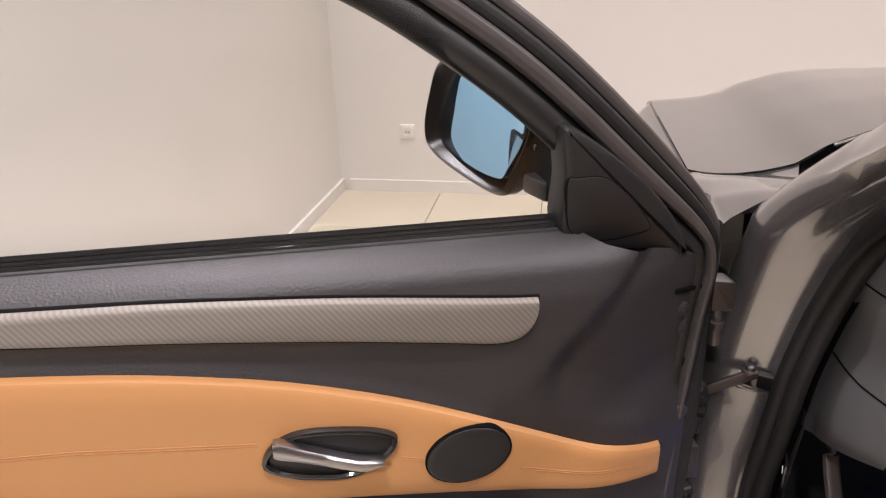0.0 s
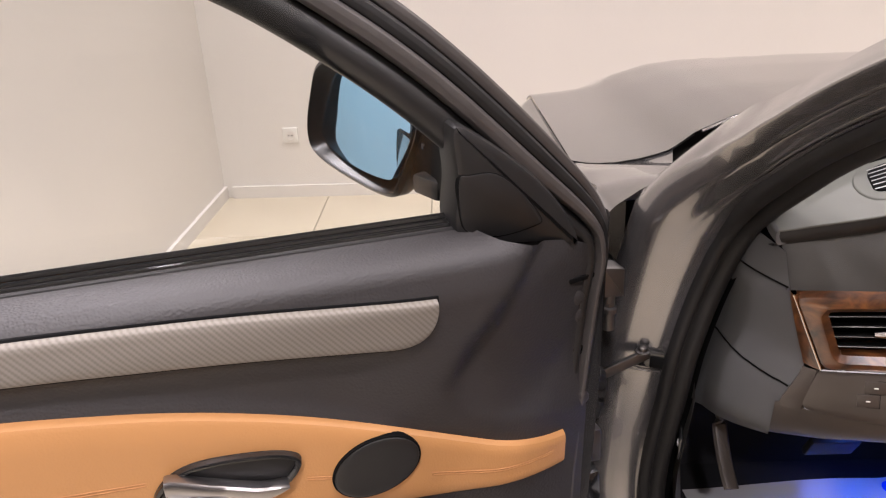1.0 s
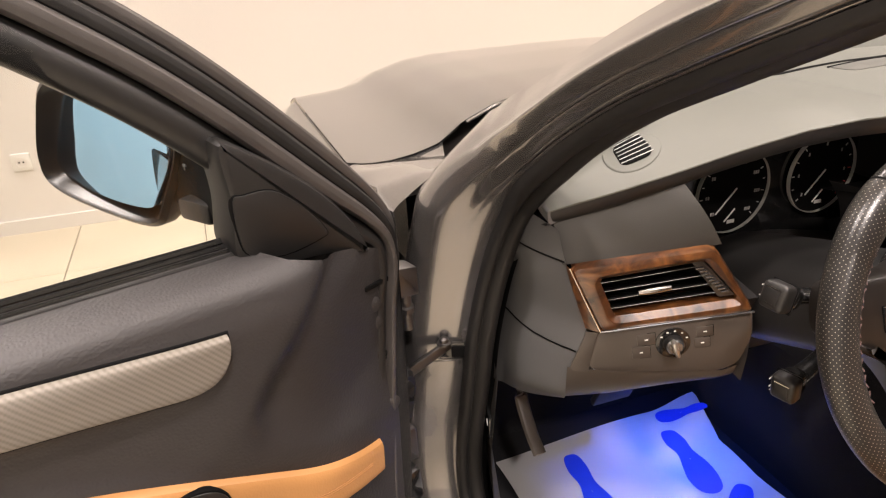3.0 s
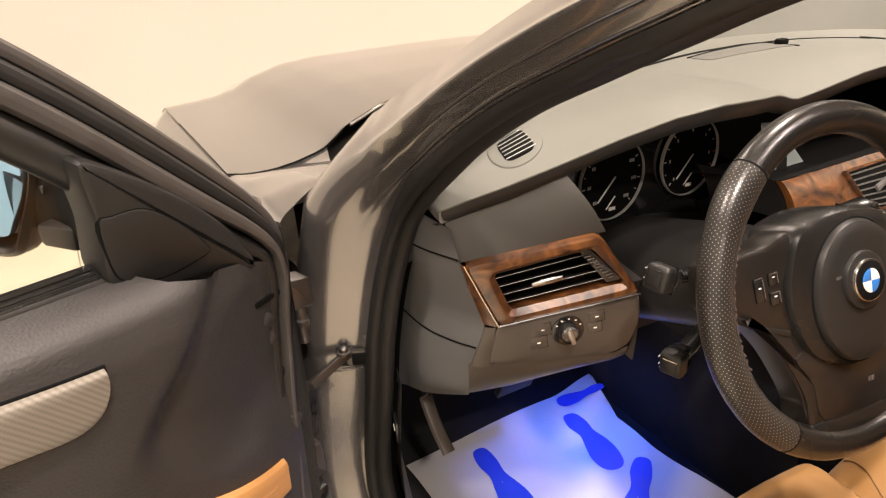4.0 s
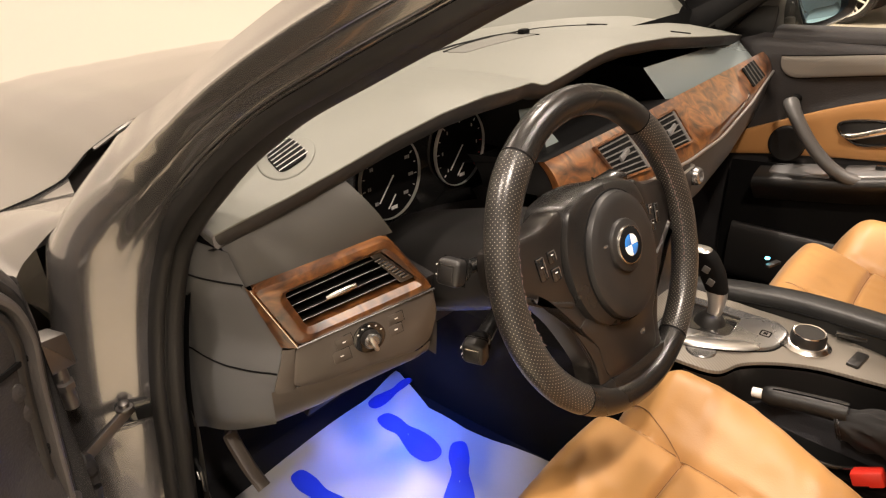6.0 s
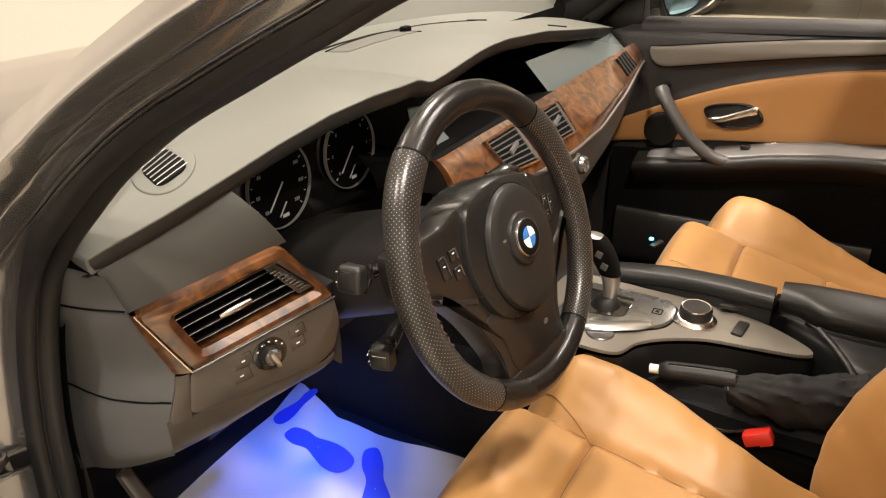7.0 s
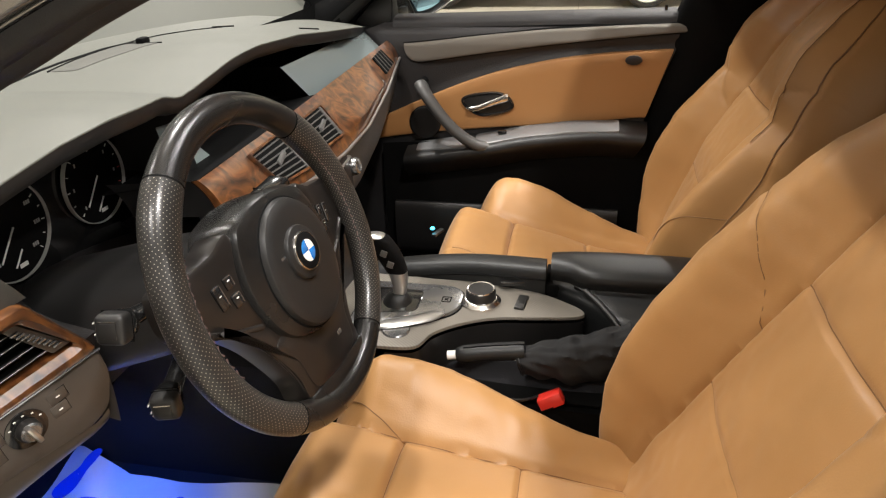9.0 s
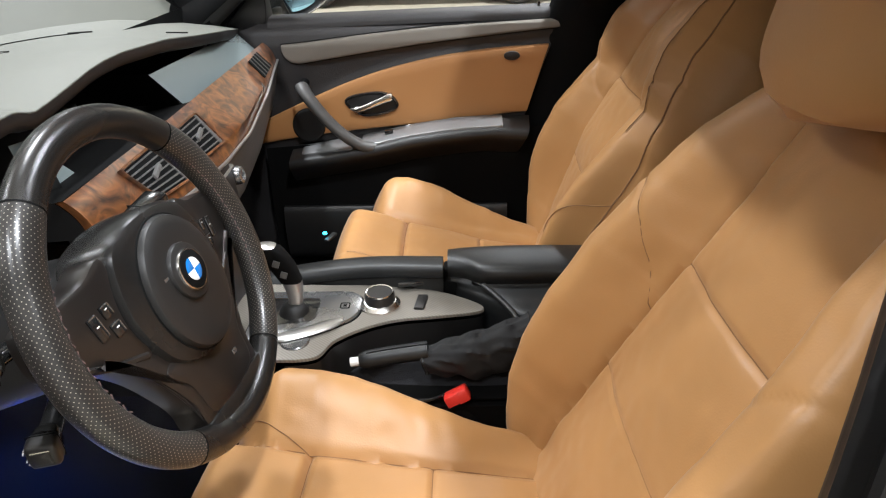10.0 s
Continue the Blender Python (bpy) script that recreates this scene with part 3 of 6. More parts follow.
for flip in (False, True):
    bm = sheet(rear_flank, 90, 20)
    part("rear_flank", mirrored(bm) if flip else bm, PAINT, car)
    bm = smooth_loft([[(-0.80, y, 0.40), (-0.87, y, 0.375), (-0.885, y, 0.30), (-0.86, y, 0.23), (-0.70, y, 0.22)] for y in (0.66, 0.2, -0.2, -0.60)], 2, 4)
    part("sill_panel", mirrored(bm) if flip else bm, PAINT, car)
    bm = tube(curve([(-0.921, -1.24, 0.82), (-0.945, -1.28, 0.82), (-0.945, -1.40, 0.82), (-0.921, -1.44, 0.82)], 5), 0.010, 8)
    part("door_handle", mirrored(bm) if flip else bm, PAINT, car)
part("boot_lid", sheet(rear_deck, 30, 20), PAINT, car)
part("tail_panel", sheet(tail, 30, 24), PAINT, car)
part("rear_screen", sheet(lambda a, b: ((2 * a - 1) * (0.60 + 0.12 * b), -1.70 - 0.42 * b - 0.04 * (1 - (2 * a - 1) ** 2), 1.385 - 0.335 * b + 0.03 * (1 - (2 * a - 1) ** 2)), 16, 8), GLASS, car)
part("parcel_shelf", box((1.4, 0.50, 0.03), pose(0, -1.85, 1.0), 0.01), DARK, car)


def kick(a, b):
    z = 0.40 + 0.325 * b
    y0 = table(z, (0.40, 0.40), (0.48, 0.471), (0.571, 0.482), (0.705, 0.462), (0.79, 0.455))
    return (-0.7405 + 0.095 * a, y0 - 0.004 + 0.30 * a, z)


part("kick_panel", sheet(kick, 10, 20), DASH_LOW, car, "grey kick panel with a switch")
sw = part("bonnet_switch", box((0.006, 0.034, 0.037), pose(-0.7345, 0.500, 0.615, 0, 0, -16), 0.002), GLOSS_BLACK, car)
part("symbol", box((0.001, 0.009, 0.007), pose(-0.7385, 0.4988, 0.616, 0, 0, -16), 0), WHITE, sw, smooth=0)
part("kick_strip", tube(curve([(-0.66, 0.545, 0.66), (-0.662, 0.537, 0.618), (-0.662, 0.50, 0.575), (-0.66, 0.470, 0.550)], 5), 0.0115, 8, flat=0.45), PANEL, car, "grey edge strip in the footwell")
part("brake_pedal", box((0.085, 0.016, 0.05), pose(-0.412, 0.635, 0.485, 25, 0, 0), 0.005), RUBBER, car, "black rubber brake pedal")
part("pedal_arm", tube([(-0.412, 0.645, 0.50), (-0.412, 0.68, 0.60), (-0.412, 0.70, 0.72)], 0.008, 8), DARK, car)


for wx, wy in ((-0.80, 1.10), (0.80, 1.10), (-0.80, -1.78), (0.80, -1.78)):
    w = part("road_wheel", lathe([(0.20, -0.09), (0.22, -0.11), (0.30, -0.112), (0.325, -0.09), (0.33, 0), (0.325, 0.09), (0.30, 0.112), (0.22, 0.11), (0.20, 0.09)], pose(wx, wy, 0.33, 0, 90, 0), 40), RUBBER, car, "black tyre on an alloy rim")
    part("rim", lathe([(0.205, -0.10), (0.19, 0.03), (0.06, 0.07), (0.001, 0.07)], pose(wx, wy, 0.33, 0, 90 if wx > 0 else -90, 0), 30), SILVER, w)


# ---- doors ----
TURN = radians(72)
DOORS = {
    -1: Matrix(((-math.sin(TURN), math.cos(TURN), 0, -0.855), (-math.cos(TURN), -math.sin(TURN), 0, 0.504), (0, 0, 1, 0), (0, 0, 0, 1))),
    1: Matrix(((0, -1, 0, 0.855), (-1, 0, 0, 0.504), (0, 0, 1, 0), (0, 0, 0, 1))),
}


def eased(u, *knots):
    """A table with its corners rounded off."""
    return sum(table(u + 0.014 * k, *knots) for k in range(-3, 4)) / 7


def strip_top(u):
    return eased(u, (0.29, 0.987), (0.48, 1.005), (0.63, 1.014), (0.77, 1.017), (0.97, 1.022))


def strip_low(u):
    return eased(u, (0.20, 0.922), (0.345, 0.944), (0.48, 0.962), (0.64, 0.978), (0.78, 0.988), (0.97, 1.004))


def tan_top(u):
    return eased(u, (0.11, 0.759), (0.16, 0.774), (0.22, 0.799), (0.317, 0.842), (0.434, 0.890), (0.542, 0.922), (0.669, 0.945), (0.79, 0.957), (0.96, 0.965))


def tan_low(u):
    return eased(u, (0.11, 0.716), (0.18, 0.730), (0.25, 0.745), (0.347, 0.758), (0.477, 0.772), (0.7, 0.79), (0.93, 0.81))


def base_depth(u, z):
    """How far the lining stands in from the outer skin's plane."""
    d = table(z, (0.35, 0.115), (0.45, 0.15), (0.60, 0.150), (0.70, 0.146), (0.78, 0.150), (0.95, 0.147), (0.985, 0.146), (1.015, 0.138), (1.028, 0.124), (1.034, 0.095), (1.036, 0.07))
    return 0.088 + (d - 0.088) * bump01(u, 0.02, 0.24)


def door_depth(u, z):
    d = base_depth(u, z)
    # map pocket hollow at the front
    edge = table(z, (0.78, 0.10), (0.81, 0.16), (0.825, 0.215), (0.84, 0.255), (0.86, 0.277), (0.888, 0.28), (0.92, 0.262), (0.97, 0.215), (1.02, 0.172))
    d -= 0.016 * bump01(edge - u, -0.006, 0.022) * bump01(1.03 - z, 0, 0.02) * bump01(z, tan_top(u) + 0.004, tan_top(u) + 0.09)
    # long hollow below the trim strip
    d -= 0.008 * bump01(z, tan_top(u) - 0.01, tan_top(u) + 0.02) * bump01(strip_low(u) + 0.005 - z, 0, 0.02) * bump01(u, 0.28, 0.4)
    return d


def door(side):
    m = DOORS[side]
    open_door = side < 0
    word = "wide open" if open_door else "closed"
    d = under_car(thing("door", (m @ Vector((0.5, 0.07, 0.30)))[:], f"{word} front door with tan leather insert and silver strip"))

    def slant(u, z):
        """The closed door's rear end leans back towards the roof."""
        return u if open_door else u + 0.33 * (z - 0.935) * bump01(u, 0.70, 0.95)

    def climb(u, z):
        """Its trim lines rise a little more towards the rear."""
        return 0.0 if open_door else 0.013 * bump01(u, 0.35, 0.95) * bump01(z, 0.78, 0.94)

    def put(u, z, w):
        return m @ Vector((u, w, z))

    def lay(u, z, w):
        """Depth counted from the lining."""
        return m @ Vector((slant(u, z), base_depth(u, z) + w, z + climb(u, z)))

    def grid(fn, nu, nv):
        return sheet(lambda a, b: m @ Vector(fn(a, b)), nu, nv)

    def lining(a, b):
        u = 0.088 + (0.912 if open_door else 0.856) * a
        z = 0.36 + (table(u, (0.08, 0.984), (0.12, 1.003), (0.18, 1.018), (0.24, 1.036), (1.1, 1.036)) - 0.36) * b
        u -= 0.03 * a * (1 - b) * 0.5
        return (slant(u, z), door_depth(u, z), z + climb(u, z) * (1 - b ** 6))

    part("lining", grid(lining, 110, 90), TRIM, d, "charcoal grained door lining")
    # outer skin, edge and window frame
    part("outer_skin", grid(lambda a, b: (0.03 + 1.0 * a, -0.045 + 0.09 * (b - 0.4) ** 2 + 0.02 * a, 0.34 + 0.67 * b), 10, 10), PAINT, d)
    part("front_edge", grid(lambda a, b: (0.032 + 0.045 * a + 0.012 * math.sin(a * 9 + 3 * b), -0.03 + 0.12 * a, 0.36 + 0.66 * b), 12, 40), PAINT, d, "painted metal door edge with folds")
    if open_door:
        part("rear_edge", grid(lambda a, b: (1.03 - 0.03 * a, -0.02 + 0.16 * a, 0.34 + 0.70 * b), 4, 10), PAINT, d)
    part("base_edge", grid(lambda a, b: (0.05 + 0.95 * a, -0.03 + 0.15 * b, 0.345), 6, 4), PAINT, d)
    # window frame: sweeps along the sloping front pillar and the roof
    line = [(0.098, 0.060, 0.45), (0.090, 0.055, 0.70), (0.072, 0.047, 0.90), (0.062, 0.043, 0.975), (0.074, 0.038, 1.028), (0.135, 0.034, 1.098), (0.235, 0.026, 1.195), (0.32, 0.016, 1.262), (0.42, 0.0, 1.325), (0.56, -0.02, 1.385), (0.75, -0.045, 1.41), (0.98, -0.05, 1.385)]

    def frame_part(name, lo, hi, w0, w1, mat, thick=0.5, label=""):
        secs = []
        for i, p in enumerate(curve(line, 8)):
            q = curve(line, 8)
            t = (q[min(i + 1, len(q) - 1)] - q[max(i - 1, 0)]).normalized()
            nrm = Vector((t.z, 0, -t.x)).normalized()
            if nrm.x < 0 and nrm.z > 0:
                nrm = -nrm
            loop = corners([(lo, w0), (hi, w0), (hi, w1), (lo, w1)], min(hi - lo, w1 - w0) * thick, 3)
            k = 0.42 + 0.58 * bump01(i, 22, 44)
            secs.append([m @ (p + nrm * (a * k) + Vector((0, b, 0))) for a, b in loop])
        return part(name, loft(secs, True, True), mat, d, label)

    frame_part("window_frame", 0.036, 0.074, -0.01, 0.045, TRIM_FINE, 0.45, "black door window frame")
    frame_part("frame_seal", 0.018, 0.038, -0.005, 0.052, GASKET, 0.5, "ribbed rubber seal on the door frame")
    frame_part("frame_seal", 0.003, 0.020, -0.005, 0.045, RUBBER, 0.5)
    frame_part("frame_channel", -0.012, 0.004, -0.02, 0.035, GASKET, 0.5)
    # glass
    pane = part("window_pane", plate(corners([(0.245, 1.03), (1.0, 1.03), (1.0, 1.36), (0.75, 1.38), (0.55, 1.36), (0.40, 1.27), (0.25, 1.13)], 0.01), put, 0.055, 0.059, 0.001), GLASS, d, "clear side window")
    pane.visible_shadow = False
    for k, (w, r) in enumerate(((0.064, 0.0042), (0.073, 0.0030), (0.081, 0.0026), (0.089, 0.0026))):
        part("window_lip", tube([m @ Vector((0.245 + 0.75 * q / 12, w, 1.0385 - 0.002 * k)) for q in range(13)], r, 8), GLOSS_BLACK if k < 3 else RUBBER, d)
    # sail with tweeter cover
    sail = rounded([(0.252, 1.036), (0.249, 1.085), (0.252, 1.140), (0.222, 1.128), (0.165, 1.082), (0.125, 1.035), (0.108, 0.995), (0.14, 1.003), (0.20, 1.010), (0.235, 1.018)], 5)
    part("mirror_sail", plate(sail, put, 0.05, 0.099, 0.008), TRIM_FINE, d)
    tweet = rounded([(0.247, 1.088), (0.236, 1.091), (0.208, 1.089), (0.180, 1.066), (0.158, 1.036), (0.163, 1.028), (0.205, 1.022), (0.238, 1.032), (0.246, 1.05)], 4)
    part("tweeter_groove", plate(inset(tweet, -0.0012), put, 0.08, 0.0993, 0.0004), DARK, d)
    part("tweeter_cover", plate(tweet, put, 0.085, 0.1005, 0.0012), TRIM_FINE, d, "flat charcoal tweeter cover")
    def ribbon(us, top, low, rise, bevel, sink=0.012):
        """A raised band of the lining between two curves, with rounded long edges."""
        bm, rows, flat = bmesh.new(), [], {}
        for u in us:
            t, l = top(u), low(u)
            sec = [(l, -sink), (l, rise - bevel), (l + bevel * 0.35, rise - bevel * 0.3), (l + bevel, rise)]
            sec += [(l + bevel + (t - l - 2 * bevel) * k / 6, rise) for k in range(1, 6)]
            sec += [(t - bevel, rise), (t - bevel * 0.35, rise - bevel * 0.3), (t, rise - bevel), (t, -sink)]
            row = []
            for z, w in sec:
                v = bm.verts.new(lay(u, z, w))
                flat[v] = (u, z)
                row.append(v)
            rows.append(row)
        for a, b in zip(rows, rows[1:]):
            for k in range(len(a)):
                q = (k + 1) % len(a)
                bm.faces.new((a[k], a[q], b[q], b[k]))
        bm.faces.new(rows[0])
        bm.faces.new(rows[-1])
        uv = bm.loops.layers.uv.new("UVMap")
        for f in bm.faces:
            for lp in f.loops:
                lp[uv].uv = flat[lp.vert]
        return bm

    # silver strip
    def tip(u):
        return max(0.0, 1 - (1 - min(1, max(0, u - 0.288) / 0.055)) ** 2.4) ** (1 / 2.4)

    us = [0.2885 + 0.00029 * k * k for k in range(16)] + [0.36 + (0.635 if open_door else 0.60) * k / 24 for k in range(25)]
    s_low = lambda u: strip_top(u) - 0.003 - (strip_top(u) - 0.003 - strip_low(u)) * tip(u)
    # dark rim round the strip, its edge shadow built as a band
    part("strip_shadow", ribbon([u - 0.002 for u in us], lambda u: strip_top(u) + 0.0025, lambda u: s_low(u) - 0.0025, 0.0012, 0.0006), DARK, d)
    part("trim_strip", ribbon(us, strip_top, s_low, 0.007, 0.004), WEAVE, d, "silver twill trim strip")
    # tan insert
    us = [0.128 + 0.81 * k / 50 for k in range(51)]
    part("leather_insert", ribbon(us, tan_top, tan_low, 0.009, 0.007), TAN_DOOR, d, "tan leather door insert")
    for dz in (0.0, 0.003) if open_door else ():
        seam = [(u, 0.1585, table(u, (0.14, 0.748), (0.22, 0.764), (0.30, 0.785), (0.42, 0.816), (0.57, 0.856), (0.75, 0.872), (0.92, 0.876)) + dz) for u in (0.15 + 0.77 * q / 60 for q in range(61))]
        spans = [s for s in (seam[:13], seam[20:23], seam[33:])]
        for s in spans:
            part("stitching", tube([lay(p[0], p[2], 0.0092) for p in s], 0.0006, 5), THREAD, d)
    # speaker disc
    su, sz, sa, sb = (0.362, 0.816, 0.0455, 0.0335) if open_door else (0.337, 0.787, 0.041, 0.043)
    part("speaker_cover", plate(ellipse(su, sz, sa, sb, 48, -15), put, 0.15, 0.1635, 0.003, pillow=0.002), TRIM_FINE, d, "round charcoal speaker cover")
    part("speaker_rim", plate(ellipse(su, sz, sa + 0.0015, sb + 0.0015, 48, -15), put, 0.15, 0.1615, 0.001), DARK, d)
    # inner door handle in its bezel
    bez = rounded([(0.572, 0.838), (0.556, 0.861), (0.525, 0.871), (0.470, 0.866), (0.440, 0.856), (0.436, 0.843), (0.452, 0.824), (0.485, 0.808), (0.530, 0.812), (0.562, 0.824)], 5)
    cup = resample(inset(bez, 0.006), len(bez))
    part("handle_bezel", plate(resample(bez, len(bez)), put, 0.15, 0.1655, 0.002, hole=cup), GLOSS_BLACK, d)
    part("handle_recess", plate(bez, put, 0.13, 0.1605, 0.001), TRIM_FINE, d)
    lever = [(0.557, 0.860), (0.546, 0.857), (0.528, 0.850), (0.510, 0.843), (0.490, 0.835), (0.470, 0.829), (0.450, 0.831)]
    secs = []
    for k, p in enumerate(curve([(u, 0.169, z) for u, z in lever], 4)):
        f = k / 24
        hh = table(f, (0, 0.0085), (0.06, 0.0105), (0.15, 0.0105), (0.35, 0.0086), (0.7, 0.0078), (0.86, 0.0074), (0.93, 0.0050), (0.97, 0.0034), (1, 0.0012))
        secs.append([m @ (p + Vector((0, 0.008 * math.copysign(abs(math.cos(q)) ** 0.6, math.cos(q)), hh * math.copysign(abs(math.sin(q)) ** 0.7, math.sin(q))))) for q in (2 * math.pi * j / 12 for j in range(12))])
    part("door_handle", loft(secs, True, True), SMOKED if open_door else CHROME, d, "satin chrome door lever")
    # armrest with silver top plate, grab bar, switches
    def rise(u):
        return table(u, (0.3, -0.035), (0.45, -0.015), (0.6, 0.0), (0.75, 0.022), (0.9, 0.045)) if open_door else table(u, (0.30, -0.028), (0.40, -0.012), (0.52, 0.008), (0.60, 0.026), (0.72, 0.042), (0.83, 0.047), (0.93, 0.042))

    arm = [[m @ Vector((slant(u, z + 0.04), w, z + rise(u))) for w, z in ((0.14, 0.64), (0.19, 0.68), (0.226, 0.716), (0.230, 0.732), (0.216, 0.744), (0.15, 0.758))] for u in (0.29, 0.38, 0.45, 0.52, 0.60, 0.67, 0.75, 0.84, 0.90, 0.95)]
    part("armrest", smooth_loft(arm, 4, 4), TRIM_FINE, d, "dark door armrest")

    def on_arm(u, w, h):
        return m @ Vector((u, w, h + 0.757 + rise(u) - 0.21 * (w - 0.15)))

    for a0, a1, w0, w1 in ((0.318, 0.455, 0.205, 0.222), (0.475, 0.835, 0.218, 0.218)):
        front = [(a0 + (a1 - a0) * k / 10, w0 + (w1 - w0) * k / 10) for k in range(11)]
        part("armrest_plate", plate(corners([(u, 0.160) for u, _ in front[::-1]] + front, 0.008, 2), on_arm, -0.006, 0.005, 0.002), PLATE, d, "satin silver armrest plate")
    for k in range(1 if side > 0 else 4):
        part("window_switch", box((0.022, 0.016, 0.009), m @ pose(0.545 - 0.028 * k, 0.182, 0.757 + rise(0.545 - 0.028 * k) + 0.002, 0, -4, 0), 0.002), GLOSS_BLACK, d)
    if open_door:
        part("switch_led", box((0.003, 0.003, 0.003), m @ pose(0.475, 0.196, 0.767), 0), GREEN_LED, d)
    else:
        bar = curve([(0.336, 0.198, 0.900), (0.352, 0.216, 0.880), (0.380, 0.224, 0.842), (0.412, 0.227, 0.804), (0.448, 0.227, 0.771), (0.485, 0.220, 0.748), (0.518, 0.204, 0.738)], 6)
        part("grab_bar", tube([m @ p for p in bar], [0.0155, 0.0175] + [0.018] * 33 + [0.017, 0.0165], 14, flat=0.8), GREY_GRIP, d, "slanting grey grab bar")
        part("bar_foot", tube([m @ Vector((0.338, 0.15, 0.895)), m @ Vector((0.340, 0.205, 0.893))], 0.011, 10), DARK, d)
        # near-black sheet in front of the lower lining, closed door only
        part("lower_lining", grid(lambda a, b: (0.22 + 0.76 * a, 0.168 + 0.012 * math.sin(3 * b), 0.37 + 0.36 * b + 0.05 * a * b), 10, 8), DARK, d, "near-black lower part of the closed door")
        rail_ = [[m @ Vector((u, w, z + 0.012 * (u - 0.26) / 0.65)) for w, z in ((0.128, 1.022), (0.124, 1.036), (0.112, 1.045), (0.08, 1.048), (0.06, 1.046), (0.058, 1.02))] for u in (0.255, 0.45, 0.7, 0.98)]
        part("belt_rail", smooth_loft(rail_, 3, 4), TRIM, d, "padded upper edge of the door")
    part("door_pocket", smooth_loft([[m @ Vector((u, w, z)) for w, z in ((0.13, 0.40), (0.19, 0.42), (0.205, 0.50), (0.195, 0.565), (0.175, 0.57))] for u in (0.25, 0.4, 0.6, 0.85)], 4, 4), TRIM_FINE, d)
    part("rear_tweeter", plate(ellipse(0.857, 0.940 + climb(0.857, 0.94), 0.020, 0.011, 24), put, 0.15, 0.163, 0.002), TRIM, d, "small dark oval speaker grille")
    part("lock_pin", tube([m @ Vector((0.925, 0.10, 1.035)), m @ Vector((0.925, 0.10, 1.07))], 0.0035, 10), GLOSS_BLACK, d)
    if open_door:
        hinge = part("hinge", plate(corners([(0.050, 0.938), (0.018, 0.932), (0.016, 0.892), (0.048, 0.896)], 0.004), put, 0.03, 0.056, 0.003), STEEL, d, "bare steel door hinge")
        part("hinge_pin", tube([m @ Vector((0.030, 0.046, 0.845)), m @ Vector((0.034, 0.048, 0.90))], 0.008, 12), STEEL, d)
        part("hinge_nut", lathe([(0.011, 0), (0.011, 0.007), (0.006, 0.008), (0.006, 0.013), (0.001, 0.013)], m @ pose(0.034, 0.05, 0.872), 6), STEEL, d)
        part("hinge", plate(corners([(0.075, 0.700), (0.035, 0.695), (0.032, 0.640), (0.072, 0.645)], 0.004), put, 0.02, 0.060, 0.003), STEEL, d)
        part("door_latch_block", box((0.030, 0.03, 0.055), m @ pose(0.055, 0.062, 0.612, 0, 6, 0), 0.006), GLOSS_BLACK, d)
        part("cable_grommet", tube(curve([m @ Vector(v) for v in ((0.062, 0.07, 0.80), (0.048, 0.06, 0.785), (0.040, 0.05, 0.755), (0.05, 0.055, 0.72))], 5), 0.011, 10), RUBBER, d)
        part("edge_slot", plate(corners([(0.118, 0.954), (0.078, 0.951), (0.078, 0.946), (0.118, 0.948)], 0.002), lambda u, z, w: put(u, z, door_depth(max(u, 0.088), z) + w), -0.004, 0.0012, 0.0004), DARK, d)
        for uu, zz in ((0.104, 0.925), (0.100, 0.900), (0.094, 0.79)):
            part("dimple", lathe([(0.010, 0), (0.009, 0.0015), (0.005, 0.003), (0.001, 0.0034)], m @ pose(uu, door_depth(uu, zz) - 0.001, zz, -90, 0, 0), 14), TRIM, d)
        part("check_strap", box((0.105, 0.007, 0.015), pose(-0.846, 0.490, 0.755, 0, -24, 6), 0.0015), STEEL, d, "black steel door check strap")
        part("screw", lathe([(0.008, 0), (0.008, 0.002), (0.0055, 0.0025), (0.005, 0.001), (0.001, 0.001)], m @ pose(0.099, door_depth(0.099, 0.855), 0.855, -90, 0, 0), 14), GLOSS_BLACK, d)
    return d


door(-1)
door(1)
br = part("strap_bracket", box((0.052, 0.016, 0.030), pose(-0.788, 0.500, 0.766, 0, 0, -24), 0.004), GLOSS_BLACK, car, "black bracket of the door check")
part("bracket_mouth", box((0.026, 0.010, 0.018), pose(-0.783, 0.491, 0.764, 0, 0, -24), 0.002), DARK, br)
part("strap_bolt", lathe([(0.010, 0.0), (0.010, 0.003), (0.0065, 0.004), (0.0065, 0.009), (0.004, 0.011), (0.001, 0.0115)], pose(-0.806, 0.496, 0.777), 18), STEEL, br, "steel pivot bolt")
part("pressed_edge", tube(curve([(-0.818, 0.508, 0.744), (-0.800, 0.503, 0.743), (-0.776, 0.490, 0.748)], 6), 0.0012, 6), PAINT, car)

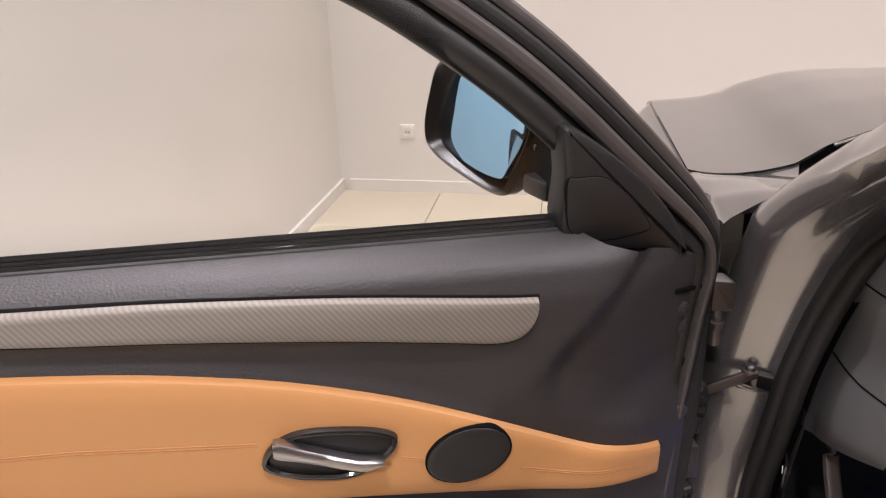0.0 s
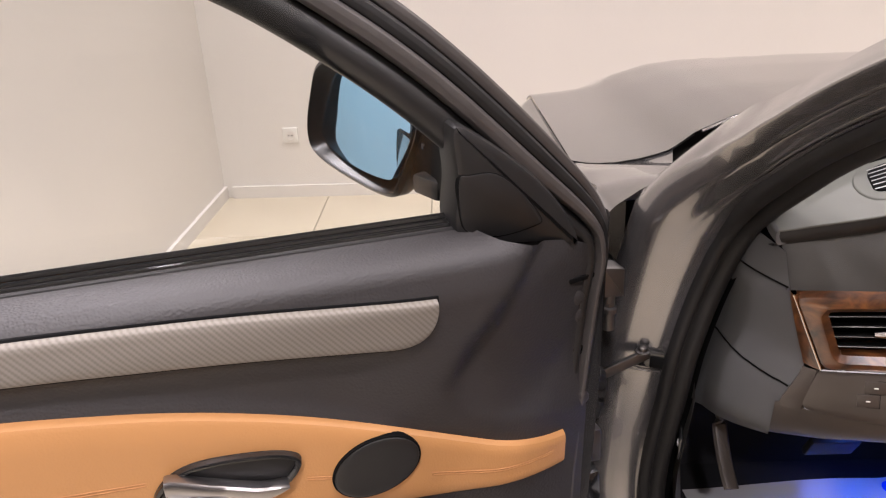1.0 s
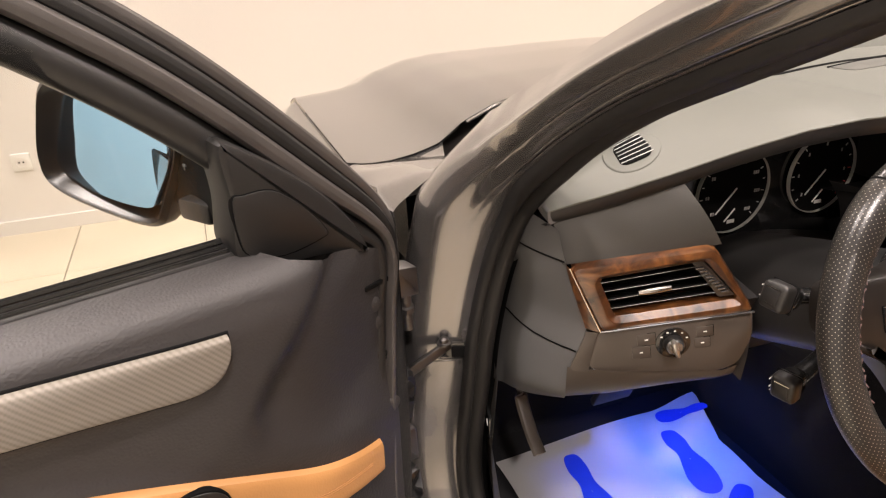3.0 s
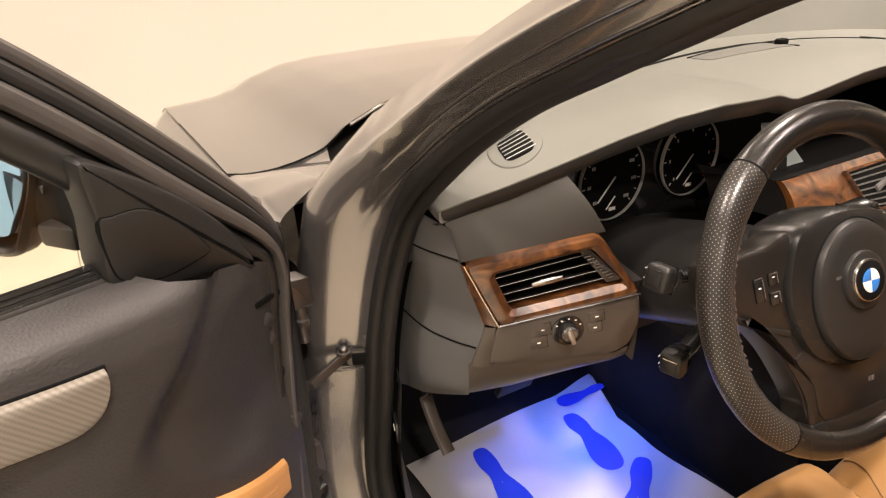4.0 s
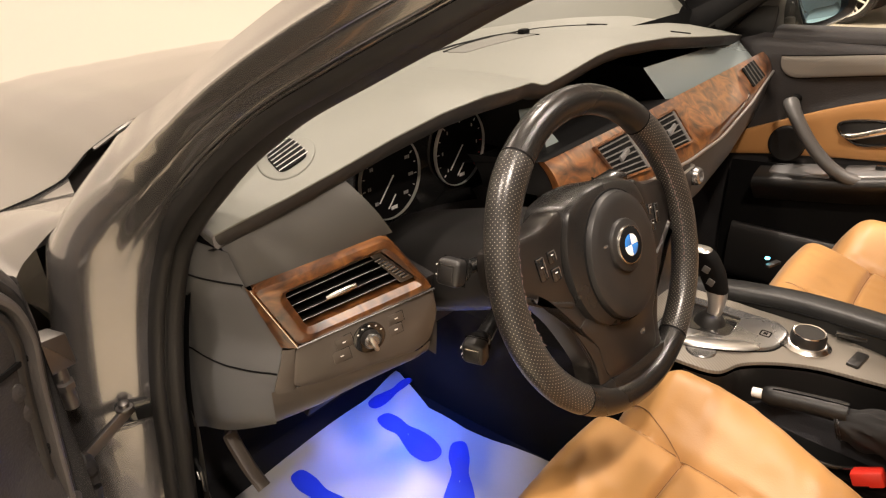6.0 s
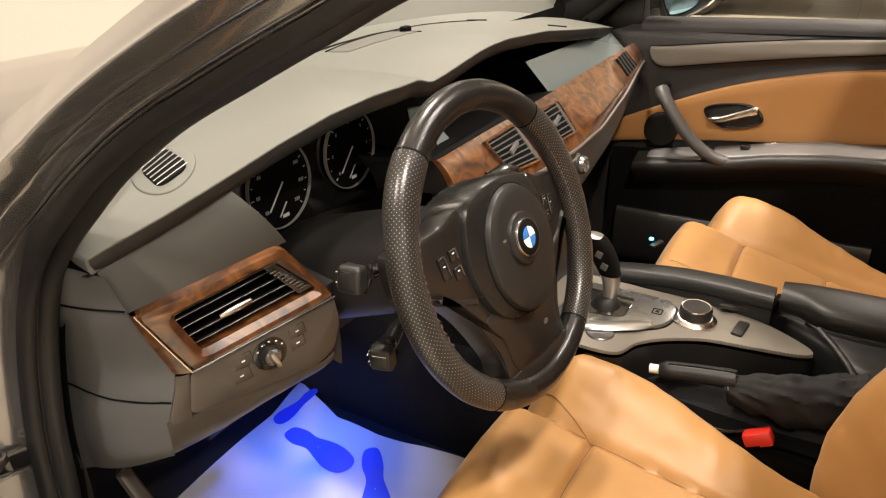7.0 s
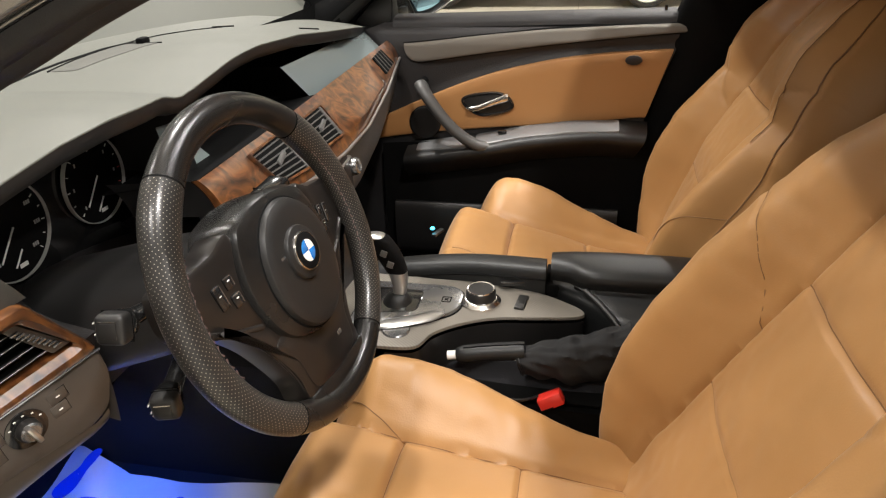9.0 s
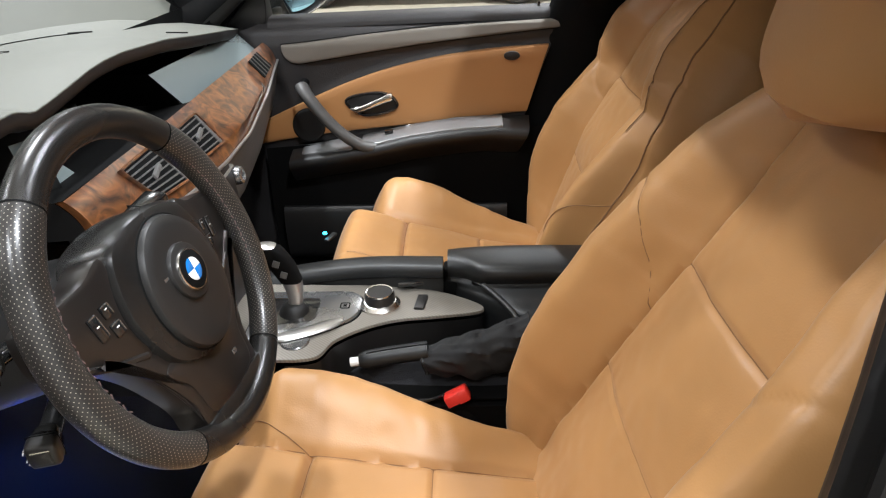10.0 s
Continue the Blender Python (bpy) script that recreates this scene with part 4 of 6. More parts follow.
# outside mirrors
def wing_mirror(side):
    mm = DOORS[side]
    mir = under_car(thing("door_mirror", (mm @ Vector((0.29, -0.10, 1.05)))[:], "black-framed wing mirror with blue-tinted glass"))

    def mirror_put(s_, z, d):
        """s_: along the glass, outwards; d: towards the viewer of the glass."""
        return mm @ Vector((0.241 + 0.6 * s_ + 0.8 * d, -0.06 - 0.8 * s_ + 0.6 * d, z))

    def glass_put(s_, z, d):
        d -= 0.10 * (z - 1.09)
        s_ = s_ * 1.07 + 0.004
        return mm @ Vector((0.241 + 0.52 * s_ + 0.854 * d, -0.06 - 0.854 * s_ + 0.52 * d, z))

    shell = rounded([(-0.008, 1.118), (0.06, 1.150), (0.125, 1.175), (0.157, 1.166), (0.174, 1.130), (0.187, 1.080), (0.174, 1.046), (0.112, 1.020), (0.048, 1.008), (0.022, 1.035)], 6)
    face = rounded([(0.004, 1.106), (0.06, 1.132), (0.115, 1.153), (0.137, 1.148), (0.149, 1.116), (0.160, 1.074), (0.112, 1.043), (0.045, 1.032), (0.026, 1.048)], 6)
    secs = [[mirror_put(a, b, d) for a, b in inset(shell, g)] for g, d in ((0.020, -0.016), (0.014, -0.010), (0.010, 0.002), (0.006, 0.006), (0.0, 0.0), (-0.003, -0.02), (0.004, -0.06), (0.022, -0.085), (0.04, -0.092))]
    part("housing", loft(secs, True, True), MIRROR_CASE, mir, "dark mirror housing")
    part("mirror_glass", plate(face, glass_put, -0.004, 0.004, 0.001), MIRROR, mir, "blue-tinted mirror glass")
    part("arm", smooth_loft([[mm @ Vector((u, w, z)) for u, z in ((u0, 1.03), (u0, 1.10), (u0 + 0.03, 1.095), (u0 + 0.03, 1.03))] for u0, w in ((0.205, 0.03), (0.205, -0.03), (0.215, -0.08))], 3, 3, True, True), DARK, mir)
    part("arm_foot", box((0.05, 0.05, 0.025), mm @ pose(0.225, -0.03, 1.042, 0, 0, 20), 0.006), TRIM_FINE, mir)
    for k in range(2):
        part("arm_screw", lathe([(0.004, 0), (0.004, 0.002), (0.001, 0.002)], mm @ pose(0.24, -0.045 - 0.02 * k, 1.085 - 0.02 * k, 0, 90, 0), 10), SILVER, mir)


wing_mirror(-1)
wing_mirror(1)

# ---- a second car across the showroom ----
other = thing("parked_car", (9.6, 0.4, 0), "dark brown car on white multi-spoke wheels across the showroom", "car")
BROWN = material("dark_brown_paint", (0.15, 0.11, 0.09), 0.3, 0.3, 0.05, 3, coat=1.0, rough_vary=0.03)


def side_skin(a, b):
    """The near flank, with arches cut round the wheels."""
    y = -2.0 + 4.6 * a
    low = 0.46
    for wy in (-1.08, 1.72):
        q = 0.40 ** 2 - (y - wy) ** 2
        if q > 0:
            low = max(low, 0.36 + math.sqrt(q))
    z = low + (1.42 - low) * b
    return (8.86 + 0.06 * (2 * b - 1) ** 2 + 0.55 * bump01(z, 0.98, 1.42), y, z)


part("flank", sheet(side_skin, 120, 16), BROWN, other)
part("roof", box((1.0, 2.2, 0.04), pose(9.85, 0.3, 1.42), 0.02), BROWN, other)
part("far_flank", box((0.05, 4.6, 1.0), pose(10.6, 0.3, 0.98), 0.02), BROWN, other)
part("underside", box((1.4, 4.2, 0.04), pose(9.8, 0.3, 0.48), 0.01), DARK, other)
for wy in (-1.08, 1.72):
    for wx, face_ in ((8.97, -90), (10.5, 90)):
        q = pose(wx, wy, 0.36, 0, face_, 0)
        w = part("road_wheel", lathe([(0.275, -0.1), (0.285, 0.09), (0.33, 0.10), (0.355, 0.08), (0.36, 0.0), (0.355, -0.1)], q, 48), RUBBER, other, "black tyre on a white rim")
        part("rim_lip", lathe([(0.262, 0.04), (0.262, 0.085), (0.285, 0.092), (0.285, 0.04)], q, 48, False), WHITE, w)
        for k in range(10):
            sp = q @ pose(0, 0, 0, 0, 0, 36 * k)
            for off in (-0.10, 0.10):
                part("spoke", box((0.21, 0.020, 0.03), sp @ pose(0.16, off * 0.16, 0.075, 0, 4, math.degrees(off)), 0.005), WHITE, w)
        part("hub_cap", lathe([(0.07, 0.05), (0.065, 0.09), (0.03, 0.10), (0.001, 0.10)], q, 24), WHITE, w)
        part("brake_disc", lathe([(0.16, 0.02), (0.16, 0.03), (0.001, 0.03)], q, 24), STEEL, w)


# ---- dashboard ----
dash = thing("dashboard", (0, 0.45, 0.70), "dark grey soft dashboard with burr walnut trim and round dials", "dashboard")


def lip(x):
    """Height of the pad's edge above the dials and the display."""
    return table(x, (-0.72, 1.000), (-0.702, 1.0065), (-0.634, 1.029), (-0.573, 1.052), (-0.512, 1.076), (-0.452, 1.096), (-0.396, 1.106), (-0.33, 1.104), (-0.27, 1.098), (-0.238, 1.089), (-0.218, 1.083), (-0.17, 1.086),
                 (-0.05, 1.097), (0.054, 1.101), (0.20, 1.094), (0.35, 1.075), (0.525, 1.055), (0.70, 1.030), (0.76, 1.02))


def lip_y(x):
    return table(x, (-0.72, 0.388), (-0.702, 0.380), (-0.573, 0.326), (-0.452, 0.276), (-0.396, 0.258), (-0.33, 0.258), (-0.23, 0.285), (0.0, 0.30), (0.2, 0.285), (0.5, 0.285), (0.66, 0.31), (0.76, 0.33))


def screen_dip(x):
    """How the pad's far edge runs along the windscreen."""
    return table(x, (-0.30, 0.0), (0.0, -0.012), (0.11, -0.012), (0.26, -0.002), (0.42, 0.012), (0.57, 0.018), (0.72, 0.003))


def pad_height(x, y):
    back = 0.80 - 0.30 * (x / 0.76) ** 2
    b = (y - lip_y(x)) / (back - lip_y(x))
    rear = 1.085 - 0.045 * abs(x / 0.76) ** 2 + screen_dip(x)
    return lip(x) + 0.006 * math.sin(min(1, max(0, b) * 4) * 1.57) + table(b, (0, 0), (0.12, 0.0), (1, 1)) * (rear - lip(x))


def pad(a, b):
    x = -0.709 + 1.445 * a
    back = 0.80 - 0.30 * (x / 0.76) ** 2
    y = lip_y(x) + (back - lip_y(x)) * b
    return (x, y, pad_height(x, y))


part("pad", sheet(pad, 110, 40), DASH, dash, "soft dark grey dashboard pad")
# near-black sheet: the shade under the pad as colour
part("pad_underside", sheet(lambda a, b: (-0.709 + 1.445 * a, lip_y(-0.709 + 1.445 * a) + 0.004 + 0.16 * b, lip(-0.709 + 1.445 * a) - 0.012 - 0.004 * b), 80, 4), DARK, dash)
lips = [-0.709 + 1.445 * k / 90 for k in range(91)]
part("pad_edge", tube([(x, lip_y(x) + 0.001, lip(x) - 0.0012) for x in lips], 0.0016, 8), DASH, dash, "thin rounded edge of the pad")
# dark band for both the lip's underside and the shadow beneath it
part("pad_lip", loft([[Vector((x, lip_y(x) + 0.0005, lip(x) - 0.0020)), Vector((x, lip_y(x) + 0.0005, lip(x) - 0.008)), Vector((x, lip_y(x) + 0.002, lip(x) - 0.016)), Vector((x, lip_y(x) + 0.007, lip(x) - 0.022)), Vector((x, lip_y(x) + 0.020, lip(x) - 0.025))] for x in lips]), TRIM_FINE, dash, "rolled underside of the pad, its shadow included in the dark colour")
ends = [lip_y(-0.709) + 0.11 * k / 12 for k in range(13)]
part("pad_end", loft([[Vector((-0.690, y, pad_height(-0.69, y) - 0.022)), Vector((-0.7075, y, pad_height(-0.709, y) - 0.018)), Vector((-0.7105, y, pad_height(-0.709, y) - 0.014)), Vector((-0.7115, y, pad_height(-0.709, y) - 0.003)),
                       Vector((-0.7100, y, pad_height(-0.709, y) - 0.0004)), Vector((-0.7080, y, pad_height(-0.708, y) + 0.0002))] for y in ends], True, True), CAP, dash, "dark end of the pad")
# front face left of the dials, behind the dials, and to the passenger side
# near-black backing, the depth's darkness painted in
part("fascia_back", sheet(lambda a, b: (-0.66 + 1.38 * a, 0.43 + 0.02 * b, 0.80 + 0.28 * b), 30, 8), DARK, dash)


SLOPE = 0.42                     # the driver's end of the dashboard turns away to the door


def dash_y(x, d=0.075):
    return d - SLOPE * x


def on_dash(off=0.0):
    """put() for outlines in (x, z) on the slanting driver's face; depth goes to the driver."""
    return lambda a, b, d: (a - 0.387 * (d + off), dash_y(a) - 0.922 * (d + off), b)


def left_face(a, b):
    xl, xt = -0.696 + 0.169 * a, -0.701 + 0.136 * a
    low = Vector((xl, dash_y(xl) + 0.002, 0.937 + 0.026 * a))
    top = Vector((xt, lip_y(xt) + 0.007, lip(xt) - 0.022))
    p = low.lerp(top, b)
    p.y -= 0.008 * math.sin(math.pi * b) * a
    return p


# the shade below the pad is in this face's colour
part("left_face", sheet(left_face, 30, 16), FACE, dash, "curved face beside the dials, darkened for the pad's shade")
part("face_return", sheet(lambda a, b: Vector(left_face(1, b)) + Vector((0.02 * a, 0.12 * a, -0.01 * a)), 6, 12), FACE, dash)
rear = curve([(-0.702, 0.374, 0.992), (-0.694, 0.364, 0.940), (-0.676, 0.358, 0.88), (-0.668, 0.352, 0.850), (-0.678, 0.352, 0.820), (-0.684, 0.357, 0.795), (-0.684, 0.366, 0.745), (-0.668, 0.395, 0.715)], 5)


def end_cap(a, b):
    i = min(34, int(a * 35))
    p = rear[i].lerp(rear[i + 1], a * 35 - i)
    q = Vector((-0.720, 0.60, 0.995 - 0.36 * a))
    v = p.lerp(q, b)
    v.x -= 0.014 * math.sin(math.pi * min(1, b * 1.6)) * (1 - 0.3 * b) * min(1, a * 5)
    v.z -= 0.010 * max(0, 1 - a * 6)
    return v


part("end_cap", sheet(end_cap, 35, 24), CAP, dash, "dark grey dashboard end cap")
for z0, z1 in ((0.942, 0.926), (0.819, 0.800)):
    line_ = []
    for k in range(25):
        b = 0.01 + 0.95 * k / 24
        want = z0 + (z1 - z0) * b
        a = min((n / 400 for n in range(401)), key=lambda a: abs(end_cap(a, b).z - want))
        line_.append(end_cap(a, b) + Vector((-0.0006, -0.0004, 0)))
    part("cap_joint", tube(line_, 0.0011, 6), DARK, dash)

# side window outlet, let into the pad
def on_pad(off):
    return lambda a, b, d: (a, b, pad_height(a, b) + off + d)


vent = part("side_outlet", plate(resample(ellipse(-0.588, 0.404, 0.042, 0.034, 40, 62), 48), on_pad(0.0), -0.01, 0.002, 0.0015), DASH, dash)
hole_ = [Vector(v) for v in ((-0.615, 0.382), (-0.601, 0.428), (-0.562, 0.431), (-0.577, 0.374))]
part("outlet_opening", plate(resample(corners([tuple(v) for v in hole_], 0.013), 48), on_pad(0.004), -0.006, 0.001, 0.0004), DARK, vent)
for k in range(6):
    f = (k + 0.4) / 6
    a, b = hole_[0].lerp(hole_[1], f), hole_[3].lerp(hole_[2], f)
    part("slat", tube([(q.x, q.y, pad_height(q.x, q.y) + 0.0058) for q in (a, a.lerp(b, 0.5), b)], 0.0006, 6), SATIN, vent)


def ringed(outer, inner, put, low, high, bevel, n=72):
    return plate(resample(outer, n), put, low, high, bevel, hole=resample(inner, n))


# driver's vent in its walnut frame
outer = corners([(-0.690, 0.938), (-0.537, 0.964), (-0.484, 0.880), (-0.651, 0.850)], 0.010)
inner = corners([(-0.657, 0.922), (-0.545, 0.946), (-0.503, 0.896), (-0.637, 0.871)], 0.004)
part("walnut_frame", ringed(outer, inner, on_dash(), -0.03, 0.014, 0.007), WOOD, dash, "glossy burr walnut vent frame")
def rear_at(z):
    """The end cap's edge towards the seats at a height."""
    k = min(range(len(rear) - 1), key=lambda k: abs(rear[k].z - z))
    a, b = (rear[k], rear[k + 1]) if rear[k].z >= z else (rear[max(k - 1, 0)], rear[max(k, 1)])
    return a.lerp(b, min(1, max(0, (a.z - z) / max(a.z - b.z, 1e-6))))


def side_strip(z0, z1, x0, x1, deep, lift):
    """A facet between the end cap's edge and the left edge of a piece of the slanting face."""
    rows = []
    for k in range(9):
        f = k / 8
        z = z0 + (z1 - z0) * f
        x = x0 + (x1 - x0) * f
        p = rear_at(z + lift) + Vector((-0.0025, -0.002, 0))
        q = Vector(on_dash()(x, z, deep))
        rows.append([p + Vector((0.006, 0.010, 0)), p, p.lerp(q, 0.5) + Vector((-0.001, -0.001, 0)), q, q + Vector((0.01, 0.006, 0))])
    return loft(rows)


part("walnut_return", side_strip(0.939, 0.8505, -0.690, -0.651, 0.0125, 0.003), WOOD, dash)
air = part("driver_vent", plate(inner, on_dash(-0.035), 0, 0.003, 0.001), DARK, dash, "black air vent with slats")
lev = on_dash(-0.008)
for k in range(4):
    f = (k + 0.7) / 4.4
    a = Vector(lev(-0.657 + 0.020 * f, 0.922 - 0.051 * f, 0))
    b = Vector(lev(-0.556 + 0.038 * f, 0.944 - 0.050 * f, 0))
    secs = []
    for q in (a, b):
        secs.append([q + Vector(v) for v in ((0.004, 0.010, -0.006), (-0.0035, -0.008, 0.0012), (-0.004, -0.0095, 0.0), (-0.0035, -0.009, -0.0014), (0.004, 0.0105, -0.0085))])
    part("slat", loft(secs, True, True), DARK, air)
    part("slat_edge", tube([a + Vector((-0.0042, -0.0097, 0.0002)), b + Vector((-0.0042, -0.0097, 0.0002))], 0.0004, 5), STEEL, air)
tab0, tab1 = Vector(lev(-0.612, 0.9015, 0.012)), Vector(lev(-0.577, 0.909, 0.012))
part("vent_tab", tube([tab0, tab0.lerp(tab1, 0.3), tab0.lerp(tab1, 0.7), tab1], [0.0028, 0.0042, 0.0042, 0.0028], 10), CHROME, air)
part("thumbwheel_plate", plate(corners([(-0.559, 0.9425), (-0.547, 0.9445), (-0.506, 0.8985), (-0.524, 0.8955)], 0.002), on_dash(), -0.01, 0.004, 0.001), PANEL, air)
for k in range(9):
    f = k / 8
    c = Vector(on_dash()(-0.550 + 0.031 * f, 0.9355 - 0.031 * f, 0.005))
    part("thumbwheel_rib", box((0.009, 0.005, 0.0018), Matrix.Translation(c) @ pose(0, 0, 0, 0, -12, -22), 0.0005), SILVER, air)

# light switch panel
panel = corners([(-0.655, 0.851), (-0.486, 0.881), (-0.481, 0.844), (-0.491, 0.806), (-0.511, 0.793), (-0.640, 0.790), (-0.664, 0.796)], 0.010)
part("switch_panel", plate(panel, on_dash(), -0.05, 0.012, 0.005), PANEL, dash, "warm grey light switch panel")
part("walnut_edge", tube([on_dash()(-0.6905, 0.939, 0.011), on_dash()(-0.671, 0.894, 0.012), on_dash()(-0.6515, 0.8505, 0.012)], 0.0012, 8), CHROME, dash, "fine chrome edge of the walnut")
part("panel_side", side_strip(0.8495, 0.792, -0.655, -0.662, 0.0105, 0.0), PANEL, dash)
edge_put = on_dash()
part("panel_edge", tube([edge_put(-0.652, 0.8515, 0.013), edge_put(-0.57, 0.866, 0.013), edge_put(-0.486, 0.8805, 0.013)], 0.0014, 6), SILVER, dash)


def under(a, b):
    x = -0.690 + 0.194 * a
    z0 = table(x, (-0.685, 0.797), (-0.66, 0.793), (-0.51, 0.793), (-0.495, 0.802))
    z1 = table(x, (-0.685, 0.730), (-0.63, 0.736), (-0.56, 0.752), (-0.495, 0.766))
    if b < 0.5:
        f = b * 2
        return (x + 0.016 * f * f * (1 - a) ** 3, dash_y(x) - 0.009 + (0.030 + 0.015 * a) * f * f, z0 + (z1 - z0) * (1 - (1 - f) ** 1.5))
    f = b * 2 - 1
    return (x + 0.016 + 0.05 * f * (1 - a), dash_y(x) + 0.022 + 0.014 * a + 0.20 * f, z1 - 0.004 * math.sin(f * 3) + 0.02 * f)


part("panel_end", sheet(lambda a, b: (-0.488 + 0.02 * a + 0.004 * math.sin(3 * b), dash_y(-0.488) + 0.12 * a - 0.008, 0.876 - 0.10 * b), 6, 8), PANEL, dash)
part("knee_panel", sheet(under, 24, 24), PANEL, dash, "curved knee panel below the switches")
knob_at = Matrix.Translation(edge_put(-0.570, 0.837, 0.012)) @ pose(0, 0, 0, 90, 0, -22.8)
light = part("light_switch", lathe([(0.021, 0), (0.021, 0.002), (0.0165, 0.003), (0.013, 0.003)], knob_at, 32), GLOSS_BLACK, dash)
part("light_knob", lathe([(0.0125, 0.002), (0.012, 0.009), (0.010, 0.012), (0.001, 0.0125)], knob_at, 28), TRIM_FINE, light)
part("knob_cap", lathe([(0.0105, 0.0115), (0.0085, 0.0135), (0.001, 0.0138)], knob_at, 24), SILVER, light)
part("knob_grip", box((0.006, 0.023, 0.011), knob_at @ pose(0, 0, 0.015, 0, 0, 20), 0.0025), SATIN, light)
for k in range(5):
    t = radians(150 - 30 * k)
    part("symbol", box((0.0024, 0.0014, 0.0006), knob_at @ pose(0.0175 * math.cos(t), 0.0175 * math.sin(t), 0.0032), 0), WHITE, light, smooth=0)
for cx, cz, w, h in ((-0.600, 0.8405, 0.022, 0.016), (-0.604, 0.822, 0.022, 0.017), (-0.536, 0.853, 0.020, 0.014), (-0.537, 0.837, 0.018, 0.014)):
    q = Matrix.Translation(edge_put(cx, cz, 0.012)) @ pose(0, 0, 0, 0, -9, -22.8)
    b = part("switch_button", box((w, 0.002, h), q, 0.0008), PANEL, dash)
    part("button_joint", box((w + 0.002, 0.001, h + 0.002), q @ pose(0, 0.0005, 0), 0.0003), DARK, b)
    part("symbol", box((0.0042, 0.001, 0.0014), q @ pose(0, -0.0012, 0), 0.0002), WHITE, b)

# dials
cluster = part("dial_panel", plate(corners([(-0.51, 0.905), (-0.18, 0.89), (-0.18, 1.075), (-0.51, 1.065)], 0.03), along_y(0.424), -0.01, 0.004, 0.003), GLOSS_BLACK, dash, "black instrument panel")
for cx, cz, r, red in ((-0.411, 0.973, 0.059, 0), (-0.255, 0.978, 0.059, 1)):
    dial = part("dial", lathe([(r, 0), (r, 0.003), (0.001, 0.003)], pose(cx, 0.418, cz, 90, 0, 0), 48), DARK, cluster, "round dial with white marks")
    part("dial_ring", lathe([(r, 0.004), (r + 0.0004, 0.008), (r + 0.0013, 0.0075), (r + 0.0013, 0.002)], pose(cx, 0.418, cz, 90, 0, 0), 56, False), RING_WHITE, dial)
    for k in range(15 if not red else 13):
        t = radians(225 - 270 * k / (14 if not red else 12))
        big = k % 2 == 0
        q = pose(cx + (r - 0.007) * math.cos(t), 0.4135, cz + (r - 0.007) * math.sin(t), 0, -math.degrees(t), 0)
        part("mark", box((0.0045 if big else 0.003, 0.001, 0.0010), q, 0), RED if red and k > 9 else WHITE, dial, smooth=0)
        if big:
            q = pose(cx + (r - 0.017) * math.cos(t), 0.4135, cz + (r - 0.017) * math.sin(t))
            for off in ((-0.0034, 0.0, 0.0034) if not red and k > 8 else (-0.0018, 0.0018) if not red else (0.0,)):
                part("numeral", box((0.0024, 0.001, 0.0050), q @ pose(off, 0, 0), 0.0004), NUMERAL, dial)
    t = radians(228)
    part("needle", box((0.046, 0.002, 0.0015), pose(cx + 0.017 * math.cos(t), 0.411, cz + 0.017 * math.sin(t), 0, -math.degrees(t), 0), 0.0005), WHITE, dial)
    part("needle", box((0.024, 0.002, 0.0013), pose(cx - 0.002, 0.411, cz - 0.034, 0, -228, 0), 0.0005), WHITE, dial)
    part("small_scale", box((0.012, 0.001, 0.005), pose(cx + 0.004, 0.4135, cz - 0.045), 0), WHITE, dial, smooth=0)
part("cluster_shelf", sheet(lambda a, b: (-0.53 + 0.36 * a, 0.42 - 0.13 * b, 0.905 - 0.01 * a - 0.02 * b), 6, 4), TRIM, dash)
part("cluster_face", sheet(lambda a, b: (-0.50 + 0.33 * a, 0.29 + 0.03 * b, 0.884 - 0.01 * a - 0.10 * b), 6, 6), TRIM, dash)

# display under the second hood, walnut band with the middle vents
# recess back in near-black, its inner shade put into the colour
part("display_recess", plate(corners([(-0.20, 0.975), (0.12, 0.97), (0.12, 1.09), (-0.20, 1.085)], 0.015), along_y(0.42), -0.01, 0.004, 0.003), DARK, dash)
part("display", plate(corners([(-0.145, 0.985), (0.085, 0.983), (0.085, 1.072), (-0.145, 1.07)], 0.006), along_y(0.41), -0.01, 0.004, 0.002), GLOSS_BLACK, dash, "dark display screen")


def shelf(a, b):
    """Glossy grey face over the walnut band on the passenger side."""
    x = 0.20 - 0.08 * b + (0.50 + 0.08 * b) * a
    return (x, 0.275 + 0.018 * b + 0.03 * a * b, 0.976 + (0.074 - 0.028 * a) * b)


part("passenger_face", sheet(shelf, 24, 8), SCREEN, dash, "smooth grey face over the walnut band")
# recess wall, shade painted as near-black
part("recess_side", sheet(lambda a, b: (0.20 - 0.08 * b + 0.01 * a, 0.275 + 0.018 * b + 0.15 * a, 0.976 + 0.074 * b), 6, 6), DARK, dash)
part("display_cheek", sheet(lambda a, b: (-0.235 + (0.112 - 0.079 * b) * a, 0.300 + 0.018 * b, 0.962 - 0.004 * a + 0.085 * b), 6, 8), SCREEN, dash, "smooth grey face beside the display")
part("recess_side", sheet(lambda a, b: (-0.205 + 0.012 * a, 0.285 + 0.018 * b + 0.13 * a, 0.97 + 0.10 * b), 6, 6), TRIM_FINE, dash)


def face_y(z):
    """The middle face leans away towards the windscreen."""
    return 0.255 - 0.65 * (0.99 - z)


def swell(x, b):
    """The walnut's roundness, fuller between the vents; b from the lower edge to the upper."""
    w = bump01(x, 0.165, 0.26) * (1 - bump01(x, 0.44, 0.52))
    b = min(1, max(0, b))
    return 0.006 * math.sin(math.pi * b) ** 0.8 * (1 - w) + 0.019 * w * bump01(b, 0.0, 0.24) * min(1, (1 - b) / 0.78)


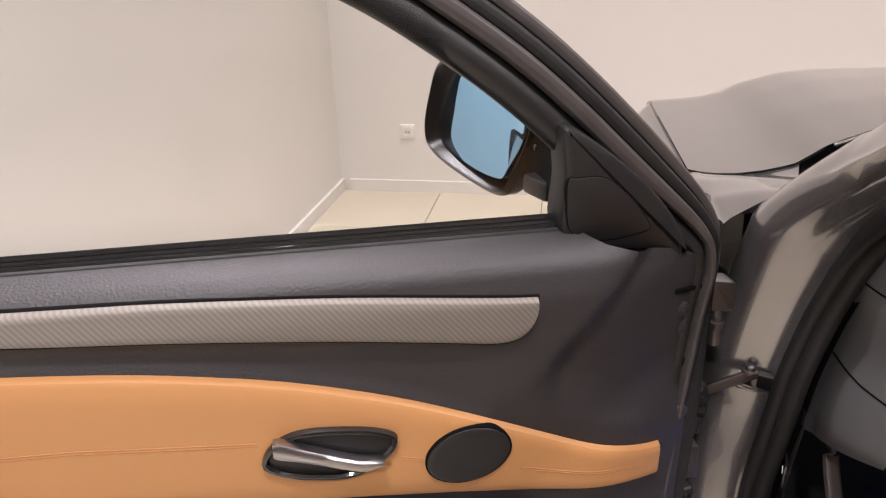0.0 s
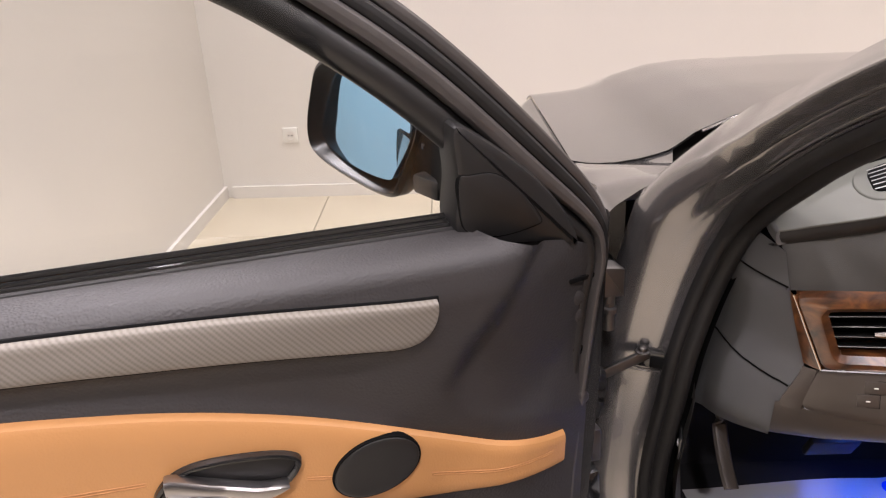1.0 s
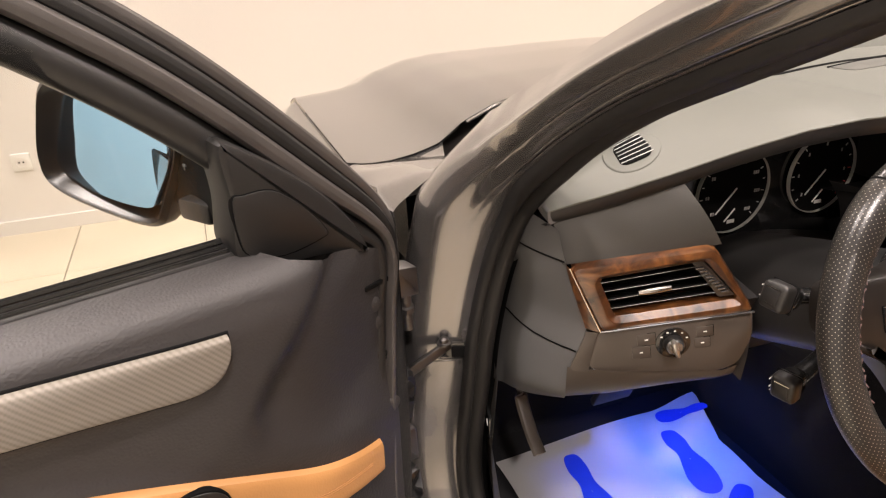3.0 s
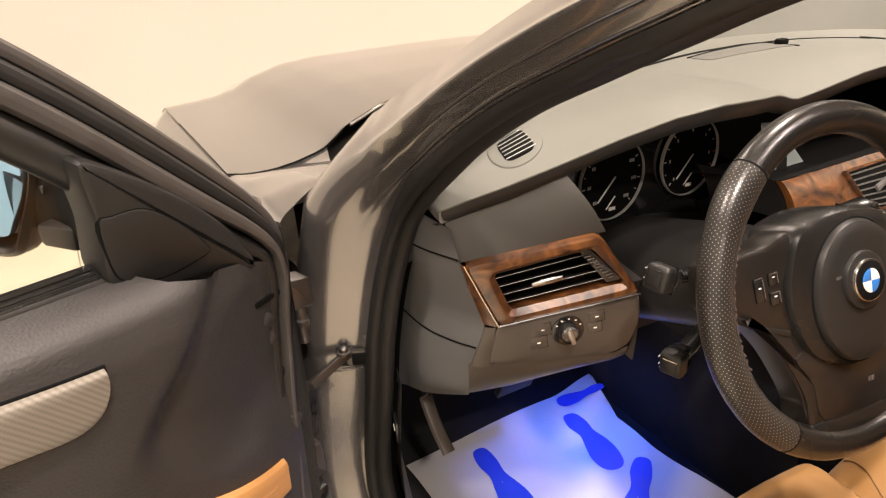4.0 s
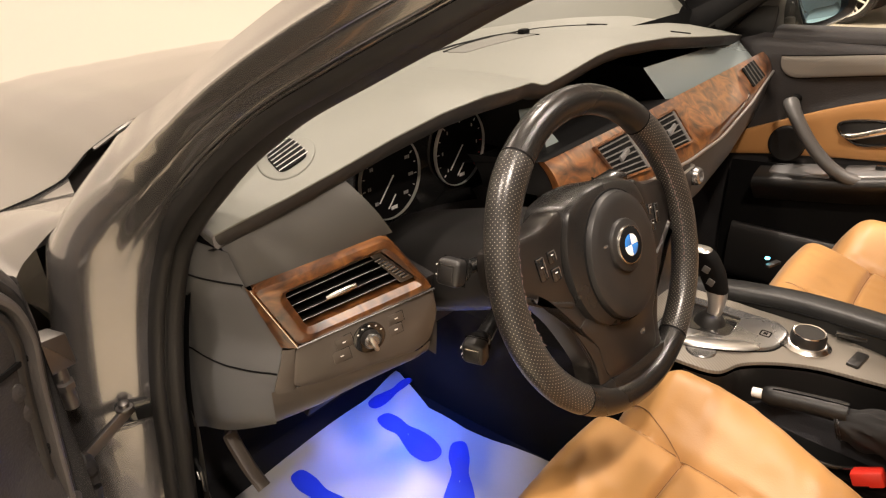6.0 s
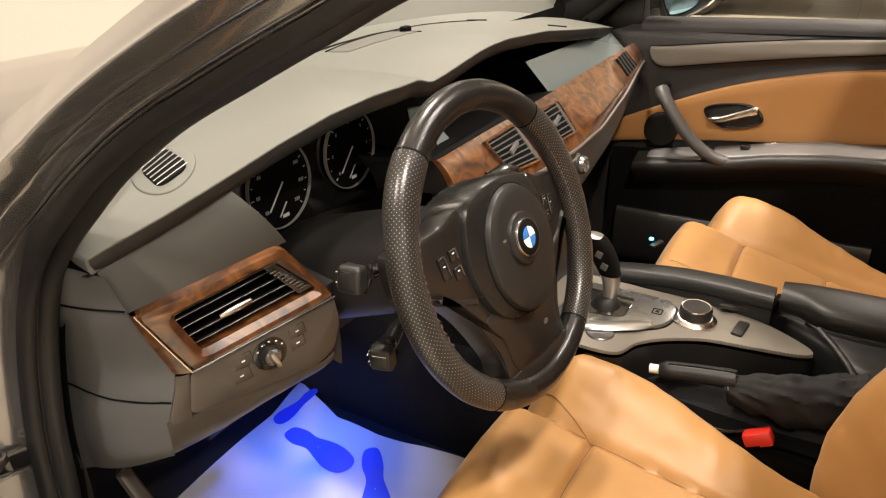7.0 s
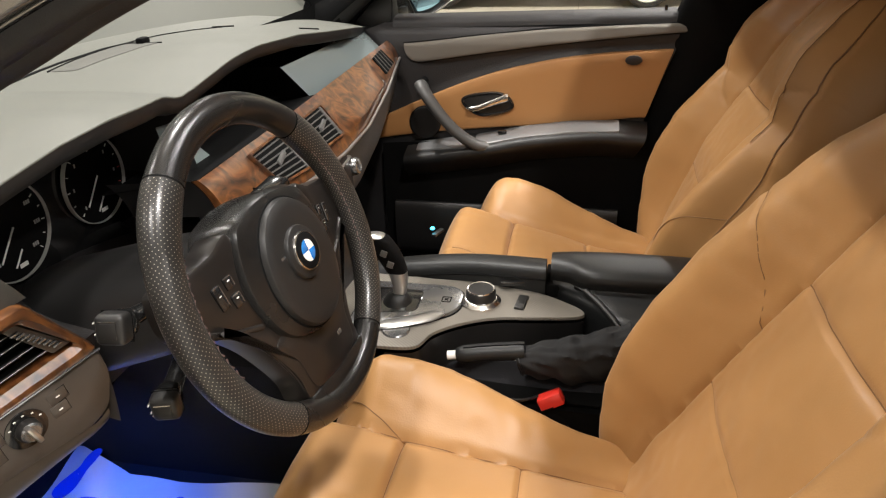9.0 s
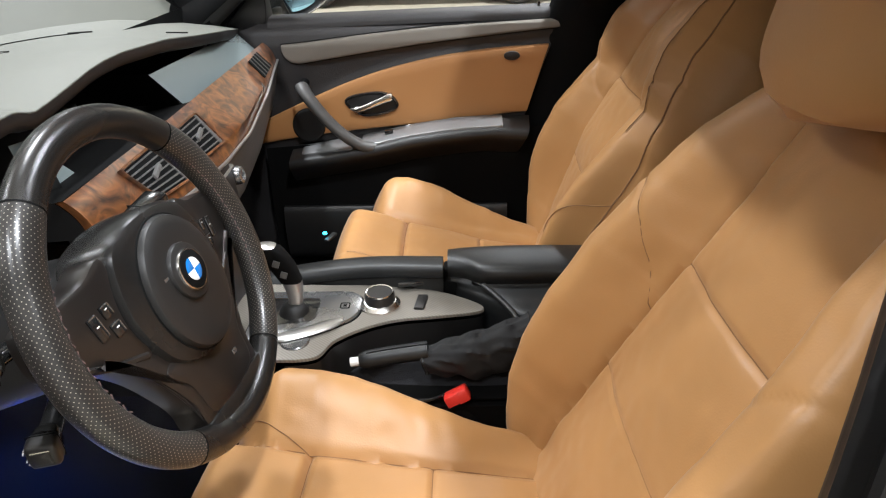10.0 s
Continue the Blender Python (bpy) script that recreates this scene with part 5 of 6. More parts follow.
def on_face(off=0.0):
    """put() for outlines in (x, z) on the leaning face; depth goes to the seats."""
    return lambda a, b, d: (a, face_y(b) - 0.838 * (d + off), b + 0.545 * (d + off))


def band_low(x):
    return table(x, (-0.29, 0.945), (-0.20, 0.925), (-0.108, 0.908), (0.0, 0.900), (0.13, 0.895), (0.284, 0.898), (0.50, 0.922), (0.62, 0.942), (0.71, 0.955))


def band(a, b):
    x = -0.265 + 0.965 * a
    top = table(x, (-0.265, 0.987), (0.0, 0.988), (0.16, 0.990), (0.70, 0.996))
    low = band_low(x)
    z = low + (top - low) * b
    return on_face()(x, z, swell(x, b))


part("walnut_band", sheet(band, 60, 14), WOOD, dash, "glossy burr walnut dashboard band")
part("walnut_end", sheet(lambda a, b: Vector(band(0, b)) + Vector((0.001 * a, 0.012 * a, -0.002 * a)), 4, 10), WOOD, dash)
part("band_side", sheet(lambda a, b: Vector(band(0, b)) + Vector((0.004 * a, 0.012 + 0.13 * a, -0.002 - 0.012 * a)), 8, 10), TRIM_FINE, dash)
# near-black sheet for the shade above the band
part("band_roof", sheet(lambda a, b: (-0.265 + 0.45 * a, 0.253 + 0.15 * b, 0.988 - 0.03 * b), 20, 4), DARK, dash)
for loop_, nn in ((((-0.142, 0.974), (-0.033, 0.975), (-0.019, 0.917), (-0.120, 0.926)), 7), (((0.058, 0.971), (0.141, 0.972), (0.153, 0.919), (0.052, 0.923)), 6)):
    v = part("middle_vent", plate(corners(loop_, 0.004), on_face(0.0062), 0, 0.001, 0.0005), DARK, dash, "black middle air vent")
    cx, cz = sum(q[0] for q in loop_) / 4, sum(q[1] for q in loop_) / 4
    wide = [(cx + (a - cx) * 1.10, cz + (b - cz) * 1.14) for a, b in loop_]
    part("vent_frame", ringed(corners(wide, 0.005), corners(loop_, 0.004), on_face(0.003), 0, 0.008, 0.003), WOOD, v)
    tl, tr, br, bl = (Vector(q) for q in loop_)
    for k in range(nn):
        f = (k + 0.5) / nn
        p0, p1 = tl.lerp(bl, f), tr.lerp(br, f)
        secs = []
        for q in (p0, p0.lerp(p1, 0.5), p1):
            secs.append([Vector(on_face()(q.x, q.y + dx, dd)) for dx, dd in ((-0.0010, 0.0074), (-0.0008, 0.0092), (0.0008, 0.0092), (0.0010, 0.0074))])
        part("slat", loft(secs, True, True), GREY_GRIP, v)
    mid = Vector((cx, cz))
    part("vent_tab", plate(corners([(cx - 0.018, cz - 0.006), (cx + 0.016, cz + 0.002), (cx + 0.016, cz + 0.009), (cx - 0.018, cz + 0.002)], 0.002), on_face(0.009), 0, 0.004, 0.0015), GREY_GRIP, v)
    side_ = [tr.lerp(tl, 0.10), tr, br, br.lerp(bl, 0.10)]
    part("thumbwheel", plate(corners([tuple(q) for q in side_], 0.002), on_face(0.006), 0, 0.003, 0.001), GREY_GRIP, v)
pv = part("passenger_outlet", plate(corners([(0.518, 0.984), (0.602, 0.989), (0.628, 0.952), (0.535, 0.943)], 0.005), on_face(0.0058), 0, 0.002, 0.0006), DARK, dash, "black air vent at the dashboard's end")
for k in range(4):
    f = (k + 0.6) / 4.4
    p0, p1 = Vector((0.518, 0.984)).lerp(Vector((0.602, 0.989)), f), Vector((0.535, 0.943)).lerp(Vector((0.628, 0.952)), f)
    part("slat", tube([on_face(0.008)(p0.x, p0.y, 0), on_face(0.008)(p1.x, p1.y, 0)], 0.0016, 6), GREY_GRIP, pv)
part("band_edge", tube([on_face(0.003)(x, band_low(x) - 0.002, 0) for x in (-0.10 + 0.80 * k / 30 for k in range(31))], 0.0032, 8), SATIN, dash, "silver strip under the walnut")


def lower_right(a, b):
    x = -0.14 + 0.86 * a
    top = band_low(x) - 0.004
    y0 = face_y(top)
    return (x, y0 + 0.06 * b + 0.16 * bump01(b, 0.5, 1.0), top - 0.24 * b)


part("glove_panel", sheet(lower_right, 30, 14), GREY_GRIP, dash, "grey glove box panel")
stack = part("center_panel", smooth_loft([[(-0.15, y + 0.14, z), (-0.15, y, z), (0.0, y - 0.008, z), (0.15, y, z), (0.15, y + 0.14, z)] for y, z in ((0.200, 0.895), (0.192, 0.85), (0.19, 0.78), (0.19, 0.70), (0.17, 0.67))], 4, 4), TRIM_FINE, dash)
part("stack_strip", tube([(-0.14, 0.193, 0.884), (0.0, 0.184, 0.882), (0.14, 0.190, 0.882)], 0.006, 8, flat=0.6), SATIN, stack)
for k in range(2):
    part("climate_knob", lathe([(0.017, 0), (0.017, 0.010), (0.015, 0.016), (0.011, 0.018), (0.010, 0.014), (0.001, 0.013)], pose(-0.11 + 0.25 * k, 0.188, 0.862, 80, 0, 0), 24), SILVER, stack)
part("steering_column_cover", smooth_loft([[(-0.385 + sx * w, y, z + sz * h) for sx, sz in ((-1, -0.6), (-1, 0.5), (-0.5, 1), (0.5, 1), (1, 0.5), (1, -0.6), (0.4, -1), (-0.4, -1))]
                                     for y, z, w, h in ((0.14, 0.915, 0.055, 0.055), (0.20, 0.90, 0.07, 0.06), (0.28, 0.875, 0.075, 0.065), (0.42, 0.83, 0.08, 0.07))], 3, 3, True, True), TRIM_FINE, dash, "dark steering column cover")
# near-black sheet standing for the shade round the column
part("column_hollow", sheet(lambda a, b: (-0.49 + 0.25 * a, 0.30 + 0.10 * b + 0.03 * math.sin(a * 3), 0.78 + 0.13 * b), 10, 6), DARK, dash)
def stalk(name, base, tip, size, mat, label):
    """A column stalk: a round arm and a boxy head with a pale face, keys and marks."""
    b0, t0 = Vector(base), Vector(tip)
    e = (t0 - b0).normalized()
    q = Matrix.Translation(t0) @ e.to_track_quat("X", "Z").to_matrix().to_4x4()
    long, deep, tall = size
    st = part(name, tube([b0, b0.lerp(t0, 0.5), t0 - e * long * 0.4], [0.012, 0.010, 0.012], 14, flat=0.75), GLOSS_BLACK, dash, label)
    neck = [[q @ Vector((x, deep * 0.5 * k * math.copysign(abs(math.cos(t)) ** 0.6, math.cos(t)), tall * 0.5 * k * math.copysign(abs(math.sin(t)) ** 0.6, math.sin(t)))) for t in (2 * math.pi * n / 20 for n in range(20))]
            for x, k in ((-long * 0.95, 0.50), (-long * 0.75, 0.74), (-long * 0.45, 0.90), (-long * 0.10, 0.97), (0.0, 0.97))]
    part("stalk_neck", loft(neck, True, True), GLOSS_BLACK, st, "glossy black collar")
    hd = part("stalk_head", box((long, deep, tall), q @ pose(long * 0.35, 0, 0), 0.0055, 3), mat, st, "boxy stalk head")
    part("head_joint", box((0.0012, deep + 0.0008, tall + 0.0008), q @ pose(long * 0.12, 0, 0), 0.0004), DARK, hd)
    face = q @ pose(long * 0.35, -deep / 2, 0)
    for zz in (-0.29, 0.29):
        part("stalk_edge", box((long * 0.5, 0.0014, 0.0010), face @ pose(0.002, 0, zz * tall), 0), CHROME, hd, smooth=0)
    end = q @ pose(long * 0.85, 0, 0)
    part("end_key", box((0.0024, deep * 0.55, tall * 0.52), end, 0.001), TRIM_FINE, hd)
    part("end_edge", box((0.0014, deep * 0.6, 0.0010), end @ pose(0, 0, tall * 0.30), 0), CHROME, hd, smooth=0)
    for dx, dz in ((-0.004, 0.004), (0.003, -0.005), (0.004, 0.006)):
        part("stalk_mark", box((0.0035, 0.0008, 0.0012), face @ pose(dx + long * 0.10, -0.0014, dz), 0), WHITE, hd, smooth=0)
    return hd


stalk("light_stalk", (-0.44, 0.185, 0.935), (-0.562, 0.171, 0.966), (0.022, 0.028, 0.029), TRIM_FINE, "black column stalk with a boxy grey head")
stalk("cruise_stalk", (-0.43, 0.20, 0.86), (-0.522, 0.174, 0.848), (0.021, 0.028, 0.030), TRIM_FINE, "black column stalk with a boxy dark head")
stalk("wiper_stalk", (-0.36, 0.185, 0.945), (-0.265, 0.166, 0.962), (0.052, 0.032, 0.030), GLOSS_BLACK, "glossy black wiper stalk with white marks")
def over_pad(points, lift=0.001, n=6):
    """A line laid on the pad."""
    return [(q.x, q.y, pad_height(q.x, q.y) + lift) for q in curve([(*v, 0) for v in points], n)]


quad = [(-0.117, 0.556), (0.0, 0.571), (0.102, 0.573), (0.093, 0.502), (-0.112, 0.514)]
part("speaker_grille", plate(resample(corners(quad, 0.008), 60), on_pad(0.0), -0.01, 0.0014, 0.0008), GRILLE, dash, "fine grey speaker grille in the pad")
part("grille_joint", tube(over_pad([(-0.118, 0.558), (0.0, 0.573), (0.103, 0.575), (0.098, 0.535), (0.093, 0.497)]), 0.0014, 6), DARK, dash)
part("defrost_slot", tube(over_pad([(-0.30, 0.545), (-0.15, 0.576), (-0.017, 0.583), (0.09, 0.582), (0.164, 0.577)]), 0.0034, 8, flat=0.4), DARK, dash, "long defroster slot along the windscreen")
part("pad_joint", tube(over_pad([(0.164, 0.577), (0.274, 0.547), (0.335, 0.508)]), 0.0010, 6), DARK, dash)
for p0, p1 in (((0.333, 0.529), (0.359, 0.494)), ((0.350, 0.345), (0.372, 0.312))):
    part("pad_slot", tube([(q.x, q.y, pad_height(q.x, q.y) + 0.001) for q in (Vector(p0).lerp(Vector(p1), k / 4) for k in range(5))], 0.004, 8, flat=0.4), DARK, dash)
part("screen_edge", tube([(x, 0.795 - 0.30 * (x / 0.76) ** 2, 1.096 - 0.045 * (x / 0.76) ** 2 + screen_dip(x)) for x in (-0.68 + 1.36 * k / 40 for k in range(41))], 0.011, 8), RUBBER, dash, "black strip along the windscreen")
part("sun_sensor", box((0.024, 0.016, 0.012), pose(0.101, 0.538, pad_height(0.101, 0.538) + 0.005), 0.004), DARK, dash, "small black light sensor")

# ---- steering wheel ----
CW = Vector((-0.386, 0.089, 0.946))
WM = Matrix.Translation(CW) @ pose(0, 0, 0, 90 - 20, 0, -5) @ pose(0, 0, 0, 0, 0, -2)     # local x right, y up, z to the driver
wheel = thing("steering_wheel", CW[:], "black leather three-spoke steering wheel with perforated grips", "steering wheel")
RM, RT = 0.1745, 0.0178


def rim(a0, a1, thick=1.0, n=60):
    secs = []
    for k in range(n + 1):
        t = radians(a0 + (a1 - a0) * k / n)
        c = Vector((RM * math.cos(t), RM * math.sin(t), 0))
        e = Vector((math.cos(t), math.sin(t), 0))
        fat = thick * (1 + 0.10 * math.exp(-((math.degrees(t) % 360 - 140) / 14) ** 2) + 0.10 * math.exp(-((math.degrees(t) % 360 - 40) / 14) ** 2))
        secs.append([WM @ (c + RT * fat * (math.cos(s) * e + 0.95 * math.sin(s) * Vector((0, 0, 1)))) for s in (2 * math.pi * j / 20 for j in range(20))])
    return loft(secs, True, True, uv=(RM * radians(abs(a1 - a0)) / n, 2 * math.pi * RT / 20))


part("upper_rim", rim(49, 131), LEATHER, wheel, "smooth black leather rim")
part("perforated_grip", rim(131, 235.5, 1.012), PERFORATED, wheel, "perforated black leather grip")
part("lower_rim", rim(235.5, 304.5), LEATHER, wheel)
part("perforated_grip", rim(304.5, 409, 1.012), PERFORATED, wheel)
for t in (49, 131, 235.5, 304.5):
    part("rim_seam", rim(t - 0.35, t + 0.35, 1.02, 2), DARK, wheel)


def wput(a, b, d):
    return WM @ Vector((a, b, d))


hub = rounded([(-0.070, 0.062), (-0.04, 0.076), (0.0, 0.080), (0.04, 0.076), (0.070, 0.062), (0.088, 0.015), (0.084, -0.03), (0.058, -0.072), (0.0, -0.092), (-0.058, -0.072), (-0.084, -0.03), (-0.088, 0.015)], 5)
part("hub_body", plate(hub, wput, -0.05, 0.016, 0.014), LEATHER, wheel, "dark airbag cover")
part("airbag_joint", plate(ellipse(0.004, -0.008, 0.0675, 0.0775, 56), wput, 0.0, 0.0168, 0.0005), DARK, wheel)
part("airbag_disc", plate(ellipse(0.004, -0.008, 0.0655, 0.0755, 56), wput, 0.0, 0.025, 0.008, pillow=0.006), TRIM_FINE, wheel)
part("badge_dish", plate(ellipse(0, 0.004, 0.030, 0.031, 40), wput, 0.02, 0.0315, 0.003), TRIM_FINE, wheel)
badge = part("badge", plate(ellipse(0, 0.004, 0.0225, 0.0225, 40), wput, 0.03, 0.0345, 0.001), CHROME, wheel, "round badge with blue and white quarters")
part("badge_field", plate(ellipse(0, 0.004, 0.0208, 0.0208, 40), wput, 0.03, 0.0351, 0.0003), DARK, badge)
for q in range(4):
    arc = [(0, 0.004)] + [(0.0125 * math.cos(radians(90 * q + 10 * k)), 0.004 + 0.0125 * math.sin(radians(90 * q + 10 * k))) for k in range(10)]
    part("badge_quarter", plate(arc, wput, 0.033, 0.0357, 0.0002), BADGE_BLUE if q % 2 else WHITE, badge)
part("airbag_mark", box((0.008, 0.003, 0.0006), WM @ pose(-0.035, 0.012, 0.0262), 0), SILVER, wheel, smooth=0)
for sx in (-1, 1):
    def dished(a, b, d):
        return WM @ Vector((a, b, d - 0.16 * max(0, abs(a) - 0.07)))
    wing = [(sx * a, b) for a, b in ((0.070, 0.060), (0.105, 0.055), (0.150, 0.050), (0.163, 0.040), (0.165, 0.004), (0.150, -0.010), (0.115, -0.028), (0.078, -0.040))]
    part("side_spoke", plate(rounded(wing, 5), dished, -0.028, 0.007, 0.006), SPOKE, wheel, "glossy brown-black spoke with buttons")
    for bx, bz, w, h in ((0.116, 0.013, 0.0115, 0.026), (0.0995, 0.022, 0.0115, 0.0135), (0.0985, 0.002, 0.0125, 0.0145)):
        q = WM @ pose(sx * bx, bz, 0.0075 - 0.16 * (bx - 0.07), 0, sx * 9, -sx * 6)
        b = part("spoke_button", box((w, h, 0.0035), q, 0.0012), GLOSS_BLACK, wheel)
        part("button_edge", box((w * 0.8, 0.0009, 0.0008), q @ pose(0, h / 2 - 0.001, 0.0016), 0), SILVER, b, smooth=0)
        part("button_edge", box((0.0009, h * 0.8, 0.0008), q @ pose(-sx * (w / 2 - 0.001), 0, 0.0016), 0), SILVER, b, smooth=0)
        part("symbol", box((0.0032, 0.0012, 0.0008), q @ pose(0, 0.002, 0.0017), 0), WHITE, b, smooth=0)
    part("trim_bar", tube([dished(sx * 0.086, -0.038, 0.006), dished(sx * 0.12, -0.026, 0.006), dished(sx * 0.150, -0.009, 0.006)], 0.004, 8), SPOKE, wheel)
    leg = [(sx * a, b) for a, b in ((0.090, -0.036), (0.140, -0.012), (0.122, -0.028), (0.099, -0.056), (0.080, -0.090), (0.069, -0.116), (0.065, -0.146), (0.030, -0.150), (0.030, -0.100), (0.040, -0.050))]
    part("lower_spoke", plate(rounded(leg, 5), wput, -0.03, 0.0045, 0.006), SPOKE, wheel)
    part("leg_edge", tube(curve([wput(sx * a, b, 0.0) for a, b in ((0.134, -0.018), (0.098, -0.055), (0.074, -0.102), (0.065, -0.142))], 6), 0.0014, 8), SPOKE, wheel)
part("lower_spoke_plate", plate(rounded([(-0.074, -0.06), (0.074, -0.06), (0.060, -0.10), (0.050, -0.140), (0.0, -0.148), (-0.050, -0.140), (-0.060, -0.10)], 5), wput, -0.03, 0.0075, 0.007), SPOKE, wheel, "glossy dark lower spoke")
part("rim_saddle", plate(rounded([(-0.082, -0.145), (-0.04, -0.140), (0.0, -0.142), (0.04, -0.140), (0.082, -0.145), (0.07, -0.170), (0.0, -0.180), (-0.07, -0.170)], 5), wput, -0.016, 0.009, 0.008), LEATHER, wheel)
part("spoke_mark", box((0.009, 0.006, 0.0010), WM @ pose(0.026, -0.112, 0.0079, 0, 0, 0), 0.0004), SILVER, wheel)
for sx in (-1, 1):
    for k in range(22):
        t = radians(90 - sx * (50 + 62 * k / 21))
        c = Vector(((RM - 0.0165) * math.cos(t), (RM - 0.0165) * math.sin(t), 0.0085))
        part("rim_stitch", box((0.0012, 0.005, 0.0012), WM @ Matrix.Translation(c) @ pose(0, 0, 0, 0, 0, math.degrees(t) + (25 if k % 2 else -25)), 0), THREAD_RED, wheel, smooth=0)

# ---- seats ----
LEAN = radians(27)


def wrinkle(x, y, z):
    return 0.0022 * noise.noise((x * 16, y * 16, z * 16)) + 0.0012 * noise.noise((x * 45, y * 45, z * 45))


def cushion_seam(f):
    return table(f, (0, 0.115), (0.3, 0.104), (1, 0.098))


def cushion_half(f):
    return table(f, (0, 0.215), (0.12, 0.240), (0.22, 0.266), (0.4, 0.262), (0.55, 0.240), (0.7, 0.218), (1, 0.205))


def cushion_at(x0, f, s):
    """The cushion's skin: f from front to back, s across from -1 to 1."""
    y = 0.165 - 0.56 * f
    block = math.sqrt(max(0.0, 1 - (1 - min(1, f / 0.10)) ** 2))
    late, span = (0.05, 0.16) if x0 < 0 else (0.09, 0.17)
    bulb = math.sqrt(max(0.0, 1 - (1 - min(1, max(0, f - late) / span)) ** 2))
    half, seam = cushion_half(f), cushion_seam(f)
    crest = table(f, (0.0, 0.65), (0.2, 0.672), (0.30, 0.670), (0.45, 0.648), (0.6, 0.618), (0.75, 0.588), (0.9, 0.565), (1, 0.56))
    floor_ = table(f, (0, 0.614), (0.28, 0.604), (0.6, 0.578), (1, 0.548)) if x0 < 0 else table(f, (0, 0.640), (0.12, 0.637), (0.28, 0.616), (0.45, 0.594), (0.6, 0.569), (0.8, 0.546), (1, 0.527))
    q = abs(s)
    if s * x0 > 0:               # the bolster on the door side runs on to the back
        if x0 < 0:
            crest += 0.034 * bump01(f, 0.45, 0.8)
        else:
            crest -= 0.012 * bump01(f, 0.6, 0.95)
            crest += 0.015 * bump01(f, 0.1, 0.2) * (1 - bump01(f, 0.36, 0.62))
    a = q * half
    mid = floor_ + 0.010 * math.cos(min(1, a / seam) * 1.57) + 0.008 * math.sin(math.pi * min(1, f / 0.30)) * (f < 0.30)
    plain = 0.44 + (mid - 0.44) * (0.30 + 0.70 * block)
    mid = plain + (groove(f, 0.30, 0.007, 0.014) + groove(f, 0.61, 0.006, 0.006)) * block
    e = (a - seam) / (half - seam)
    side = plain + (crest - plain) * (bump01(e, -0.05, 0.62) ** 0.8) - 0.115 * bump01(e, 0.55, 1.0) ** 2
    side = 0.44 + (side - 0.44) * (0.15 + 0.85 * bulb) if f < 0.27 else side
    if s < 0 < x0:               # flat beside the console
        side = plain - 0.06 * bump01(e, 0.6, 1.0) ** 2
    k = bump01(a, seam - 0.007, seam + 0.007)
    z = mid * (1 - k) + side * k + groove(a, seam, 0.006, 0.008) * bump01(f, 0.05, 0.25)
    if e > 0:                    # creases across the bolster
        z += 0.0006 * math.sin(52 * f + 7 * e + 2 * math.sin(21 * f)) * bump01(e, 0.1, 0.4) * bump01(f, 0.35, 0.5) * (1 - bump01(e, 0.75, 1))
        if x0 > 0:
            for e0, rise, f0, f1, deep in ((0.10, 0.35, 0.34, 0.66, 0.0040), (0.18, 0.30, 0.52, 0.86, 0.0035), (0.34, -0.15, 0.60, 0.90, 0.0025)):
                z += groove(e, e0 + rise * (f - f0), 0.07, deep) * math.sin(math.pi * min(1, max(0, (f - f0) / (f1 - f0))))
    return Vector((x0 + half * s, y, z + wrinkle(x0 + half * s, y, z) * (0.7 + 0.4 * bump01(e, -0.2, 0.2))))


def seat_cushion(x0):
    secs = []
    for i in range(121):
        f = i / 120
        half = cushion_half(f)
        row = [cushion_at(x0, f, -1 + 2 * j / 96) for j in range(97)]
        secs.append([Vector((x0 - half, row[0].y, 0.42))] + row + [Vector((x0 + half, row[0].y, 0.42))])
    return loft(secs, True, True)


NRM = Vector((0, math.cos(LEAN), math.sin(LEAN)))


def back_base(h, tall=0.67):
    L = tall * h
    return Vector((0, -0.322 - L * math.sin(LEAN), 0.545 + L * math.cos(LEAN)))


def back_half(h):
    return table(h, (0, 0.235), (0.15, 0.255), (0.52, 0.262), (0.585, 0.256), (0.62, 0.254), (0.68, 0.247), (0.80, 0.226), (0.90, 0.190), (0.96, 0.16), (1, 0.12))


def back_seam(h):
    return table(h, (0, 0.60), (0.1, 0.60), (0.2, 0.56), (0.45, 0.50), (0.60, 0.46), (0.75, 0.46), (1, 0.56))


def notch(x0, q):
    """Height of the joint across a side bolster."""
    return table(q, (0.48, 0.44), (0.525, 0.47), (0.575, 0.532), (0.675, 0.598), (0.80, 0.645), (0.97, 0.685)) if x0 < 0 else 0.685 - 0.18 * bump01(q, 0.98, 0.50)


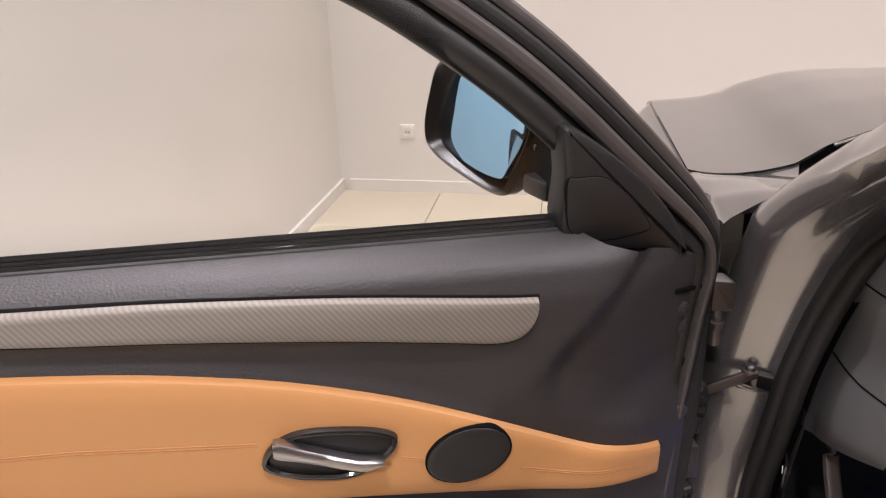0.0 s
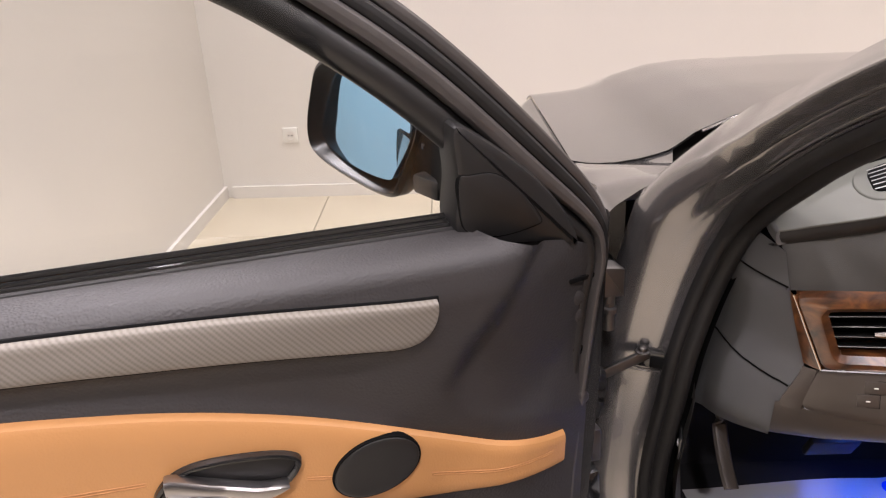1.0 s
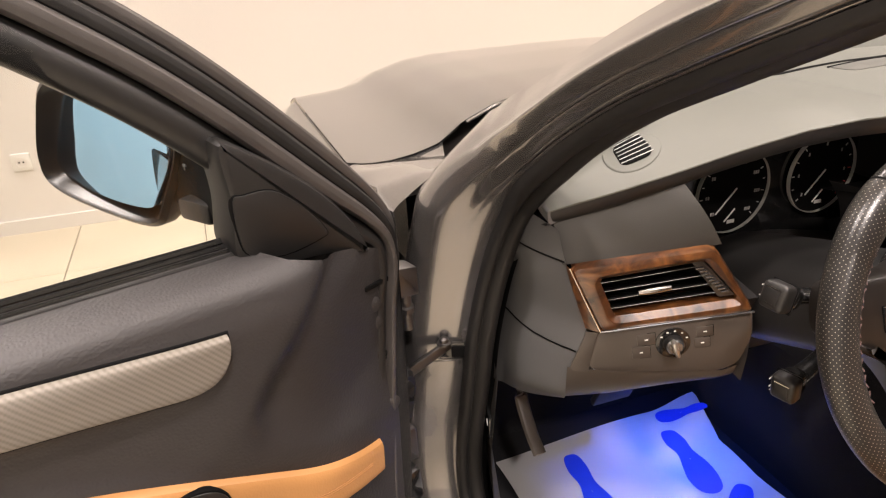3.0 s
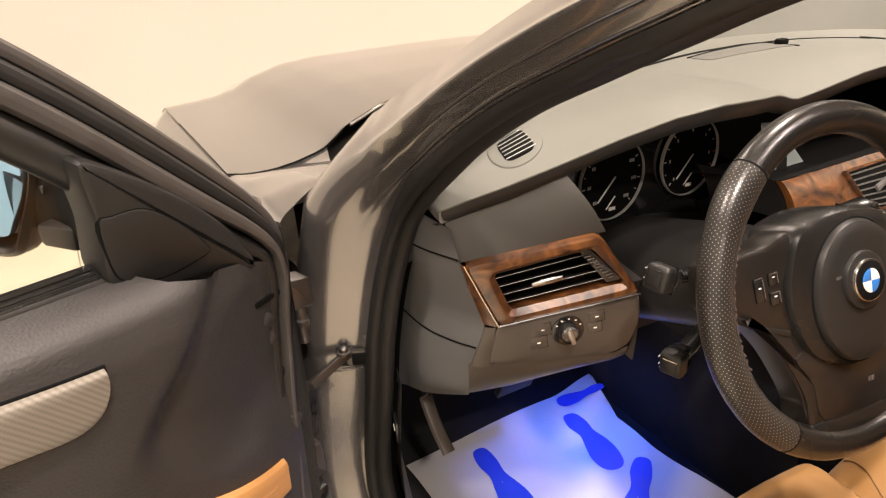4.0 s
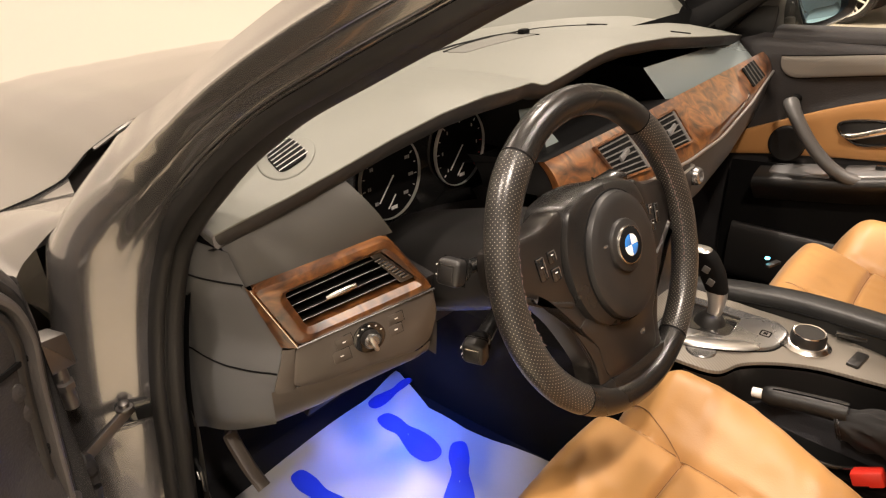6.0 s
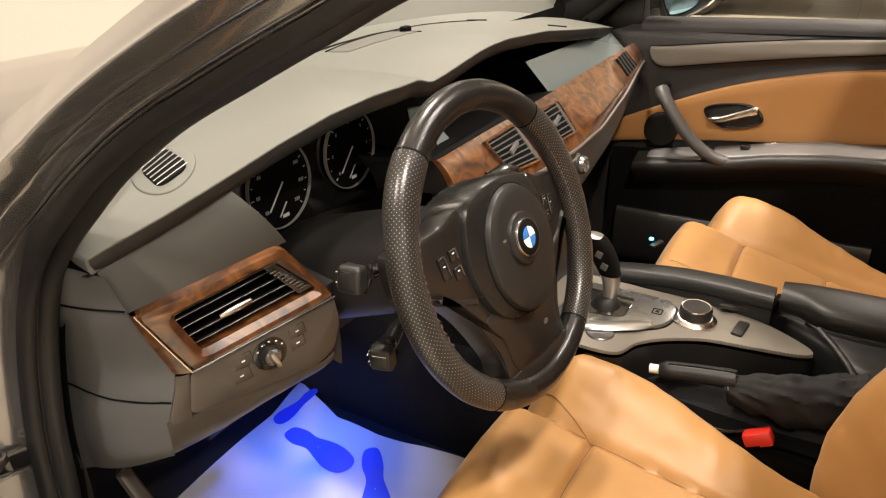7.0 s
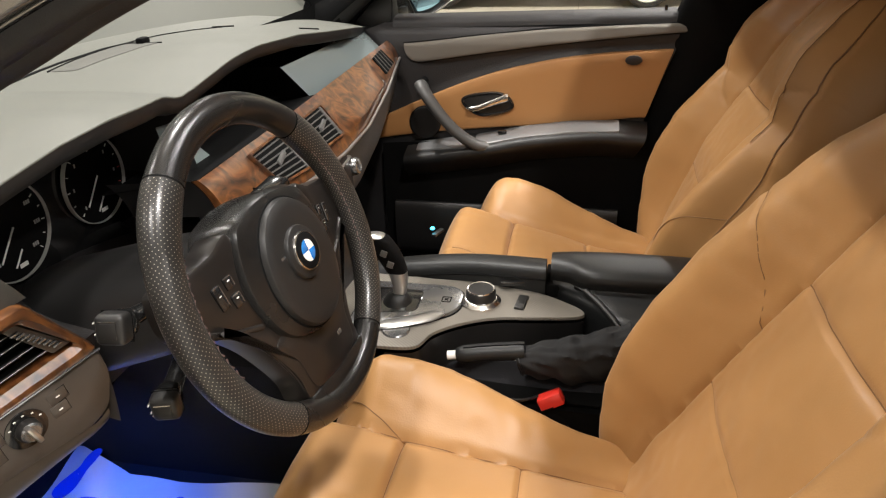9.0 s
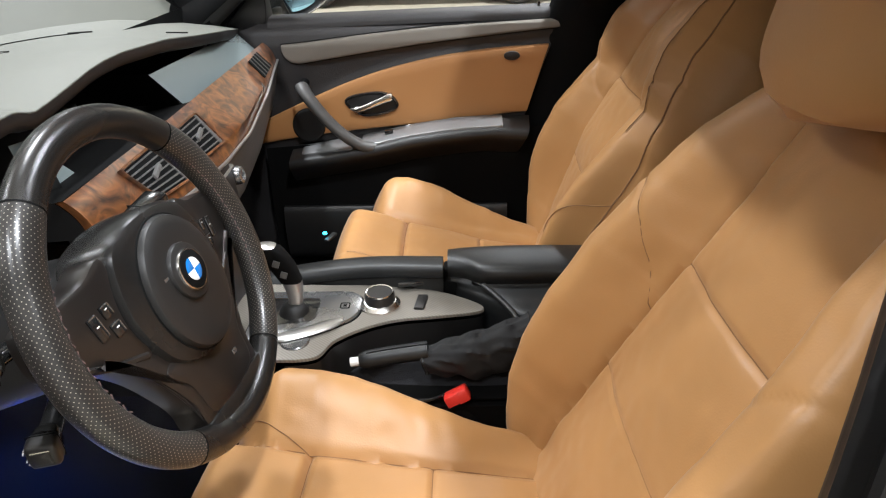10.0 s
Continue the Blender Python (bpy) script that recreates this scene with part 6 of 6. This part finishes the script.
def back_at(x0, h, s):
    """The backrest's skin: h up from the cushion, s across from -1 to 1."""
    half, seam = back_half(h), back_seam(h)
    if s * x0 > 0:               # fuller on the door side
        half += 0.024 * bump01(h, 0.03, 0.22) * (1 - bump01(h, 0.58, 0.85))
    if x0 < 0:
        bolh = table(h, (-0.075, 0.005), (-0.03, 0.028), (0.04, 0.055), (0.12, 0.078), (0.22, 0.090), (0.35, 0.094), (0.50, 0.086), (0.60, 0.075), (0.66, 0.069), (0.8, 0.052), (0.92, 0.026), (1, 0.0))
    else:
        bolh = table(h, (-0.075, -0.01), (0.0, 0.022), (0.08, 0.050), (0.17, 0.070), (0.28, 0.077), (0.40, 0.068), (0.52, 0.048), (0.59, 0.038), (0.64, 0.052), (0.72, 0.060), (0.84, 0.052), (0.93, 0.028), (1, 0.0))
    q = abs(s)
    fall = bump01(q, 0.84, 1.0) ** 1.5
    if x0 > 0 > s:               # a sewn edge above the notch
        k = bump01(h, 0.46, 0.56)
        fall = fall * (1 - k) + (0.75 * max(0, (q - 0.86) / 0.14) ** 0.9) * k
    d = bolh * (bump01(q, seam - 0.02, seam + 0.28) - 1.15 * fall)
    if x0 > 0:
        d += table(h, (-0.075, 0.0), (0.1, 0.006), (0.25, 0.022), (0.4, 0.036), (0.75, 0.036), (0.88, 0.020), (1, 0.008))
        if s < 0:
            d += table(h, (-0.075, 0.03), (0.1, 0.036), (0.25, 0.024), (0.4, 0.004), (1, 0.0)) * bump01(q, seam, 0.8)
    d += 0.012 * math.cos(min(1, q / seam) * 1.57) + groove(q, seam, 0.014, 0.009)
    if q < seam:
        d += (groove(h, 0.315, 0.005, 0.003) + groove(h, 0.585, 0.006, 0.005) + 0.006 * math.sin(math.pi * min(1, max(0, (h - 0.315) / 0.27))) ** 0.7) * bump01(seam - q, 0, 0.07)
    d += groove(h, notch(x0, q), 0.006, 0.004) * bump01(q, seam, seam + 0.08)
    d -= 0.07 * bump01(h, 0.90, 1.0) ** 2
    p = back_base(h, 0.67 if x0 < 0 else 0.73) + NRM * d + Vector((x0 + half * s, 0, 0))
    return p + NRM * wrinkle(p.x, p.y, p.z)


def seat_back(x0):
    secs = []
    for i in range(151):
        h = -0.075 + 1.075 * i / 150
        base, half = back_base(h, 0.67 if x0 < 0 else 0.73), back_half(h)
        thick = 0.13 - 0.04 * h
        row = [back_at(x0, h, -1 + 2 * j / 96) for j in range(97)]
        side = [base - NRM * thick * k + Vector((x0 + half * (1.02 - 0.07 * k * k), 0, 0)) for k in (0.25, 0.5, 0.75, 1.0)]
        other = [base - NRM * thick * k + Vector((x0 - half * (1.02 - 0.07 * k * k), 0, 0)) for k in (1.0, 0.75, 0.5, 0.25)]
        secs.append(row + side + other)
    return loft(secs, True, True)


def seat_seams(x0, cushion, back):
    """Sewn joints of the leather panels."""
    def sew(fn, pts, owner, r=0.0008):
        part("seam", tube([fn(x0, a, b) + Vector((0, 0.0007, 0.0007)) for a, b in pts], r, 6), SEAM, owner)

    for sx in (-1, 1):
        sew(cushion_at, [(f, sx * (cushion_seam(f) + 0.0004) / cushion_half(f)) for f in (0.10 + 0.90 * k / 60 for k in range(61))], cushion)
        if x0 < 0:
            sew(cushion_at, [(f, sx * (0.104 + 0.05 * ((0.30 - f) / 0.19) ** 1.15) / cushion_half(f)) for f in (0.30 - 0.19 * k / 20 for k in range(21))], cushion)
        sew(back_at, [(h, sx * back_seam(h)) for h in (0.04 + 0.90 * k / 70 for k in range(71))], back)
        if sx * x0 > 0:
            continue
        sew(back_at, [(notch(x0, q), sx * q) for q in (back_seam(0.5) + ((0.97 if x0 < 0 else 0.86) - back_seam(0.5)) * k / 30 for k in range(31))], back)
        if x0 > 0:
            sew(back_at, [(h, sx * 0.86) for h in (0.53 + 0.40 * k / 40 for k in range(41))], back)
            sew(back_at, [(h, sx * 0.968) for h in (0.06 + 0.88 * k / 70 for k in range(71))], back, 0.0016)
            sew(back_at, [(table(q, (0.60, 0.0), (0.72, 0.12), (0.82, 0.23), (0.90, 0.31), (0.968, 0.36)), sx * q) for q in (0.60 + 0.368 * k / 30 for k in range(31))], back)
    for f in (0.30, 0.61):
        sew(cushion_at, [(f, (-1 + 2 * k / 40) * cushion_seam(f) / cushion_half(f)) for k in range(41)], cushion)
    for h in (0.315, 0.585):
        sew(back_at, [(h, (-1 + 2 * k / 40) * (back_seam(h) - 0.004)) for k in range(41)], back)


def head_rest(x0, low):
    secs = []
    for k in range(15):
        f = k / 14
        r = math.sqrt(max(0.02, 1 - (2 * f - 1) ** 4))
        z = low + 0.215 * f
        y = -0.560 - 0.05 * f
        loop = []
        for j in range(28):
            t = 2 * math.pi * j / 28
            c, s = math.cos(t), math.sin(t)
            px, py = abs(c) ** 0.55 * math.copysign(1, c), abs(s) ** 0.7 * math.copysign(1, s)
            loop.append(Vector((x0 + 0.142 * r * px, y + 0.062 * (0.55 + 0.45 * r) * py + 0.02 * px * px * -1, z)))
        secs.append(loop)
    return loft(secs, True, True)


def seat(x0, label, low):
    s = thing("front_seat", (x0, -0.25, 0.34), label, "car seat", "front seats")
    cushion = part("cushion", seat_cushion(x0), TAN, s, "tan leather seat cushion with sewn seams", 50)
    back = part("backrest", seat_back(x0), TAN, s, "tan leather backrest with side bolsters", 50)
    seat_seams(x0, cushion, back)
    part("headrest", head_rest(x0, low), TAN, s)
    for dx in (-0.06, 0.06):
        part("headrest_post", tube([(x0 + dx, -0.625, low + 0.05), (x0 + dx, -0.625, 1.02)], 0.006, 10), CHROME, s)
    part("seat_base", box((0.42, 0.46, 0.12), pose(x0, -0.14, 0.38), 0.01), DARK, s)
    return s


seat(-0.385, "tan leather driver seat beside the open door, softly creased", 1.108)
passenger = seat(0.37, "tan leather passenger seat behind the center console", 1.165)
passenger.location.y -= 0.09
buckle = thing("seat_belt_buckle", (-0.15, -0.22, 0.56), "black belt buckle with a red release button", "belt buckle")
part("buckle_body", box((0.032, 0.052, 0.09), pose(-0.150, -0.215, 0.546, -28, 8, 0), 0.006), DARK, buckle)
part("release_button", box((0.026, 0.040, 0.022), pose(-0.155, -0.211, 0.597, -28, 12, 0), 0.004), RED, buckle, "red release button")
part("button_slot", box((0.004, 0.020, 0.003), pose(-0.1685, -0.207, 0.588, -28, 12, 0), 0.001), DARK, buckle)

# ---- center console ----
con = thing("center_console", (0, -0.1, 0.60), "black center console with twill trim, gear lever and armrest", "console")
leaf = rounded([(0.060, 0.16), (-0.155, 0.16), (-0.163, 0.08), (-0.158, 0.008), (-0.115, -0.016), (-0.081, -0.056), (-0.056, -0.11), (-0.046, -0.18), (-0.036, -0.240), (-0.022, -0.258), (0.002, -0.238), (0.038, -0.173), (0.058, -0.08), (0.062, 0.02)], 6)
part("trim_leaf", plate(leaf, along_z(0.668), 0.004, 0.010, 0.003, uv=True), WEAVE, con, "silver twill console trim")
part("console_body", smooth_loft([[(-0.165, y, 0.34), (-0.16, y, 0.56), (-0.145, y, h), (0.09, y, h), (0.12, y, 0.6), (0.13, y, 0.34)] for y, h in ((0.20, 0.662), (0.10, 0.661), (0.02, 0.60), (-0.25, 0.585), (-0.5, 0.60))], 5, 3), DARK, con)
part("console_side", loft([[Vector((v[0] + 0.004, v[1], 0.58)) for v in leaf[14:58]], [Vector((v[0], v[1], 0.666)) for v in leaf[14:58]]]), TRIM_FINE, con)
rail = [(0.060, 0.17, 0.678), (0.066, 0.08, 0.696), (0.064, -0.02, 0.710), (0.052, -0.10, 0.719), (0.036, -0.188, 0.725)]
part("side_rail", smooth_loft([[(x0 - 0.002, y, 0.665), (x0, y, z - 0.012), (x0 + 0.014, y, z), (x0 + 0.045, y, z - 0.002), (x0 + 0.060, y, z - 0.03), (x0 + 0.062, y, 0.60)] for x0, y, z in rail], 6, 5), CONSOLE, con, "black padded console rail")
part("rail_joint", tube(curve([(x0 - 0.003, y, z - 0.020) for x0, y, z in rail], 6), 0.0016, 6), DARK, con)
part("rail_end", box((0.080, 0.040, 0.096), pose(0.082, -0.208, 0.644), 0.003), DARK, con)
part("coin_tray", box((0.010, 0.055, 0.008), pose(0.043, -0.135, 0.690, 0, 0, 10), 0.002), GLOSS_BLACK, con)
lid = [(0.050, -0.196, 0.728), (0.038, -0.228, 0.731), (0.018, -0.256, 0.732), (0.012, -0.30, 0.733), (0.012, -0.38, 0.733), (0.012, -0.48, 0.731), (0.012, -0.62, 0.727)]
part("armrest_lid", smooth_loft([[(x0 + 0.004, y, z - 0.034), (x0, y, z - 0.014), (x0 + 0.014, y, z), (0.085, y, z + 0.003), (0.112, y, z - 0.012), (0.118, y, 0.66)] for x0, y, z in lid], 6, 5), CONSOLE, con, "black padded armrest lid")
part("armrest_box", smooth_loft([[(x0 + 0.006, y - 0.004, z - 0.030), (x0 - 0.004, y - 0.006, z - 0.036), (x0 - 0.036 * f, y - 0.030 * f - 0.006, z - 0.044), (x0 - 0.074 * f, y - 0.058 * f - 0.006, z - 0.060), (x0 - 0.080 * f, y - 0.058 * f - 0.006, 0.60)]
                                 for x0, y, z, f in ((*q, bump01(-q[1], 0.19, 0.25)) for q in lid)], 6, 5), CONSOLE, con, "black sloping side of the armrest box")
part("box_edge", tube(curve([(0.016, -0.258, 0.699), (-0.018, -0.286, 0.690), (-0.052, -0.311, 0.676), (-0.064, -0.316, 0.655), (-0.064, -0.316, 0.62)], 6), 0.0055, 10), TRIM_FINE, con, "rounded front edge of the armrest box")
part("box_front", smooth_loft([[(0.030, -0.238, z), (0.010, -0.262, z - 0.004), (-0.030, -0.296, z - 0.010), (-0.060, -0.318, z - 0.020)] for z in (0.700, 0.66, 0.60)], 4, 4), DARK, con)
part("handbrake_trough", smooth_loft([[(-0.165, y, 0.60), (-0.150, y, 0.585), (-0.10, y, 0.580), (-0.05, y, 0.60)] for y in (0.06, -0.1, -0.3)], 4, 4), GLOSS_BLACK, con)
part("trough_edge", tube(curve([(-0.163, 0.05, 0.600), (-0.166, -0.08, 0.598), (-0.166, -0.16, 0.598), (-0.150, -0.19, 0.596)], 8), 0.003, 8), GLOSS_BLACK, con)
plate_loop = corners([(-0.125, 0.13), (0.03, 0.13), (0.03, -0.03), (0.005, -0.052), (-0.055, -0.045), (-0.10, 0.02)], 0.024)
part("plate_joint", plate(inset(plate_loop, -0.003), along_z(0.676), 0, 0.0032, 0.001), DARK, con)
shift = part("shift_plate", plate(plate_loop, along_z(0.676), 0, 0.009, 0.005), SILVER, con, "silver gear lever surround")
part("shift_well", plate(corners([(-0.085, 0.12), (0.004, 0.12), (0.004, 0.022), (-0.068, 0.022)], 0.016), along_z(0.682), 0, 0.0040, 0.001), GLOSS_BLACK, shift)
part("lever_boot", lathe([(0.026, 0), (0.022, 0.008), (0.016, 0.016), (0.010, 0.018)], pose(-0.040, 0.062, 0.685), 20), RUBBER, shift)
LEVER = ((-0.038, 0.060, 0.690, 0.0105, 0.0105), (-0.034, 0.057, 0.714, 0.0115, 0.0125), (-0.032, 0.061, 0.742, 0.0145, 0.0165), (-0.035, 0.072, 0.772, 0.0172, 0.0195), (-0.040, 0.085, 0.800, 0.0172, 0.0190), (-0.043, 0.091, 0.812, 0.0145, 0.0150), (-0.044, 0.093, 0.8165, 0.007, 0.007))


def lever_ring(sec, a0, a1, n, grow):
    """Part of the lever's rounded-square outline at one height."""
    out = []
    for k in range(n):
        t = radians(a0 + (a1 - a0) * k / n)
        c, s_ = math.cos(t), math.sin(t)
        r = (abs(c) ** 3 + abs(s_) ** 3) ** (-1 / 3)
        out.append((sec[0] + sec[3] * grow * r * c, sec[1] + sec[4] * grow * r * s_, sec[2]))
    return out


part("lever_stem", smooth_loft([lever_ring(s_, 0, 360, 20, 1.0) for s_ in LEVER], 5, 1, True, True), SATIN, shift, "satin chrome gear lever", 60)
part("lever_head", smooth_loft([lever_ring(s_, 108, 335, 20, 1.05) for s_ in LEVER[2:6]], 5, 1), DARK, shift, "black face of the gear lever", 60)
for yy, zz in ((0.066, 0.764), (0.075, 0.786)):
    part("park_button", box((0.002, 0.011, 0.012), pose(-0.0545 - (zz - 0.764) * 0.16, yy, zz, 20, 0, 0), 0.0008), GREY_GRIP, shift)
part("front_bar", tube(curve([(-0.118, 0.085, 0.682), (-0.093, 0.025, 0.683), (-0.056, -0.030, 0.682)], 6), [0.004, 0.010] + [0.014] * 8 + [0.012, 0.008, 0.003], 12, flat=0.35), SATIN, shift)
part("park_mark", plate(resample(corners([(-0.031, -0.030), (-0.013, -0.030), (-0.013, -0.013), (-0.031, -0.013)], 0.003), 32), along_z(0.685), 0, 0.0008, 0.0003, hole=resample(corners([(-0.029, -0.028), (-0.015, -0.028), (-0.015, -0.015), (-0.029, -0.015)], 0.002), 32)), DARK, shift)
part("park_mark", box((0.008, 0.002, 0.0008), pose(-0.022, -0.0215, 0.6854, 0, 0, 40), 0), DARK, shift, smooth=0)
part("park_mark", box((0.008, 0.002, 0.0008), pose(-0.022, -0.0215, 0.6858, 0, 0, -40), 0), DARK, shift, smooth=0)
ctrl = part("control_knob", lathe([(0.036, 0), (0.035, 0.006), (0.030, 0.010), (0.027, 0.012)], pose(-0.010, -0.080, 0.676), 40), CHROME, con, "round chrome control knob")
part("knob_ring", lathe([(0.026, 0.010), (0.026, 0.024), (0.024, 0.028), (0.021, 0.029)], pose(-0.010, -0.080, 0.676), 40, False), TRIM_FINE, ctrl)
part("knob_trim", lathe([(0.0245, 0.0275), (0.0235, 0.0295), (0.0215, 0.0290)], pose(-0.010, -0.080, 0.676), 40, False), CHROME, ctrl)
part("knob_top", lathe([(0.0215, 0.022), (0.0215, 0.0285), (0.001, 0.028)], pose(-0.010, -0.080, 0.676), 36), TRIM_FINE, ctrl)
part("menu_button", box((0.045, 0.018, 0.008), pose(-0.005, -0.150, 0.679, 0, 0, -8), 0.003), TRIM_FINE, con)
part("key_disc", lathe([(0.023, 0), (0.023, 0.003), (0.021, 0.005), (0.001, 0.005)], pose(-0.118, 0.045, 0.676), 32), SILVER, con)
hb = thing("handbrake", (-0.11, -0.2, 0.60), "black leather handbrake lever with a gathered boot", "handbrake")
grip = curve([(-0.118, -0.055, 0.640), (-0.116, -0.085, 0.645), (-0.114, -0.12, 0.650), (-0.112, -0.165, 0.655)], 5)
part("grip", tube(grip, [0.011, 0.0135, 0.0148] + [0.0152] * 10 + [0.0158, 0.0158, 0.0150], 16), CONSOLE, hb)
part("button", tube([(-0.1186, -0.040, 0.638), (-0.118, -0.056, 0.640)], 0.0075, 12), WHITE, hb)
part("grip_seam", tube([(q.x - 0.004, q.y, q.z + 0.0152) for q in grip[2:]], 0.0011, 6), DARK, hb)
boot = []
for k in range(45):
    f = k / 44
    c = Vector((-0.112 + 0.050 * f * f, -0.155 - 0.185 * f, 0.640 + 0.004 * f + 0.012 * f * f))
    r = 0.0175 + 0.012 * bump01(f, 0.0, 0.5)
    ring_ = []
    for jj in range(40):
        t = 2 * math.pi * jj / 40
        fold = 1 + 0.22 * noise.noise((3 * math.cos(t), 3 * math.sin(t) + 7 * f, 5 * f)) + 0.07 * math.sin(24 * f + 2.5 * math.sin(t)) * bump01(f, 0.02, 0.15)
        low = 1.6 if math.sin(t) < 0 else 1.0
        ring_.append(c + Vector((1.1 * r * fold * math.cos(t), 0.35 * r * math.sin(t), r * fold * low * math.sin(t))))
    boot.append(ring_)
part("boot", loft(boot, True, True), material("black_fabric", (0.0065, 0.0065, 0.007), 0.8, 0, 0.2, 30, 0.5, 1200), hb, "gathered black cloth boot", 60)
part("boot_collar", tube([boot[1][q] for q in range(0, 40)] + [boot[1][0]], 0.0022, 6), CONSOLE, hb)

# ---- footwell ----
def paper_right(y):
    return table(y, (0.20, -0.175), (0.36, -0.184), (0.46, -0.198), (0.56, -0.20), (0.70, -0.145))


def paper_xy(x, y, lift=0.0):
    z = 0.333 + 0.006 * math.sin(11 * x + 7 * y) + 0.005 * math.sin(23 * y - 9 * x) + 0.03 * bump01(x, -0.26, -0.14) + lift
    return (x, y, z)


def paper_point(a, b):
    y = 0.70 - 0.50 * b + 0.012 * a
    return paper_xy(-0.632 + (paper_right(y) + 0.632) * a, y)


mat_ob = thing("paper_mat", (-0.4, 0.5, 0.33), "white paper floor mat printed with blue shoe soles", "floor mat")
part("paper", sheet(paper_point, 40, 40), PAPER, mat_ob)


def sole(cx, cy, turn, size):
    pts = [(0.0, 0.13), (0.035, 0.115), (0.046, 0.07), (0.035, 0.02), (0.022, -0.03), (0.030, -0.08), (0.022, -0.125), (0.0, -0.135), (-0.022, -0.125), (-0.030, -0.08), (-0.026, -0.03), (-0.036, 0.02), (-0.040, 0.07), (-0.030, 0.115)]
    c, s = math.cos(radians(turn)), math.sin(radians(turn))
    loop = [(cx + size * (u * c - v * s), cy + size * (u * s + v * c)) for u, v in rounded(pts, 4)]
    bm = bmesh.new()
    rings = [loop] + [[(cx + (p - cx) * k, cy + (q - cy) * k) for p, q in loop] for k in (0.66, 0.33, 0.02)]
    rows = [[bm.verts.new(paper_xy(p, q, 0.0016)) for p, q in r] for r in rings]
    for i in range(3):
        for j in range(len(loop)):
            k = (j + 1) % len(loop)
            bm.faces.new((rows[i][j], rows[i][k], rows[i + 1][k], rows[i + 1][j]))
    return bm


for cx, cy, turn, size in ((-0.275, 0.552, 172, 0.70), (-0.49, 0.565, 178, 0.70), (-0.30, 0.395, 130, 0.70), (-0.205, 0.672, 75, 0.42)):
    part("shoe_print", sole(cx, cy, turn, size), BLUE_INK, mat_ob)
area_lamp("footwell_light", (-0.30, 0.56, 0.70), (-0.30, 0.55, 0.3), 0.05, 0.75, (0.06, 0.17, 1.0), spread=80)
area_lamp("footwell_light", (0.36, 0.55, 0.70), (0.36, 0.5, 0.3), 0.06, 0.12, (0.06, 0.16, 1.0), spread=90)
led = thing("sill_led", (0.543, 0.125, 0.5), "small cyan light on a dark bracket in the passenger footwell", "light")
part("bracket", box((0.045, 0.014, 0.007), pose(0.548, 0.112, 0.536, 0, 0, -20), 0.002), STEEL, led)
part("lens", lathe([(0.006, 0), (0.005, 0.004), (0.001, 0.005)], pose(0.543, 0.125, 0.548), 10), LED, led)

# floor tiles near the wall
tile_floor = bpy.data.objects["floor"]
tb = box((0.595, 0.595, 0.012), pose(0, 0, 0), 0.002, 1)
tile_mesh = bpy.data.meshes.new("floor_tile")
tb.to_mesh(tile_mesh)
tb.free()
tile_mesh.materials.append(FLOOR)
for i in range(25):
    for j in range(12):
        x, y = WX + 0.3 + 0.6 * i, WY - 0.3 - 0.6 * j
        o = new("floor_tile", tile_mesh)
        o.location = (x, y, -0.006)
        o.parent = tile_floor
